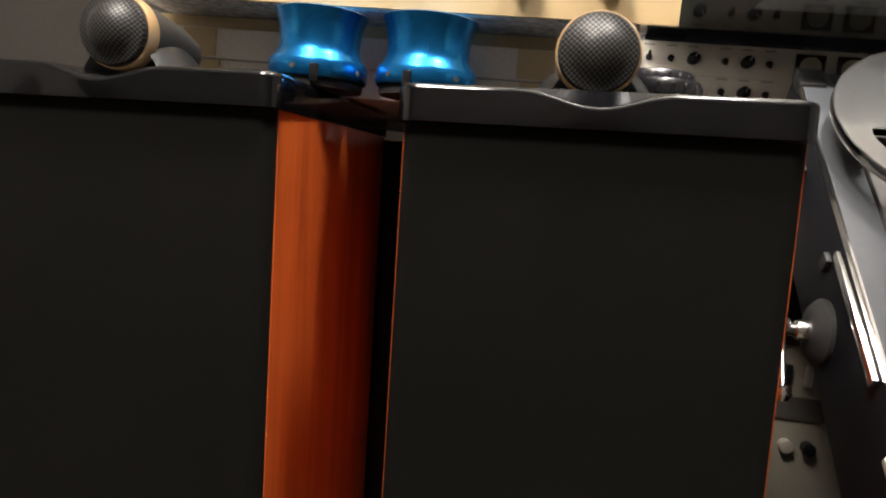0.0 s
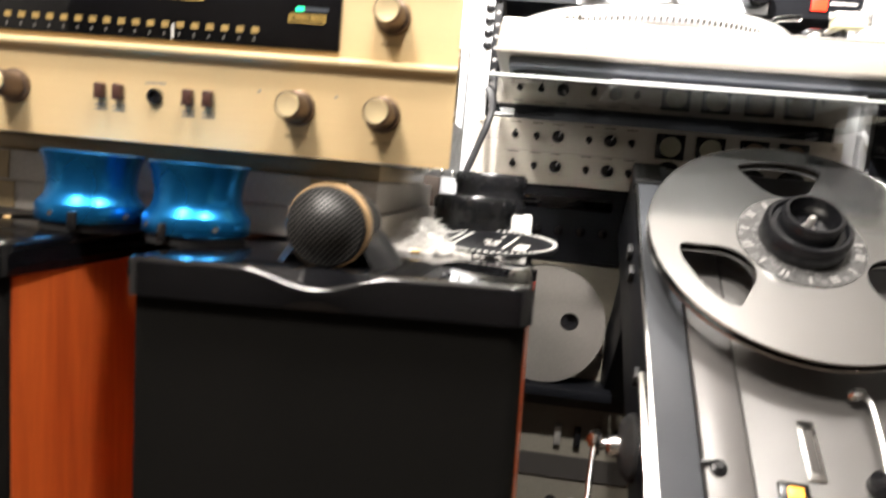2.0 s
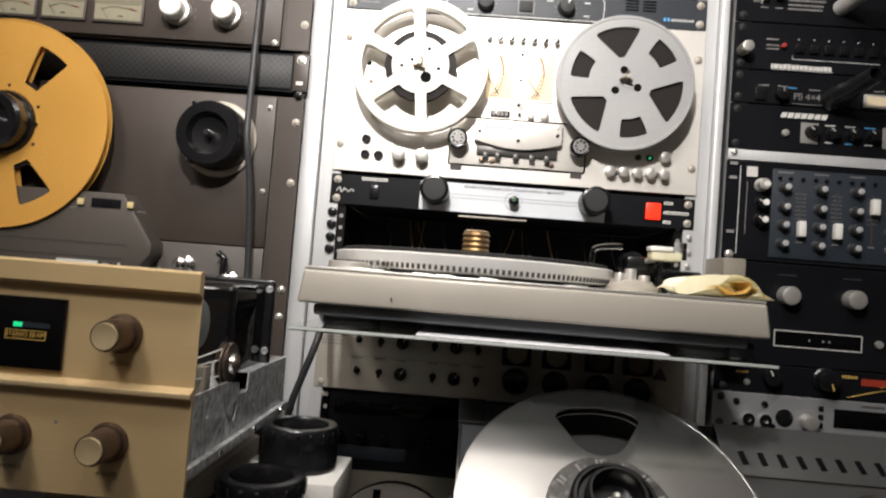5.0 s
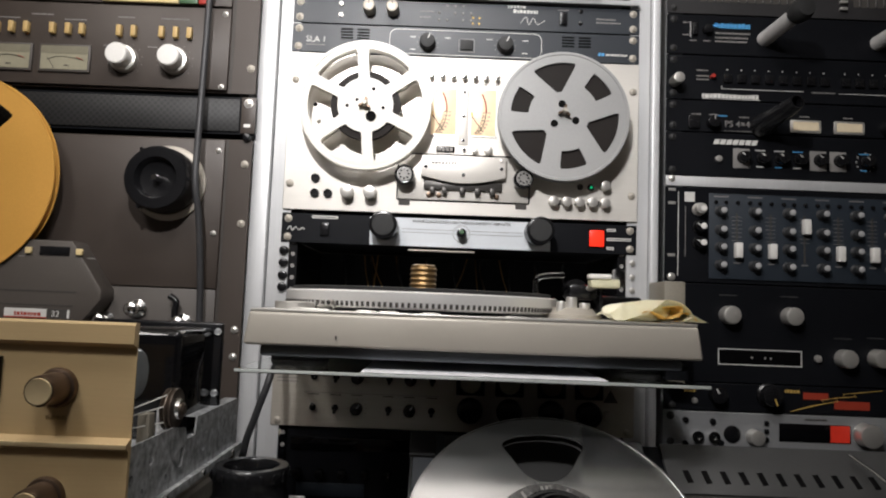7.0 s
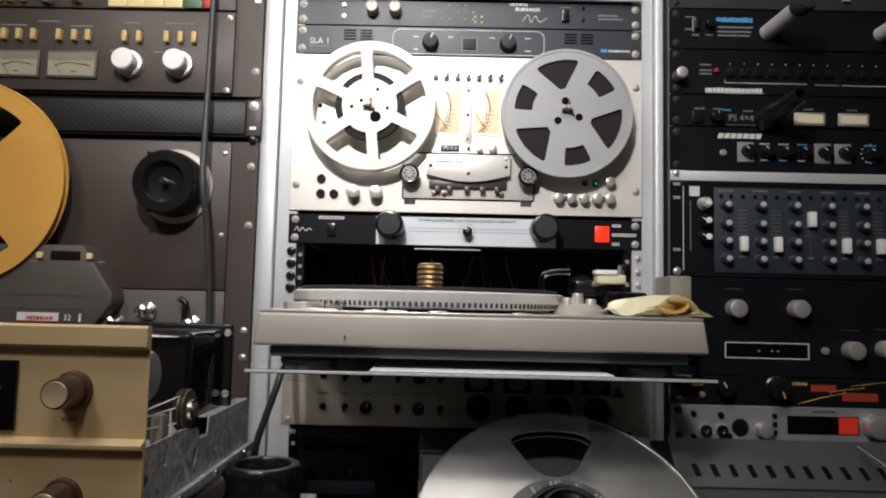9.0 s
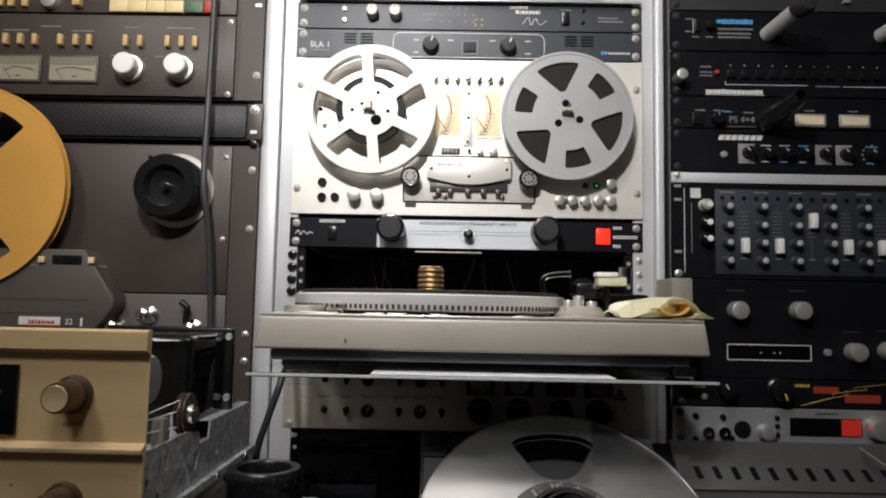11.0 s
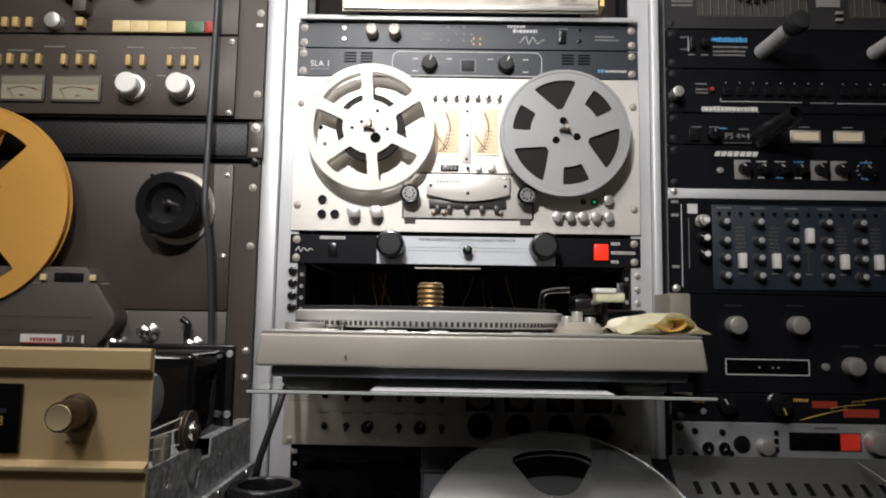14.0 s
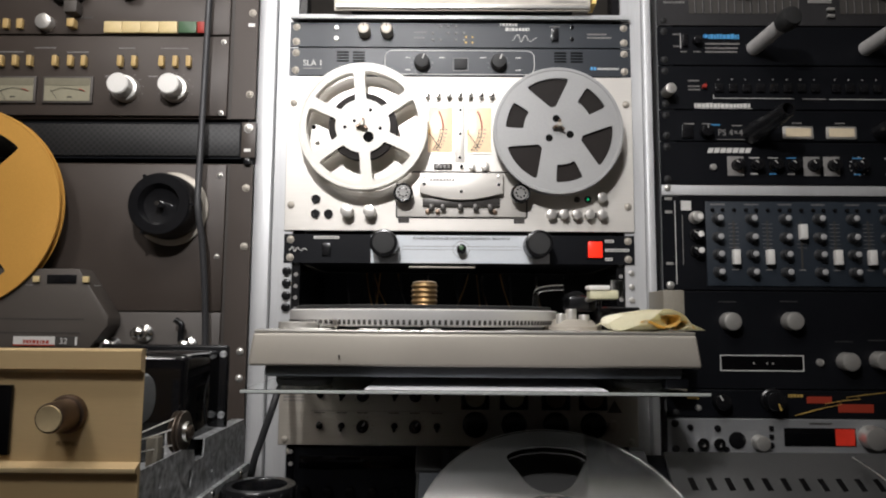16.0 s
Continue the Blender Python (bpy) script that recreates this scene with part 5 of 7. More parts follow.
knob(t, 0.842, RY, 1.512, 0.014, 0.03, PLASTIC)
for x, z in ((0.600, 1.5215), (0.630, 1.5205), (0.563, 1.523), (0.588, 1.523)):
    bars(t, x, x + 0.014, RY, z, 0.002, PRINTB if x > 0.599 and x < 0.61 else PRINTG, int(x * 888))
part("line", box(0.608, 0.650, RY - 0.0006, RY, 1.5000, 1.5006), PRINTG, t)

t = rack_unit("spring_reverb", "black rack effect unit with small round knobs", "effect unit", RX0, RX1, RY, 1.4350, 1.4970, BLACK, 0.2)
for k in range(7):
    own = box(0.594 + k * 0.0088, 0.6012 + k * 0.0088, RY - 0.0006, RY, 1.4810, 1.4880)
    for v in own.verts:
        v.co.x += (v.co.z - 1.481) * 0.35
    part("badge_bar", own, PRINTW, t, "slanted white badge bar", smooth=False)
knob(t, 0.601, RY, 1.4600, 0.0045, 0.004, SATIN, name="jack")
for k, x in enumerate((0.633, 0.660, 0.686, 0.712, 0.740, 0.768, 0.805, 0.850)):
    if k in (0, 4, 5):
        part("knob_plate", box(x - 0.0115, x + 0.0115, RY - 0.001, RY, 1.4480, 1.4760, 0.0004), PRINTG, t)
    knob(t, x + 0.002, RY - 0.001, 1.4630, 0.0075, 0.012, PLASTIC, 50, pointer=PRINTW, skirt=0.0085)
    bars(t, x - 0.007, x + 0.007, RY - 0.0005, 1.4740, 0.0018, PRINTW if k % 3 else PRINTB, k)
    bars(t, x - 0.006, x + 0.004, RY - 0.0005, 1.4510, 0.0018, PRINTW if k % 2 else PRINTB, k + 20)
for k in range(12):
    a = radians(k * 30)
    knob(t, 0.807 + 0.013 * math.sin(a), RY, 1.463 + 0.013 * math.cos(a), 0.0009, 0.0006, PRINTW, name="dial_dot")

t = thing("blank_rail", (0.77, 0.02, 1.42), "plain aluminium strip between rack units", "rail")
part("strip", box(RX0, RX1, RY - 0.001, RY + 0.002, 1.4200, 1.4340, 0.0006), RAIL, t)
screw(t, 0.536, RY - 0.001, 1.4300, 0.004)

t = rack_unit("rack_mixer", "slate-blue rack mixer with white faders and knobs", "mixer", RX0, RX1, RY, 1.2870, 1.4190, BLACK, 0.2, ())
part("slate_panel", box(0.588, 0.990, RY - 0.002, RY, 1.2930, 1.4110, 0.0005), MIXBLUE, t)
part("line", box(0.5455, 0.5465, RY - 0.0006, RY, 1.295, 1.412), PRINTW, t)
part("line", box(0.5555, 0.5563, RY - 0.0006, RY, 1.322, 1.392), PRINTG, t)
part("badge", box(0.5545, 0.5685, RY - 0.0008, RY, 1.3985, 1.4120), PRINTW, t)
for z in (1.388, 1.3635, 1.3410):
    knob(t, 0.5740, RY, z, 0.0075, 0.014, SATIN if z > 1.38 else PLASTIC, 60, pointer=PRINTW, skirt=0.009)
    knob(t, 0.5765, RY - 0.0142, z, 0.0042, 0.001, WHITE, name="knob_cap")
for z in (1.4150, 1.3960, 1.3235):
    part("mount_slot", box(0.532, 0.542, RY - 0.0006, RY, z - 0.002, z + 0.002, 0.0002, 1), SATIN, t)
screw(t, 0.5370, RY, 1.2935, 0.0045)
CHARCOALKNOB = mat("charcoal_knob_plastic", (0.030, 0.031, 0.033), 0.45)
CAPGREY = mat("pale_grey_knob_cap", (0.42, 0.42, 0.42), 0.5)
for c in range(8):
    x = 0.6030 + c * 0.0468
    for z in (1.3865, 1.3605, 1.3365, 1.3120):
        kb = knob(t, x, RY - 0.002, z, 0.0062, 0.012, CHARCOALKNOB, 40 + 20 * c % 70, skirt=0.0075)
        put("cap", KNOBS.setdefault("mixcap", mesh_of(lathe([(0, 0.012), (0.0040, 0.012), (0.0040, 0.0132), (0.0028, 0.0138), (0, 0.0138)], 18), "cap", CAPGREY)), kb, facing(x + 0.001, RY - 0.002, z))
    fx, fz = x + 0.0232, (1.3325, 1.3325, 1.3680, 1.3325, 1.3325, 1.345, 1.3325, 1.3325)[c]
    part("fader_slot", box(fx - 0.0012, fx + 0.0012, RY - 0.0026, RY - 0.002, 1.318, 1.384), PRINTK, t, smooth=False)
    for k in range(7):
        part("scale_tick", box(fx - 0.007, fx + 0.007, RY - 0.0024, RY - 0.002, 1.346 + k * 0.0055, 1.3466 + k * 0.0055), PRINTG, t, smooth=False)
    part("fader_cap", box(fx - 0.0048, fx + 0.0048, RY - 0.013, RY - 0.003, fz - 0.0105, fz + 0.0105, 0.0015), WHITE, t, "white fader cap")
    bars(t, x - 0.008, x + 0.012, RY - 0.002, 1.4070, 0.002, PRINTG, c)
    for dx in (-0.006, 0.008, 0.024):
        knob(t, x + dx, RY - 0.002, 1.3990, 0.0024, 0.003, PLASTIC, name="button")
    bars(t, fx - 0.004, fx + 0.005, RY - 0.002, 1.3155, 0.002, PRINTG, c + 9)

PRINTDIM = mat("dark_grey_print", (0.035, 0.035, 0.035), 0.6)
t = rack_unit("dark_amplifier", "black rack amplifier in shade with silver knobs", "amplifier", RX0, RX1, RY, 1.1525, 1.2860, BLACK, 0.2)
for x, z in ((0.6150, 1.2440), (0.6995, 1.2450), (0.7725, 1.1905), (0.8180, 1.1925), (0.862, 1.1925)):
    kb = knob(t, x, RY, z, 0.0125, 0.018, SATIN, edge=0.25)
    bars(t, x - 0.012, x + 0.012, RY, z + 0.027, 0.002, PRINTDIM, int(x * 500))
rounded_frame(0.6020, 0.7165, 1.1765, 1.1985, RY, 0.0013, PRINTW, t, "pale_frame", 0.04)
part("display", box(0.6045, 0.7140, RY - 0.0006, RY, 1.1790, 1.1960), GLOSS, t)
for x in (0.648, 0.666, 0.674):
    knob(t, x, RY, 1.1870, 0.0016, 0.001, PRINTG, name="indicator")
knob(t, 0.7375, RY, 1.1890, 0.0050, 0.004, SATIN, name="jack")
t = rack_unit("drive_unit", "black rack unit with yellow lightning line and red bars", "effect unit", RX0, RX1, RY, 1.1140, 1.1515, BLACK, 0.2, (0.012,), (1.120,))
knob(t, 0.600, RY, 1.1360, 0.0110, 0.014, PLASTIC, 30, pointer=PRINTW)
knob(t, 0.6700, RY, 1.1380, 0.0135, 0.018, PLASTIC, 200, pointer=PRINTGOLD, skirt=0.016)
bars(t, 0.556, 0.572, RY, 1.1400, 0.0035, PRINTGOLD, 81)
bars(t, 0.6930, 0.7130, RY, 1.1440, 0.0045, PRINTGOLD, 82)
part("red_bar", box(0.7180, 0.7520, RY - 0.0005, RY, 1.1340, 1.1430), PRINTR, t)
part("red_bar", box(0.7600, 0.8080, RY - 0.0005, RY, 1.1220, 1.1330), PRINTR, t)
tube([(0.700, RY - 0.001, 1.1170), (0.730, RY - 0.001, 1.1260), (0.765, RY - 0.001, 1.1330), (0.760, RY - 0.001, 1.1370), (0.790, RY - 0.001, 1.1400), (0.786, RY - 0.001, 1.1440), (0.825, RY - 0.001, 1.1490)], 0.00045, PRINTGOLD, t, "lightning_line", seg=6, smooth_steps=2)
tube([(0.700, RY - 0.001, 1.1170), (0.745, RY - 0.001, 1.1290), (0.742, RY - 0.001, 1.1335), (0.775, RY - 0.001, 1.1390), (0.772, RY - 0.001, 1.1425), (0.825, RY - 0.001, 1.1490)], 0.0004, PRINTGOLD, t, "lightning_line", seg=6, smooth_steps=2)
knob(t, 0.570, RY, 1.127, 0.004, 0.003, SATIN, name="jack")
t = rack_unit("digital_recorder", "silver-grey rack unit with dark display and red segment", "recorder", RX0, RX1, RY, 1.0630, 1.1130, mat("cool_grey_panel", (0.30, 0.305, 0.31), 0.45, 0.3, 0.10, 700, 0.04, (0.03, 1, 1)), 0.2, (0.010,), (1.072, 1.106))
part("display", box(0.6850, 0.7820, RY - 0.001, RY, 1.0770, 1.1010, 0.0004), GLOSS, t)
part("red_segment", box(0.7540, 0.7800, RY - 0.0016, RY - 0.0006, 1.0780, 1.1000), DIMRED, t, "dim red lit segment")
bars(t, 0.720, 0.750, RY, 1.1070, 0.003, PRINTK, 91)
for x in (0.5745, 0.5965):
    put("phone_jack", mesh_of(lathe([(0, 0.001), (0.0034, 0.001), (0.0036, 0.004), (0.0080, 0.004), (0.0082, 0), (0, 0)], 24), "phone_jack", CHROME), t, facing(x, RY, 1.0790))
knob(t, 0.6215, RY, 1.0840, 0.0115, 0.002, PLASTIC, name="socket")
knob(t, 0.6500, RY, 1.0820, 0.0100, 0.016, SATIN)
knob(t, 0.8000, RY, 1.0900, 0.0155, 0.020, SATIN)
for k in range(3):
    part("button", box(0.6645, 0.6705, RY - 0.003, RY, 1.0755 + k * 0.011, 1.0815 + k * 0.011, 0.001), PLASTIC, t)
for x, z in ((0.558, 1.101), (0.595, 1.100), (0.606, 1.072), (0.558, 1.070)):
    knob(t, x, RY, z, 0.004, 0.003, PLASTIC, name="button")
t = rack_unit("lower_right_unit", "plain dark rack unit in deep shade", "rack unit", RX0, RX1, RY, 0.60, 1.0620, BLACK, 0.2)

# loose leads added behind the turntable, their amber colour giving the bay's glints
glint_skin = mat("amber_glint_lead_skin", (0.34, 0.19, 0.06), 0.35, 0.2, 0.1)
for k, (x, y, dx) in enumerate(((0.098, 0.16, 0.010), (0.108, 0.18, 0.022), (0.121, 0.15, -0.006), (0.147, 0.18, 0.014), (0.262, 0.17, -0.020), (0.276, 0.19, 0.006), (0.312, 0.16, 0.016))):
    t = thing("hanging_lead", (x, y, 1.30), "thin amber lead added for a glint in the dark rack bay", "cable", "leads in the rack bay")
    tube([(x, y, 1.318), (x + 0.4 * dx, y - 0.004, 1.290), (x + dx, y, 1.262), (x + dx * 1.4, y + 0.004, 1.236)], 0.0011, glint_skin, t, "cord", seg=8)

# ---- champagne receiver on its cardboard box ----
GX0, GX1, GY = -0.430, 0.0240, -0.472
t = thing("stereo_receiver", (-0.2, -0.3, 1.073), "champagne-gold valve receiver with open steel chassis", "receiver")
# front panel in one profile: lower face, polished ridge, recessed upper face, top lip
prof = [(GY, 1.0735), (GY - 0.0005, 1.1380), (GY - 0.0045, 1.1405), (GY - 0.0045, 1.1425), (GY + 0.002, 1.1460), (GY + 0.002, 1.2040), (GY - 0.004, 1.2070), (GY - 0.004, 1.2190), (GY - 0.002, 1.2205), (GY + 0.0030, 1.2205), (GY + 0.0030, 1.0735)]
bm = bmesh.new()
ends = []
for x in (GX0, GX1):
    ends.append([bm.verts.new((x, y, z)) for y, z in prof])
n = len(prof)
for k in range(n):
    bm.faces.new((ends[0][k], ends[0][(k + 1) % n], ends[1][(k + 1) % n], ends[1][k]))
bm.faces.new(ends[0])
bm.faces.new(ends[1][::-1])
bmesh.ops.recalc_face_normals(bm, faces=bm.faces)
FAINTGOLD = mat("worn_gold_print", (0.40, 0.29, 0.15), 0.5)
PRINTOCHRE = mat("dim_ochre_print", (0.30, 0.20, 0.06), 0.5)
fp = part("front_panel", bm, GOLD, t, "brushed champagne-gold front panel", smooth=False)
part("ridge", box(GX0, GX1 + 0.0002, GY - 0.0056, GY - 0.0044, 1.1400, 1.1432, 0.0004), GOLDEDGE, t)
part("dial_glass", box(-0.385, -0.0630, GY - 0.0005, GY + 0.0025, 1.1500, 1.1960, 0.0006), GLOSS, t, "dark glass tuning dial")
DG = GY - 0.0006
for k in range(22):
    x = -0.370 + k * 0.0115
    part("dial_mark", box(x, x + 0.0055, DG - 0.0004, DG, 1.1590, 1.1635), PRINTOCHRE, t, smooth=False)
    part("dial_tick", box(x + 0.002, x + 0.0026, DG - 0.0004, DG, 1.1530, 1.1560), PRINTG, t, smooth=False)
part("dial_pointer", box(-0.1895, -0.1880, DG - 0.0006, DG, 1.1510, 1.1620), PRINTW, t)
bars(t, -0.222, -0.156, DG, 1.1915, 0.0030, glow("dim_green_letters", (0.02, 0.25, 0.12), 0.35), 14, gap=0.9)
bars(t, -0.205, -0.175, DG, 1.1850, 0.002, PRINTGOLD, 15)
bars(t, -0.218, -0.165, DG, 1.1805, 0.002, PRINTGOLD, 16)
part("green_eye", box(-0.0960, -0.0900, DG - 0.0006, DG, 1.1765, 1.1795), GLOWGREEN, t, "green tuning eye")
part("eye_bar", box(-0.0900, -0.0720, DG - 0.0005, DG, 1.1765, 1.1795), MIXBLUE, t)
rounded_frame(-0.1010, -0.0740, 1.1685, 1.1745, DG, 0.0006, PRINTGOLD, t, "gold_frame", 0.1)
text(t, "STEREO BEAM", -0.0875, DG - 0.0004, 1.1715, 0.0030, PRINTGOLD, "CENTER")


def gold_knob(x, z, y):
    kb = knob(t, x, y, z, 0.0130, 0.0045, BRONZE, name="knob_skirt", edge=0.2)
    part("knob", lathe([(0, 0.004), (0.0105, 0.004), (0.0098, 0.021), (0.0092, 0.0225), (0, 0.0225)], 40), BRONZE, kb, m=facing(x, y, z))
    part("knob_face", lathe([(0, 0.0222), (0.0086, 0.0222), (0.0080, 0.0234), (0.006, 0.0230), (0, 0.0229)], 40), GOLDEDGE, kb, "polished gold knob face", m=facing(x, y, z))


gold_knob(-0.0255, 1.1770, GY + 0.002)
for x in (-0.0270, -0.0900, -0.3140, -0.3760):
    gold_knob(x, 1.1080, GY)
for x, z, w in ((-0.0255, 1.1575, "TUNING"), (-0.0270, 1.0880, "VOLUME"), (-0.0900, 1.0880, "BALANCE")):
    text(t, w, x, (GY + 0.0016 if z > 1.15 else GY - 0.0003), z, 0.0028, FAINTGOLD, "CENTER")
for x in (-0.0900, -0.314, -0.376):
    bars(t, x - 0.008, x + 0.008, GY, 1.1280, 0.0018, PRINTG, int(-x * 999))
for x in (-0.2430, -0.2285, -0.1735, -0.1580):
    part("rocker_switch", box(x - 0.0035, x + 0.0035, GY - 0.006, GY, 1.1030, 1.1150, 0.0012), mat("brown_switch_plastic", (0.06, 0.025, 0.018), 0.35), t)
    bars(t, x - 0.005, x + 0.005, GY, 1.0990, 0.0015, PRINTG, int(-x * 777))
    bars(t, x - 0.005, x + 0.005, GY, 1.0960, 0.0015, PRINTG, int(-x * 778))
put("phone_jack", mesh_of(lathe([(0, 0.001), (0.0036, 0.001), (0.0038, 0.003), (0.0058, 0.003), (0.006, 0), (0, 0)], 24), "phone_jack", PLASTIC), t, facing(-0.2000, GY, 1.1080))
bars(t, -0.208, -0.192, GY, 1.1180, 0.0018, PRINTG, 17)
for x, z in ((-0.062, 1.1180), (-0.120, 1.118)):
    knob(t, x, GY, z, 0.0012, 0.0005, PRINTG, name="dot")
part("back_lip", box(-0.05, -0.004, GY + 0.010, GY + 0.013, 1.108, 1.195, 0.001), STEEL, t)
# steel chassis: side wall with punched holes, deck and bottom flange
side = plate_with_holes([(-0.461, 1.0760), (-0.140, 1.0760), (-0.144, 1.1270), (-0.272, 1.1270), (-0.274, 1.1110), (-0.296, 1.1110), (-0.300, 1.1220), (-0.330, 1.1270), (-0.461, 1.1270)],
                        [circle(0.0035, 14, -0.405, 1.102), circle(0.0030, 14, -0.372, 1.108), [(-0.312, 1.090), (-0.305, 1.090), (-0.300, 1.104), (-0.308, 1.106)], circle(0.0030, 12, -0.340, 1.088), circle(0.0022, 12, -0.245, 1.108), circle(0.0030, 14, -0.250, 1.094), circle(0.0028, 12, -0.385, 1.088)], 0.0, 0.0015)
for v in side.verts:
    v.co = Vector((-0.002 - v.co.z, v.co.x, v.co.y))
part("side_wall", side, STEEL, t, "dusty zinc-plated chassis side with punched holes", smooth=False)
part("chassis_deck", box(-0.41, -0.0040, -0.461, -0.145, 1.1060, 1.1080), STEEL, t)
part("top_flange", box(-0.016, -0.0022, -0.270, -0.145, 1.1262, 1.1272), STEEL, t)
part("bottom_flange", box(-0.0018, 0.0035, -0.461, -0.138, 1.0690, 1.0775, 0.0006, 1), STEEL, t)
part("bottom_cover", box(-0.41, -0.0040, -0.461, -0.138, 1.0735, 1.0840, 0.001), STEEL, t)
part("far_wall", box(-0.4115, -0.410, -0.461, -0.140, 1.0845, 1.1270), STEEL, t)
for y in (-0.43, -0.351, -0.262, -0.172):
    m = Matrix.Translation((0.0034, y, 1.0735)) @ Matrix.Rotation(radians(90), 4, "Y")
    part("screw", lathe([(0, 0), (0.0032, 0), (0.003, 0.0015), (0.0015, 0.0024), (0, 0.0024)], 14), CHROME, t, m=m)
part("small_box", box(-0.034, -0.0129, -0.402, -0.385, 1.108, 1.178, 0.001), STEEL, t, "upright steel bracket")
m = Matrix.Translation((-0.013, -0.318, 1.1410)) @ Matrix.Rotation(radians(90), 4, "Y")
pu = part("dial_pulley", lathe([(0, 0), (0.0175, 0), (0.0180, 0.001), (0.0155, 0.0025), (0.0180, 0.004), (0.0180, 0.005), (0.0155, 0.0065), (0.0180, 0.008), (0.0175, 0.009), (0.006, 0.0095), (0.006, 0.014), (0.004, 0.016), (0, 0.016)], 36), mat("dark_bronze_pulley", (0.12, 0.095, 0.075), 0.35, 0.7), t, "grooved metal dial pulley", m=m)
part("pulley_nut", lathe([(0, 0.0095), (0.0095, 0.0095), (0.0090, 0.013), (0, 0.013)], 20), CHROME, pu, m=m)
part("pulley_post", box(-0.020, -0.010, -0.323, -0.313, 1.107, 1.141, 0.0005), STEEL, t)
for k, dz in enumerate((0.013, 0.004, -0.010)):
    tube([(-0.010 + 0.002 * k, -0.319, 1.1410 + dz), (-0.020 - 0.01 * k, -0.455, 1.1410 + dz * 0.4)], 0.0006, WHITE, t, "dial_cord", seg=6)
part("cream_clip", box(-0.022, -0.012, -0.356, -0.344, 1.108, 1.142, 0.001), CREAMPANEL, t)
tfm = part("transformer", box(-0.130, -0.0130, -0.295, -0.195, 1.108, 1.2080, 0.008, 3), GLOSS, t, "gloss black transformer can")
part("flange", box(-0.140, -0.0045, -0.206, -0.196, 1.108, 1.2125, 0.003), PLASTIC, tfm)
for z in (1.140, 1.203):
    for x in (-0.009,):
        part("bolt", lathe([(0, 0), (0.004, 0), (0.0035, 0.002), (0, 0.003)], 12), STEEL, tfm, m=facing(x, -0.206, z))
part("transformer", box(-0.290, -0.170, -0.300, -0.190, 1.108, 1.2000, 0.008, 3), GLOSS, t, "gloss black transformer can")
part("wheel_edge", lathe([(0, 0), (0.0175, 0), (0.0175, 0.003), (0.016, 0.005), (0, 0.006)], 40), mat("pale_grey_flywheel", (0.30, 0.32, 0.33), 0.4, 0.4), t, "pale grey flywheel", m=Matrix.Translation((0.0080, -0.440, 1.1840)) @ Matrix.Rotation(radians(90), 4, "Y"))

# the receiver as a whole stands 3 mm higher on its boxes
t.matrix_basis = t.matrix_basis @ Matrix.Translation((0, 0, 0.003))

t = thing("cardboard_box", (-0.25, -0.25, 1.012), "flat white cardboard box sealed with tan packing tape", "box", "stacked boxes")
part("carton", box(-0.455, -0.030, -0.425, -0.120, 1.0118, 1.0360, 0.0015), CARD, t)
for x in (-0.380, -0.190, -0.088):
    part("tape_strip", box(x, x + 0.030, -0.4262, -0.4248, 1.0130, 1.0352), TAPING, t)
t = thing("cardboard_box", (-0.25, -0.25, 1.036), "flat white cardboard box under the receiver", "box", "stacked boxes")
part("carton", box(-0.448, -0.036, -0.428, -0.120, 1.0362, 1.0620, 0.0015), CARD, t)
for x in (-0.383, -0.193, -0.091):
    part("tape_strip", box(x, x + 0.030, -0.4292, -0.4278, 1.0375, 1.0612), TAPING, t)
t = thing("wooden_board", (-0.2, -0.3, 1.062), "tan wooden board between boxes and receiver", "board")
part("plank", box(-0.440, -0.040, -0.405, -0.160, 1.0622, 1.0763, 0.001), TAPING, t)
t = thing("white_carton", (0.04, -0.24, 1.0085), "small white carton behind the loudspeaker", "box")
part("carton", box(-0.005, 0.089, -0.292, -0.194, 1.0085, 1.0400, 0.0015), WHITE, t)
t = thing("carton_stand", (0.04, -0.24, 0), "dark plinth under the white carton", "stand")
part("block", box(0.000, 0.084, -0.287, -0.199, 0, 1.0080, 0.002), BLACK, t)


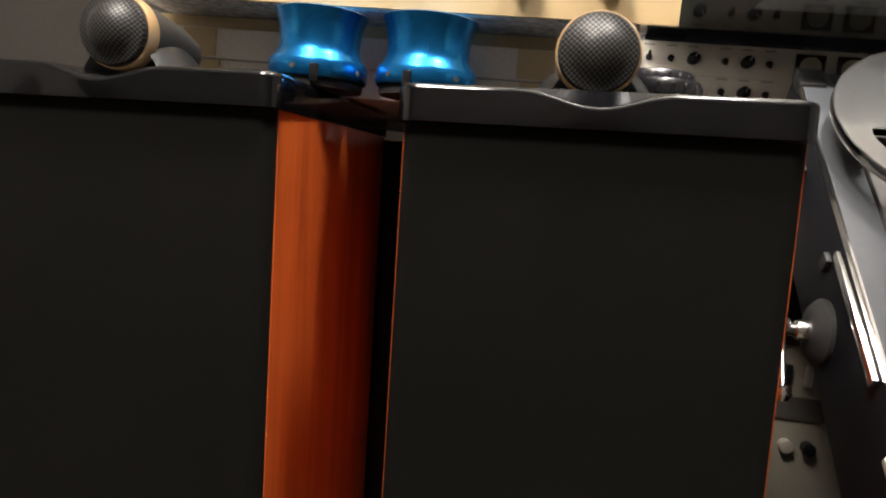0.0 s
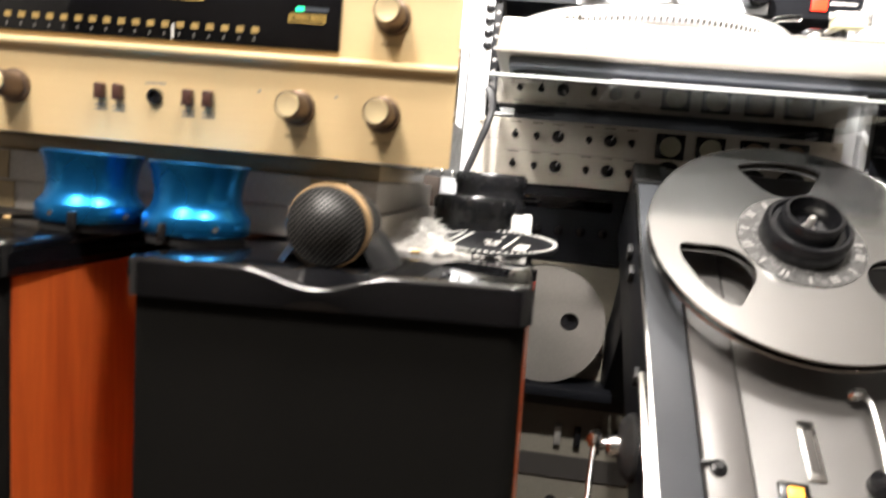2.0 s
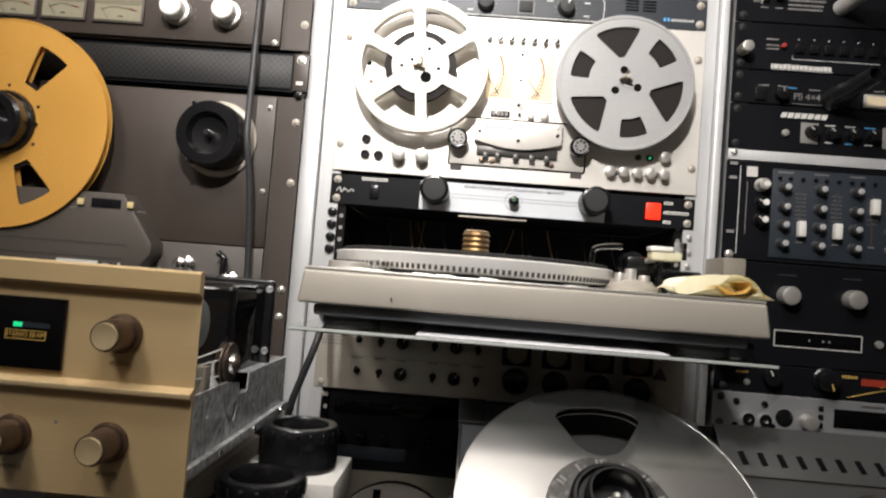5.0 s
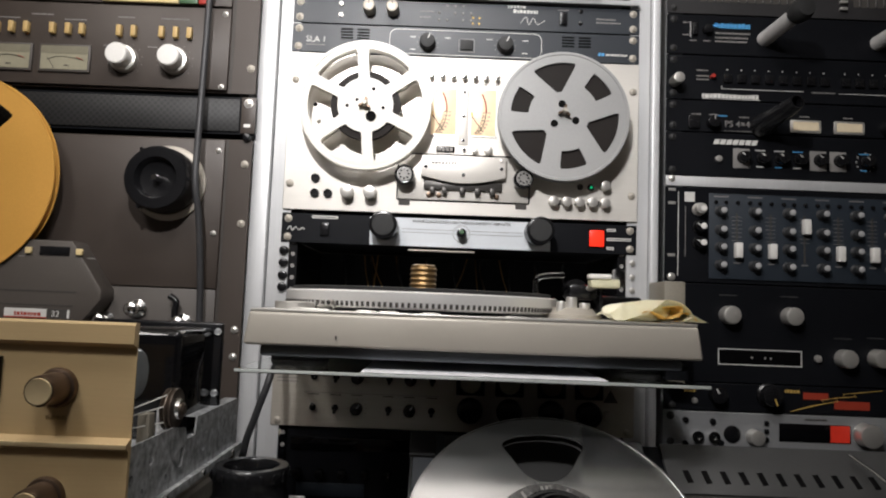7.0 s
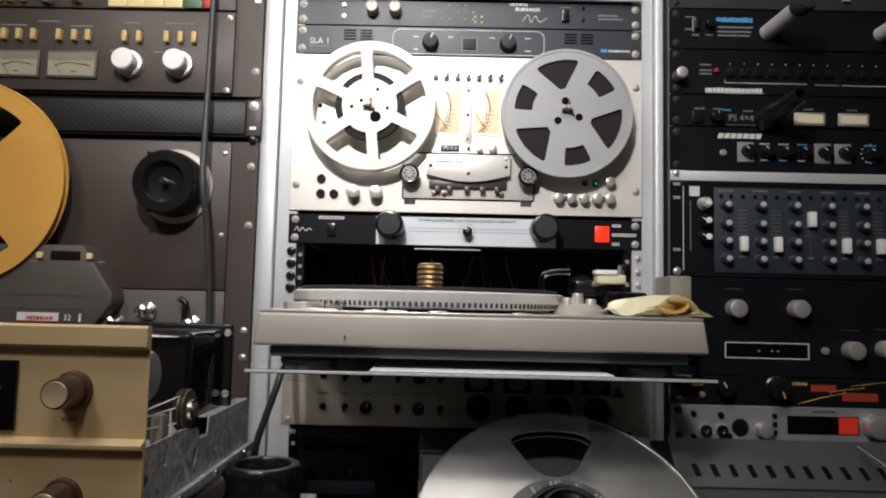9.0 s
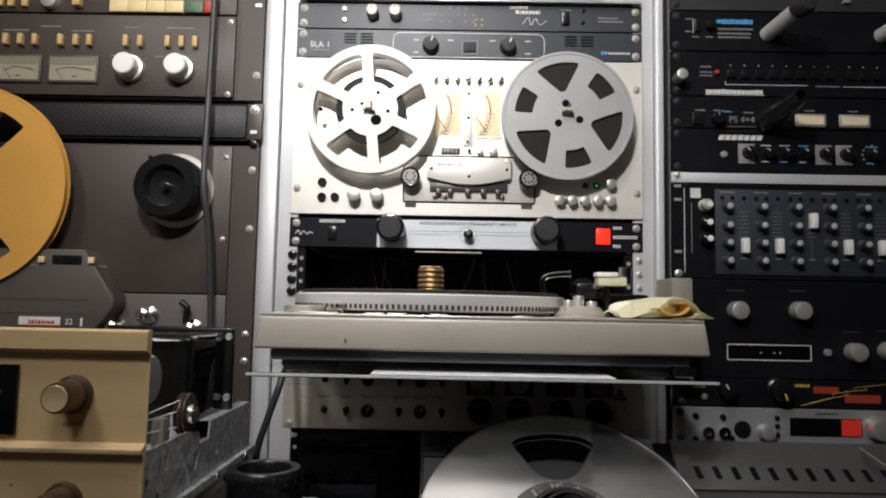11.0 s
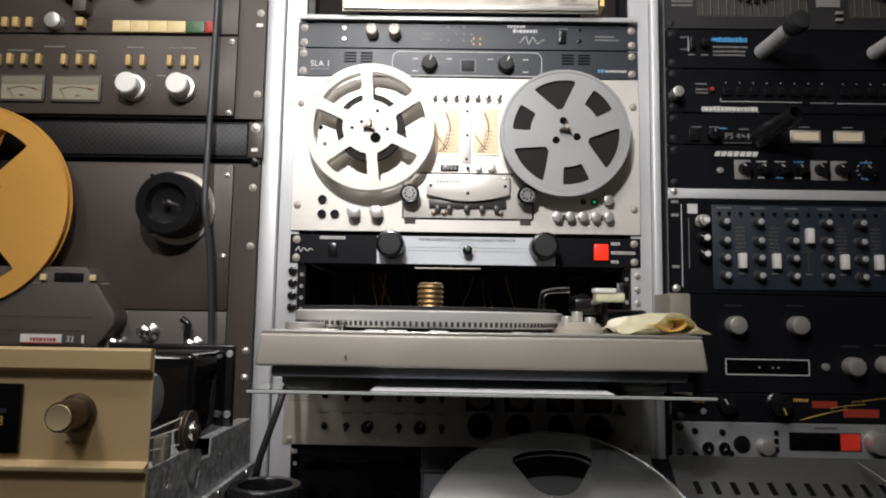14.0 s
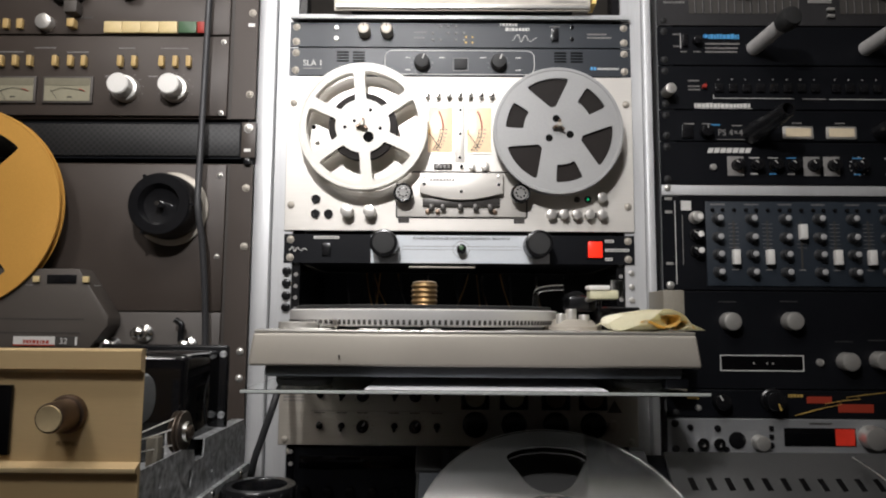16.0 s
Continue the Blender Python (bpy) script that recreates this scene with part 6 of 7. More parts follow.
# ---- loudspeakers ----
def rounded_slab(x0, x1, y0, y1, z0, z1, r, dip=None, bevel=0.004):
    """A slab with rounded upright corners; dip lowers and bows the front top edge round the middle."""
    loop = []
    for cx, cy, a0 in ((x1 - r, y1 - r, 0), (x0 + r, y1 - r, 90), (x0 + r, y0 + r, 180)):
        loop += [(cx + r * math.cos(radians(a0 + 15 * k)), cy + r * math.sin(radians(a0 + 15 * k))) for k in range(7)]
    if dip:
        loop += [(x0 + r + (x1 - x0 - 2 * r) * k / 40, y0) for k in range(1, 40)]
    loop += [(x1 - r + r * math.cos(radians(270 + 15 * k)), y0 + r + r * math.sin(radians(270 + 15 * k))) for k in range(7)]
    bm = bmesh.new()
    vs = [bm.verts.new((x, y, z0)) for x, y in loop]
    ext = bmesh.ops.extrude_face_region(bm, geom=[bm.faces.new(vs)])
    top = [v for v in ext["geom"] if isinstance(v, bmesh.types.BMVert)]
    bmesh.ops.translate(bm, verts=top, vec=(0, 0, z1 - z0))
    bmesh.ops.recalc_face_normals(bm, faces=bm.faces)
    if bevel:
        edges = [e for e in bm.edges if all(abs(v.co.z - z1) < 1e-6 for v in e.verts)]
        bmesh.ops.bevel(bm, geom=edges, offset=bevel, segments=3, profile=0.5, affect="EDGES")
    if dip:
        cx, half, deep, out = dip
        for v in bm.verts:
            d = abs(v.co.x - cx)
            if d < half and v.co.y < y0 + 0.01:
                w = 0.5 + 0.5 * math.cos(math.pi * d / half)
                if v.co.z > z0 + 0.001:
                    v.co.z -= deep * w
                    v.co.y -= out * w
    return bm


def boat(cx, front, mid, y0, y1, z0, z1, n=14):
    """A cabinet whose sides swell gently from the front and narrow towards the back."""
    right = []
    for k in range(n + 1):
        u = k / n
        half = front + (mid - front) * math.sin(math.pi * min(1, u * 1.25) * 0.5) if u < 0.8 else mid - (u - 0.8) * 0.03
        right.append((half, y0 + (y1 - y0) * u))
    loop = [(cx + h, y) for h, y in right] + [(cx - h, y) for h, y in reversed(right)]
    bm = bmesh.new()
    vs = [bm.verts.new((x, y, z0)) for x, y in loop]
    ext = bmesh.ops.extrude_face_region(bm, geom=[bm.faces.new(vs)])
    bmesh.ops.translate(bm, verts=[v for v in ext["geom"] if isinstance(v, bmesh.types.BMVert)], vec=(0, 0, z1 - z0))
    bmesh.ops.recalc_face_normals(bm, faces=bm.faces)
    return bm


def loudspeaker(cx, top):
    """Bookshelf loudspeaker: cherry cabinet, black cloth front, gloss black cap, and a tweeter pod on top."""
    t = thing("loudspeaker", (cx, -0.44, top - 0.45), "cherry-veneer loudspeaker with black cloth grille and gloss top", "loudspeaker", "pair of loudspeakers")
    lean = Matrix.Translation((cx, -0.58, top)) @ Matrix.Rotation(radians(-1.7), 4, "Y") @ Matrix.Translation((-cx, 0.58, -top))
    x0, x1 = cx - 0.1195, cx + 0.1195
    part("cabinet", boat(cx, 0.1172, 0.1222, -0.576, -0.302, top - 0.45, top - 0.023), CHERRY, t, "red cherry veneer cabinet", lean)
    part("grille", rounded_slab(x0 + 0.0022, x1 - 0.0026, -0.584, -0.5580, top - 0.445, top - 0.0235, 0.0110, bevel=0), GRILLE, t, "black cloth grille", lean)
    cap = rounded_slab(x0 - 0.001, x1 + 0.001, -0.589, -0.298, top - 0.0225, top, 0.012, (cx - 0.002, 0.045, 0.009, 0.003))
    for v in cap.verts:
        if v.co.y > -0.575:
            v.co.x = cx + (v.co.x - cx) * (1 + 0.03 * math.sin(math.pi * min(1, (v.co.y + 0.575) / 0.25)))
    part("cap", cap, GLOSS, t, "gloss black lacquer top", lean)
    tw = lean @ Matrix.Translation((cx - 0.003, -0.572, top + 0.0240)) @ OUT
    bm = lathe([(0, -0.105), (0.006, -0.104), (0.013, -0.092), (0.0185, -0.068), (0.0228, -0.035), (0.0240, -0.006), (0.0240, 0), (0, 0)], 48)
    body = part("tweeter_body", bm, RUBBER, t, "black bullet-shaped tweeter body", m=tw)
    part("tweeter_ring", lathe([(0.0225, -0.0150), (0.0246, -0.0150), (0.0253, -0.0140), (0.0255, -0.0040), (0.0248, -0.0028), (0.0225, -0.0028)], 64, None, True), TANRING, body, "tan-gold metal ring", m=tw)
    part("tweeter_mesh", lathe([(0.0240, -0.0028), (0.0240, 0.0), (0.0228, 0.0022), (0.0175, 0.0035), (0.0150, 0.0055), (0.0110, 0.0085), (0.006, 0.0102), (0, 0.0108)], 48), DOTMESH, body, "black metal mesh dome", m=tw)
    # cradle: a smooth swelling either side of the body, with a hollow along its middle
    bm = bmesh.new()
    grid = []
    for i in range(25):
        u = i / 24 * 2 - 1
        row = []
        for j in range(21):
            v = j / 20
            half = 0.046 * (math.sin(math.pi * min(1, 0.12 + v * 0.88)) ** 0.5) * (1 - 0.35 * v)
            x = cx - 0.003 + u * half
            y = -0.563 + 0.095 * v
            z = top + 0.0290 * max(0, 1 - abs(u) ** 2.4) * (math.sin(math.pi * min(1, 0.22 + v * 0.78)) ** 0.7) - 0.012 * math.exp(-(u / 0.3) ** 2) - 0.0005
            row.append(bm.verts.new((x, y, z)))
        grid.append(row)
    for i in range(24):
        for j in range(20):
            bm.faces.new((grid[i][j], grid[i + 1][j], grid[i + 1][j + 1], grid[i][j + 1]))
    bmesh.ops.solidify(bm, geom=bm.faces[:], thickness=0.002)
    bmesh.ops.recalc_face_normals(bm, faces=bm.faces)
    part("tweeter_cradle", bm, mat("satin_dark_grey_moulding", (0.035, 0.035, 0.037), 0.28, 0.0, 0.1, 500, 0.03), t, "smooth dark grey tweeter cradle", lean)
    part("brass_terminal", lathe([(0, 0), (0.0018, 0), (0.0018, 0.005), (0.0012, 0.006), (0, 0.006)], 14), BRASS, t, m=lean @ Matrix.Translation((cx + 0.034, -0.482, top + 0.004)) @ Matrix.Rotation(radians(90), 4, "Y"))
    s = thing("loudspeaker_stand", (cx, -0.44, 0), "black metal loudspeaker stand", "stand", "loudspeaker stands")
    part("top_plate", box(cx - 0.09, cx + 0.09, -0.54, -0.33, top - 0.466, top - 0.4585, 0.001), PLASTIC, s)
    part("column", box(cx - 0.03, cx + 0.03, -0.47, -0.40, 0.015, top - 0.466, 0.004), PLASTIC, s)
    part("base", box(cx - 0.12, cx + 0.12, -0.58, -0.30, 0, 0.015, 0.003), PLASTIC, s)
    return t


def dot_mesh_material():
    m = mat("black_dome_mesh", (0.060, 0.057, 0.053), 0.5, 0.4, 0.1, 300, 0)
    n, l = m.node_tree.nodes, m.node_tree.links
    b = n["Principled BSDF"]
    old = b.inputs["Base Color"].links[0].from_socket
    co, v, turn = n.new("ShaderNodeTexCoord"), n.new("ShaderNodeTexVoronoi"), n.new("ShaderNodeMapping")
    turn.inputs["Rotation"].default_value = (0, 0, radians(45))
    v.voronoi_dimensions = "2D"
    v.inputs["Scale"].default_value, v.inputs["Randomness"].default_value = 430, 0.0
    l.new(co.outputs["Object"], turn.inputs[0])
    l.new(turn.outputs[0], v.inputs["Vector"])
    g = n.new("ShaderNodeMath")
    g.operation = "GREATER_THAN"
    g.inputs[1].default_value = 0.45
    l.new(v.outputs["Distance"], g.inputs[0])
    x = n.new("ShaderNodeMix")
    x.data_type = "RGBA"
    x.inputs[6].default_value = (0.004, 0.004, 0.004, 1)
    l.new(g.outputs[0], x.inputs[0])
    l.new(old, x.inputs[7])
    l.new(x.outputs[2], b.inputs["Base Color"])
    return m


DOTMESH = dot_mesh_material()
TANRING = mat("tan_gold_ring_metal", (0.56, 0.37, 0.19), 0.42, 0.45, 0.06, 500)
TOP = 1.0115
loudspeaker(-0.0300, TOP)
loudspeaker(-0.3460, TOP - 0.006)


# made-up black case that keeps the gap between the loudspeakers dark
t = thing("gap_darkening_case", (-0.24, -0.2, 0), "black case added to darken the gap behind the loudspeakers", "case")
part("case_body", box(-0.470, -0.030, -0.285, -0.110, 0.0, 0.930, 0.004), BLACK, t)
part("lid", box(-0.470, -0.030, -0.285, -0.110, 0.932, 0.985, 0.004), BLACK, t)
for x in (-0.40, -0.25, -0.10):
    part("latch", box(x - 0.018, x + 0.018, -0.290, -0.284, 0.905, 0.955, 0.002), DULLSILVER, t)

# ---- blue spools, rings, disc and lint on the loudspeakers ----
def blue_spool(x, y, z, turn):
    m = Matrix.Translation((x, y, z)) @ Matrix.Rotation(radians(turn), 4, "Z")
    t = thing("blue_spool", m, "blue anodised aluminium flared spool on black rubber base", "spool", "blue spools")
    part("base", lathe([(0, 0), (0.0335, 0), (0.0340, 0.004), (0.0325, 0.0065), (0, 0.0065)], 48), RUBBER, t, m=m)
    prof = [(0, 0.0066), (0.0360, 0.0066), (0.0370, 0.0080), (0.0370, 0.0180), (0.0355, 0.0205), (0.0325, 0.0235), (0.0305, 0.0285), (0.0300, 0.0340), (0.0308, 0.0420), (0.0325, 0.0490), (0.0345, 0.0540), (0.0350, 0.0555), (0.0340, 0.0562), (0.0310, 0.0540), (0.0250, 0.0500), (0, 0.0480)]
    part("body", lathe(prof, 72), BLUE, t, "blue anodised flared body", m=m)
    for a in (-100, -20, 100):
        k = m @ Matrix.Rotation(radians(a), 4, "Z") @ Matrix.Translation((0.0362, 0, 0.0125)) @ Matrix.Rotation(radians(90), 4, "Y")
        part("side_hole", lathe([(0, 0), (0.0020, 0), (0.0020, 0.0012), (0, 0.0012)], 14), PRINTK, t, m=k)
    own = box(0.0335, 0.0382, -0.0032, 0.0032, 0.0020, 0.0150, 0.0008)
    own.transform(Matrix.Rotation(radians(-75), 4, "Z"))
    part("clip", own, PLASTIC, t, "small black clip", m=m)


blue_spool(-0.2365, -0.4880, TOP - 0.0020, 0)
blue_spool(-0.1520, -0.4920, TOP - 0.0030, -25)


def black_ring(x, y, z, r, h):
    m = Matrix.Translation((x, y, z))
    t = thing("black_ring", m, "glossy black plastic ring with a ribbed rim", "ring", "black rings")
    part("skirt", lathe([(r * 0.70, 0), (r * 1.02, 0), (r * 1.02, h * 0.25), (r * 0.97, h * 0.33), (r * 0.97, h * 0.62), (r, h * 0.68), (r, h * 0.93), (r * 0.95, h), (r * 0.74, h), (r * 0.68, h * 0.9), (r * 0.66, h * 0.3)], 64, None, True), PLASTIC, t, m=m)
    part("floor", lathe([(0, h * 0.12), (r * 0.72, h * 0.12), (r * 0.72, h * 0.2), (0, h * 0.2)], 40), RUBBER, t, m=m)
    for k in range(18):
        own = box(r * 0.985, r * 1.03, -0.002, 0.002, h * 0.70, h * 0.92, 0.0005, 1)
        own.transform(Matrix.Rotation(2 * math.pi * k / 18, 4, "Z"))
        part("rib", own, PLASTIC, t, m=m)


black_ring(0.0350, -0.3330, TOP + 0.0023, 0.0365, 0.0430)
black_ring(0.0430, -0.2400, 1.0405, 0.0365, 0.0400)

m = Matrix.Translation((0.0600, -0.4060, TOP + 0.0090)) @ Matrix.Rotation(radians(6), 4, "X") @ Matrix.Rotation(radians(-1.7), 4, "Y") @ Matrix.Rotation(radians(-12), 4, "Z")
t = thing("label_disc", m, "round black label disc with white beaded rim", "disc")
part("disc", lathe([(0, 0), (0.0500, 0), (0.0505, 0.002), (0.0495, 0.0032), (0.0470, 0.0030), (0, 0.0030)], 72), BLACK, t, m=m)
for k in range(60):
    put("bead", KNOBS.setdefault("bead", mesh_of(lathe([(0, 0), (0.0017, 0), (0.0013, 0.0010), (0, 0.0013)], 8), "bead", PRINTW)), t, m @ Matrix.Rotation(2 * math.pi * k / 60, 4, "Z") @ Matrix.Translation((0.0478, 0, 0.0030)))
for x0, x1, y0, y1 in ((-0.036, -0.033, -0.020, 0.022), (-0.029, -0.026, -0.026, 0.028), (-0.008, -0.003, -0.006, 0.001), (0.000, 0.005, -0.007, 0.000), (-0.004, 0.001, -0.018, -0.013), (0.002, 0.006, -0.018, -0.013), (0.012, 0.014, -0.028, 0.026), (0.020, 0.030, -0.026, -0.006), (0.000, 0.003, 0.018, 0.024)):
    part("print", box(x0, x1, y0, y1, 0.0030, 0.0036), PRINTW, t, m=m, smooth=False)

# wadding: a torn, fluffy pad with loose fibres round it
rng = random.Random(7)
lean_z = lambda x: TOP + 0.0008 + 0.03 * (x + 0.03)


def fluff_height(x, y):
    spots = ((0.000, -0.385, 0.026, 0.034, 0.0120), (0.012, -0.428, 0.026, 0.022, 0.0080), (-0.010, -0.345, 0.020, 0.026, 0.0110), (0.050, -0.365, 0.030, 0.020, 0.0055), (0.076, -0.335, 0.014, 0.026, 0.0080))
    h = max(hh * math.exp(-((x - cx) / sx) ** 2 - ((y - cy) / sy) ** 2) for cx, cy, sx, sy, hh in spots)
    p = Vector((x, y, 0))
    return h * (1 + 0.55 * noise.noise(p * 95) + 0.35 * noise.noise(p * 260)) * 1.5 - 0.0022 - 0.0022 * noise.noise(p * 150)


t = thing("wadding", (0.01, -0.39, TOP), "torn white polyester wadding on the loudspeaker top", "wadding")
bm = bmesh.new()
grid = {}
for i in range(110):
    for j in range(130):
        x, y = -0.045 + i * 0.0012, -0.460 + j * 0.0012
        h = fluff_height(x, y)
        if h > 0 and x < 0.083:
            grid[i, j] = bm.verts.new((x, y, lean_z(x) + min(h, 0.0035 if (x - 0.06) ** 2 + (y + 0.404) ** 2 < 0.0024 else 0.02)))
for (i, j), v in list(grid.items()):
    q = [grid.get(k) for k in ((i, j), (i + 1, j), (i + 1, j + 1), (i, j + 1))]
    if all(q):
        bm.faces.new(q)
bmesh.ops.delete(bm, geom=[v for v in bm.verts if not v.link_faces], context="VERTS")
part("pad", bm, DUST, t)
bm = bmesh.new()
for k in range(9000):
    cx, cy, sx, sy = ((-0.002, -0.375, 0.030, 0.040), (0.045, -0.368, 0.030, 0.016), (0.010, -0.420, 0.026, 0.026), (0.020, -0.446, 0.034, 0.010), (0.076, -0.340, 0.012, 0.030))[rng.randrange(5)]
    x, y = rng.gauss(cx, sx * 0.6), rng.gauss(cy, sy * 0.6)
    if x > 0.080 or y > -0.302 or x < -0.14 or y < -0.50 or (x - 0.06) ** 2 + (y + 0.404) ** 2 < 0.0024:
        continue
    a, ln, w = rng.uniform(0, 6.28), rng.uniform(0.003, 0.009), rng.uniform(0.00015, 0.00045)
    dx, dy = math.cos(a) * ln, math.sin(a) * ln
    z = lean_z(x) + max(0, fluff_height(x, y)) + rng.random() ** 2 * 0.0022
    p = [Vector((x, y, z)), Vector((x + dx, y + dy, z + rng.uniform(-0.0006, 0.0016))), Vector((x + dx - w * math.sin(a), y + dy + w * math.cos(a), z + 0.0004)), Vector((x - w * math.sin(a), y + w * math.cos(a), z + 0.0003))]
    bm.faces.new([bm.verts.new(q) for q in p])
tagged(part("fibre", bm, DUST, t, smooth=False), kind="stuff")

# ---- tilted studio deck with the big aluminium reel ----
D = Matrix(((1, 0, 0, 0.331), (0, 0.755, -0.656, -0.289), (0, 0.656, 0.755, 1.0070), (0, 0, 0, 1)))
t = thing("tilted_tape_deck", D, "grey studio tape deck tilted back, black sides", "tape deck")


def dpart(name, bm, material, label="", parent=None, smooth=True):
    return part(name, bm, material, parent or t, label, D, smooth)


dpart("case", box(-0.134, 0.112, -0.46, 0.150, -0.110, -0.006, 0.003), BLACK, "black deck case")
dpart("side_trim", box(-0.1345, -0.1325, -0.46, 0.120, -0.0065, 0.0010), CHROME)
dpart("edge_strip", box(-0.132, -0.100, -0.46, 0.150, -0.006, 0.000, 0.001), mat("blue_grey_strip", (0.045, 0.049, 0.055), 0.7, 0.0, 0.06, 500), "blue-grey metal edge strip")
dpart("top_plate", box(-0.0995, 0.112, 0.0210, 0.150, -0.006, -0.002, 0.001), VENT)
dpart("left_panel", box(-0.0985, -0.0640, -0.46, 0.0200, -0.006, 0.0035, 0.0015), PLATEGREY)
dpart("control_panel", box(-0.0625, 0.112, -0.46, 0.0200, -0.006, 0.0020, 0.0015), mat("pale_control_panel", (0.125, 0.121, 0.115), 0.42, 0.2, 0.05, 600), "pale grey control panel")
dpart("corner_block", box(-0.136, -0.108, 0.118, 0.150, -0.010, 0.004, 0.002), RUBBER, "black corner block")
q = D @ Matrix.Translation((-0.089, -0.206, 0.0035))
part("latch_knob", lathe([(0, 0), (0.0065, 0), (0.006, 0.003), (0.003, 0.004), (0.003, 0.006), (0, 0.006)], 24), PLASTIC, t, m=q)
dpart("latch_lever", box(-0.102, -0.089, -0.2045, -0.2015, 0.0050, 0.0075, 0.0008), PLASTIC)
sl = dpart("slot_frame", box(-0.0245, -0.0110, -0.206, -0.156, 0.002, 0.0045, 0.001), CHROME)
dpart("slot", box(-0.0215, -0.0140, -0.200, -0.165, 0.0040, 0.0050), PRINTK, parent=sl)
dpart("square_button", box(-0.048, -0.026, -0.228, -0.210, 0.002, 0.006, 0.001), PLASTIC)
dpart("amber_button", box(-0.0425, -0.0315, -0.2235, -0.2145, 0.006, 0.0078, 0.0008), glow("amber_lamp", (1.0, 0.38, 0.04), 0.9), "glowing amber button")
dpart("slot", box(0.02, 0.085, -0.25, -0.225, 0.002, 0.004), PRINTK)
tube([(0.027, -0.128, 0.014), (0.030, -0.145, 0.016), (0.030, -0.175, 0.015), (0.028, -0.205, 0.012)], 0.0028, CHROME, t, "tension_arm", "chrome tension arm", m=D)
part("arm_ball", lathe([(0, -0.005), (0.004, -0.004), (0.0058, 0), (0.004, 0.004), (0, 0.005)], 20), CHROME, t, m=D @ Matrix.Translation((0.022, -0.132, 0.013)))
part("arm_foot", lathe([(0, 0), (0.012, 0), (0.012, 0.008), (0.006, 0.014), (0, 0.014)], 24), PLASTIC, t, m=D @ Matrix.Translation((0.028, -0.205, 0.002)))
dpart("side_rail", box(-0.1405, -0.1340, -0.248, -0.118, -0.018, -0.009, 0.001), CHROME, "bright metal side rail")
dpart("side_rail", box(-0.1385, -0.1340, -0.45, -0.300, -0.030, -0.024, 0.001), DULLSILVER)
for yy in (-0.105, 0.02, 0.05):
    dpart("side_clip", box(-0.1395, -0.1340, yy - 0.006, yy + 0.006, -0.045, -0.030, 0.001), RUBBER)
# crank on the side
q = Matrix.Translation((0.197, -0.354, 0.848)) @ Matrix.Rotation(radians(-90), 4, "Y")
part("crank_disc", lathe([(0, 0), (0.030, 0), (0.030, 0.004), (0.024, 0.010), (0.010, 0.012), (0, 0.012)], 40), RUBBER, t, "black round crank hub", m=q)
part("crank_stub", lathe([(0, 0.010), (0.0095, 0.010), (0.0100, 0.018), (0.0085, 0.0225), (0.0058, 0.024), (0.0058, 0.036), (0, 0.036)], 28), CHROME, t, m=q)
part("crank_ball", lathe([(0, -0.008), (0.0055, -0.006), (0.0080, 0), (0.0055, 0.006), (0, 0.008)], 24), CHROME, t, m=Matrix.Translation((0.1630, -0.355, 0.8515)))
tube([(0.1630, -0.355, 0.851), (0.1595, -0.377, 0.826), (0.1565, -0.398, 0.804)], 0.0026, CHROME, t, "crank_rod", "chrome crank rod", smooth_steps=2)
part("crank_ball", lathe([(0, -0.0075), (0.005, -0.0055), (0.0075, 0), (0.005, 0.0055), (0, 0.0075)], 24), CHROME, t, m=Matrix.Translation((0.1563, -0.400, 0.801)))
dpart("support", box(-0.12, 0.10, 0.06, 0.14, -0.34, -0.109, 0.003), BLACK)
s = thing("deck_stand", (0.33, -0.25, 0), "dark stand carrying the tilted deck", "stand")
part("frame", box(0.215, 0.435, -0.56, -0.10, 0.0, 0.560, 0.004), BLACK, s)

# big reel
R = D @ Matrix.Translation((-0.002, 0.006, 0.0330))
wins = [(0.0575, 0.1125, a, 17, 23.5, 10, 0.009) for a in (91, 211, 331)]
t = reel("aluminium_tape_reel", R, 0.1335, wins, REELALU, "large empty spun-aluminium tape reel on the tilted deck", 0.009, 0.0, hub=0.050, holes=False, rim=0.0015)
part("label_ring", plate_with_holes(circle(0.0555, 72), [circle(0.034, 48)], 0.0108, 0.0116), mat("mottled_label_film", (0.10, 0.098, 0.095), 0.25, 0.3, 0.6, 300, 0.1, blotch=90), t, "mottled grey ring label", m=R)
for k in range(22):
    own = box(0.045, 0.0525, -0.0012, 0.0012, 0.0117, 0.0121)
    own.transform(Matrix.Rotation(2 * math.pi * k / 22 + 0.1 * (k % 3), 4, "Z"))
    part("label_mark", own, PRINTG, t, m=R, smooth=False)
part("hub_clamp", lathe([(0, 0.011), (0.0370, 0.011), (0.0375, 0.014), (0.0370, 0.030), (0.0345, 0.033), (0.0320, 0.033), (0.0300, 0.029), (0.0260, 0.029), (0.0255, 0.042), (0.0235, 0.0445), (0.0215, 0.0445), (0.0205, 0.040), (0.0190, 0.024), (0, 0.022)], 64), PLASTIC, t, "black stepped hub clamp", m=R)
part("spindle_tip", lathe([(0, 0.022), (0.008, 0.022), (0.007, 0.026), (0.0035, 0.028), (0.0035, 0.038), (0.002, 0.040), (0, 0.040)], 20), SATIN, t, m=R)
part("spindle", lathe([(0, -0.036), (0.012, -0.036), (0.012, 0.002), (0, 0.002)], 20), DULLSILVER, t, m=R)

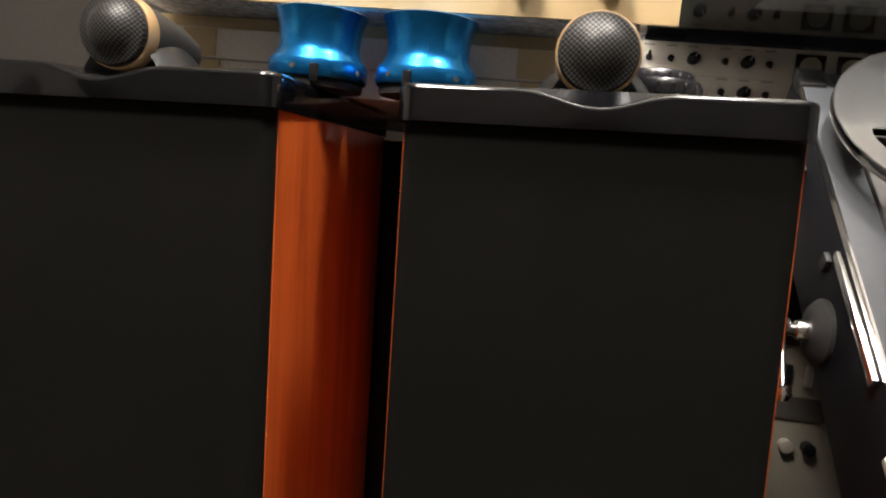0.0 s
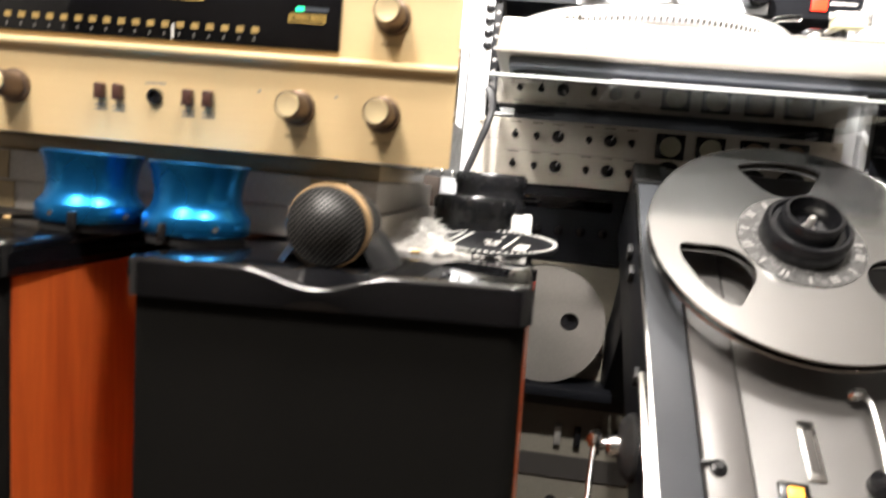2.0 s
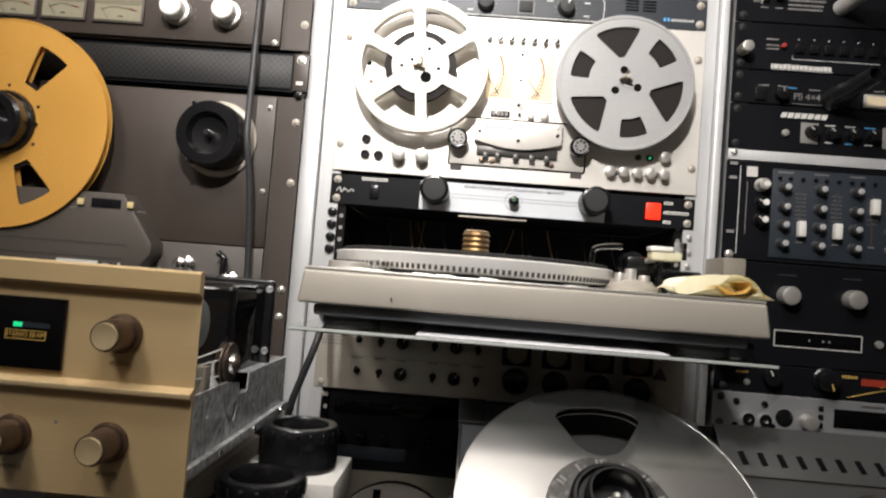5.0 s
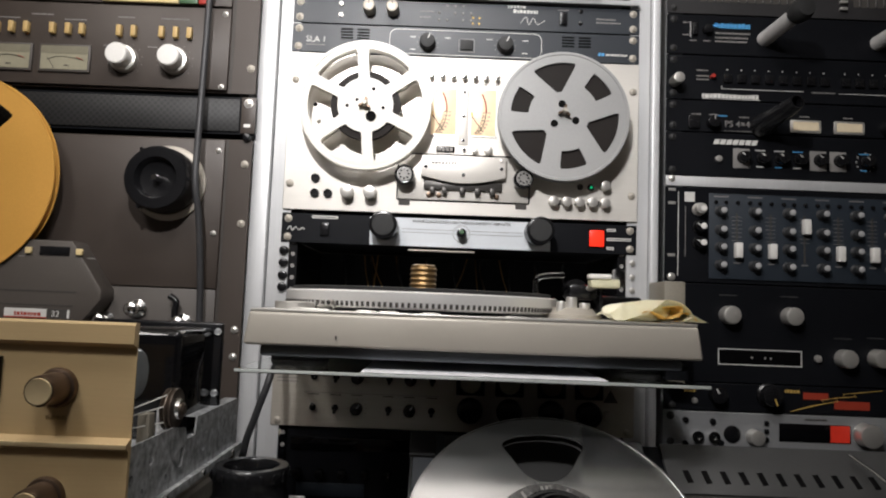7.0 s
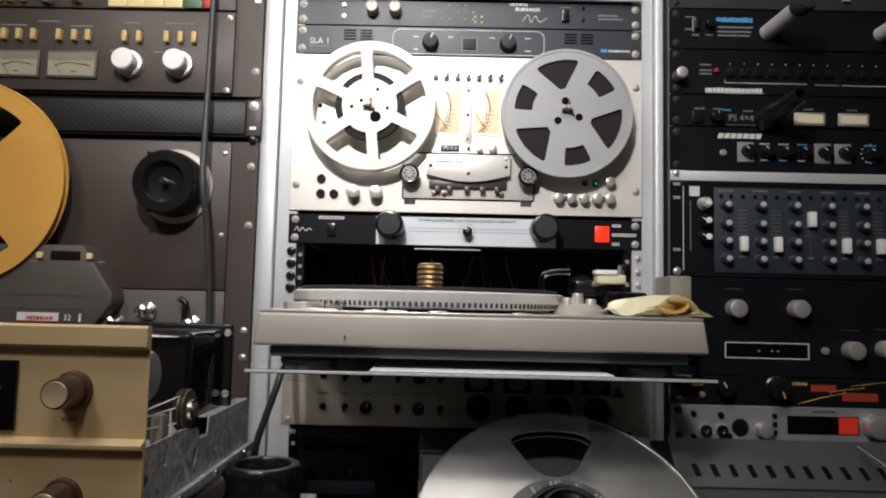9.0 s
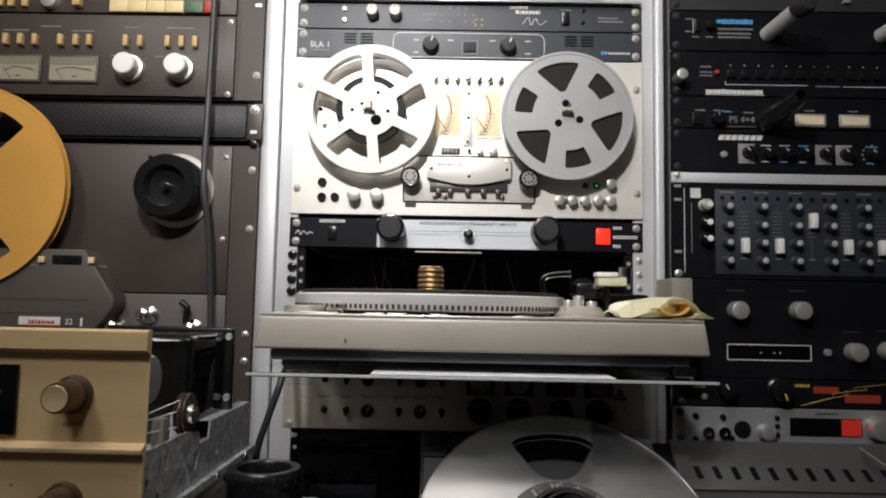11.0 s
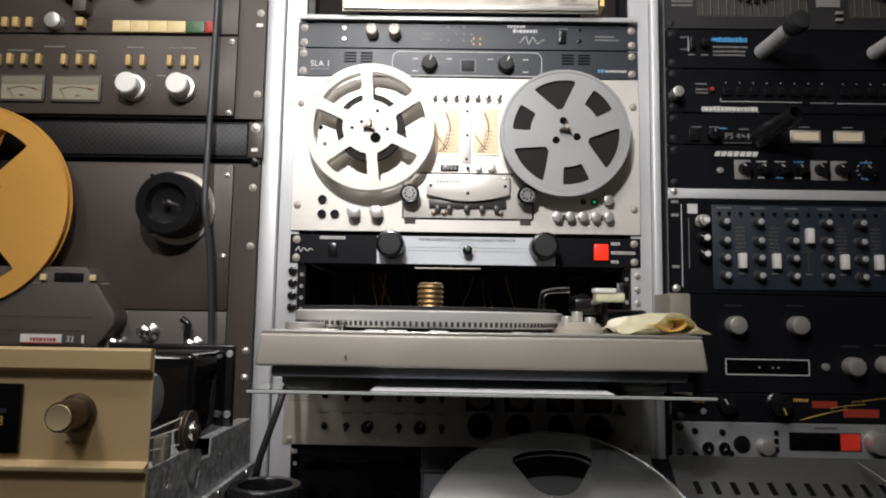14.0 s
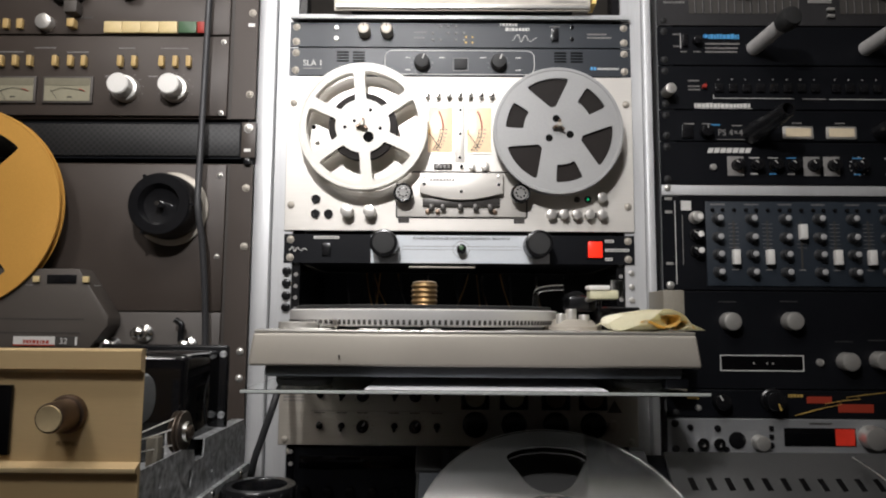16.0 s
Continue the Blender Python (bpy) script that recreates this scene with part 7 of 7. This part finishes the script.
# console beside it
C = Matrix.Translation((0.182, -0.92, 1.178)) @ Matrix.Scale(1.107, 4) @ Matrix.Translation((-0.182, 0.92, -1.178)) @ D @ Matrix.Translation((0.0, 0.0, 0.024))
t = thing("grey_console", C, "grey sloping recorder console with a row of vent slots", "console")


def cpart(name, bm, material, label="", parent=None, smooth=True):
    return part(name, bm, material, parent or t, label, C, smooth)


cpart("case", box(0.0900, 0.60, -0.46, 0.120, -0.130, -0.003, 0.003), BLACK)
cpart("top_strip", box(0.1140, 0.60, 0.0620, 0.120, -0.003, 0.0015, 0.0015), VENT, "grey strip with vent slots")
cpart("lower_panel", box(0.1140, 0.60, -0.46, 0.0590, -0.003, 0.0010, 0.0015), VENT, "plain grey sloping panel")
cpart("groove", box(0.1140, 0.60, 0.0590, 0.0620, -0.003, -0.001), PRINTK)
for k in range(22):
    x = 0.1337 + k * 0.0182
    own = box(-0.0030, 0.0030, -0.0072, 0.0072, 0.0012, 0.0020, 0.0003, 1)
    own.transform(Matrix.Translation((x, 0.081, 0)) @ Matrix.Rotation(radians(7), 4, "Z"))
    cpart("vent_slot", own, GLOSS)
for k in range(36):
    cpart("rib", box(0.1160, 0.1330, -0.205 + k * 0.0058, -0.2022 + k * 0.0058, 0.001, 0.0060, 0.0004, 1), RUBBER)
q = C @ Matrix.Translation((0.243, 0.014, 0.001))
part("hub_ring", lathe([(0.027, 0), (0.036, 0), (0.0365, 0.006), (0.034, 0.010), (0.029, 0.009), (0.027, 0.003)], 56, None, True), CHROME, t, "polished chrome hub ring", m=q)
part("hub_disc", lathe([(0, 0), (0.0275, 0), (0.0275, 0.004), (0.02, 0.006), (0.006, 0.006), (0.005, 0.016), (0, 0.017)], 40), DULLSILVER, t, m=q)
tube([(0.298, 0.105, 0.012), (0.306, 0.060, 0.030), (0.312, 0.010, 0.030)], 0.0016, CHROME, t, "thin_rod", "thin bright rod", m=C, smooth_steps=3)
cpart("support", box(0.16, 0.55, 0.03, 0.11, -0.40, -0.129, 0.003), BLACK)
s = thing("console_stand", (0.68, -0.25, 0), "dark stand carrying the grey console", "stand")
part("frame", box(0.455, 0.92, -0.56, -0.10, 0.0, 0.540, 0.004), BLACK, s)
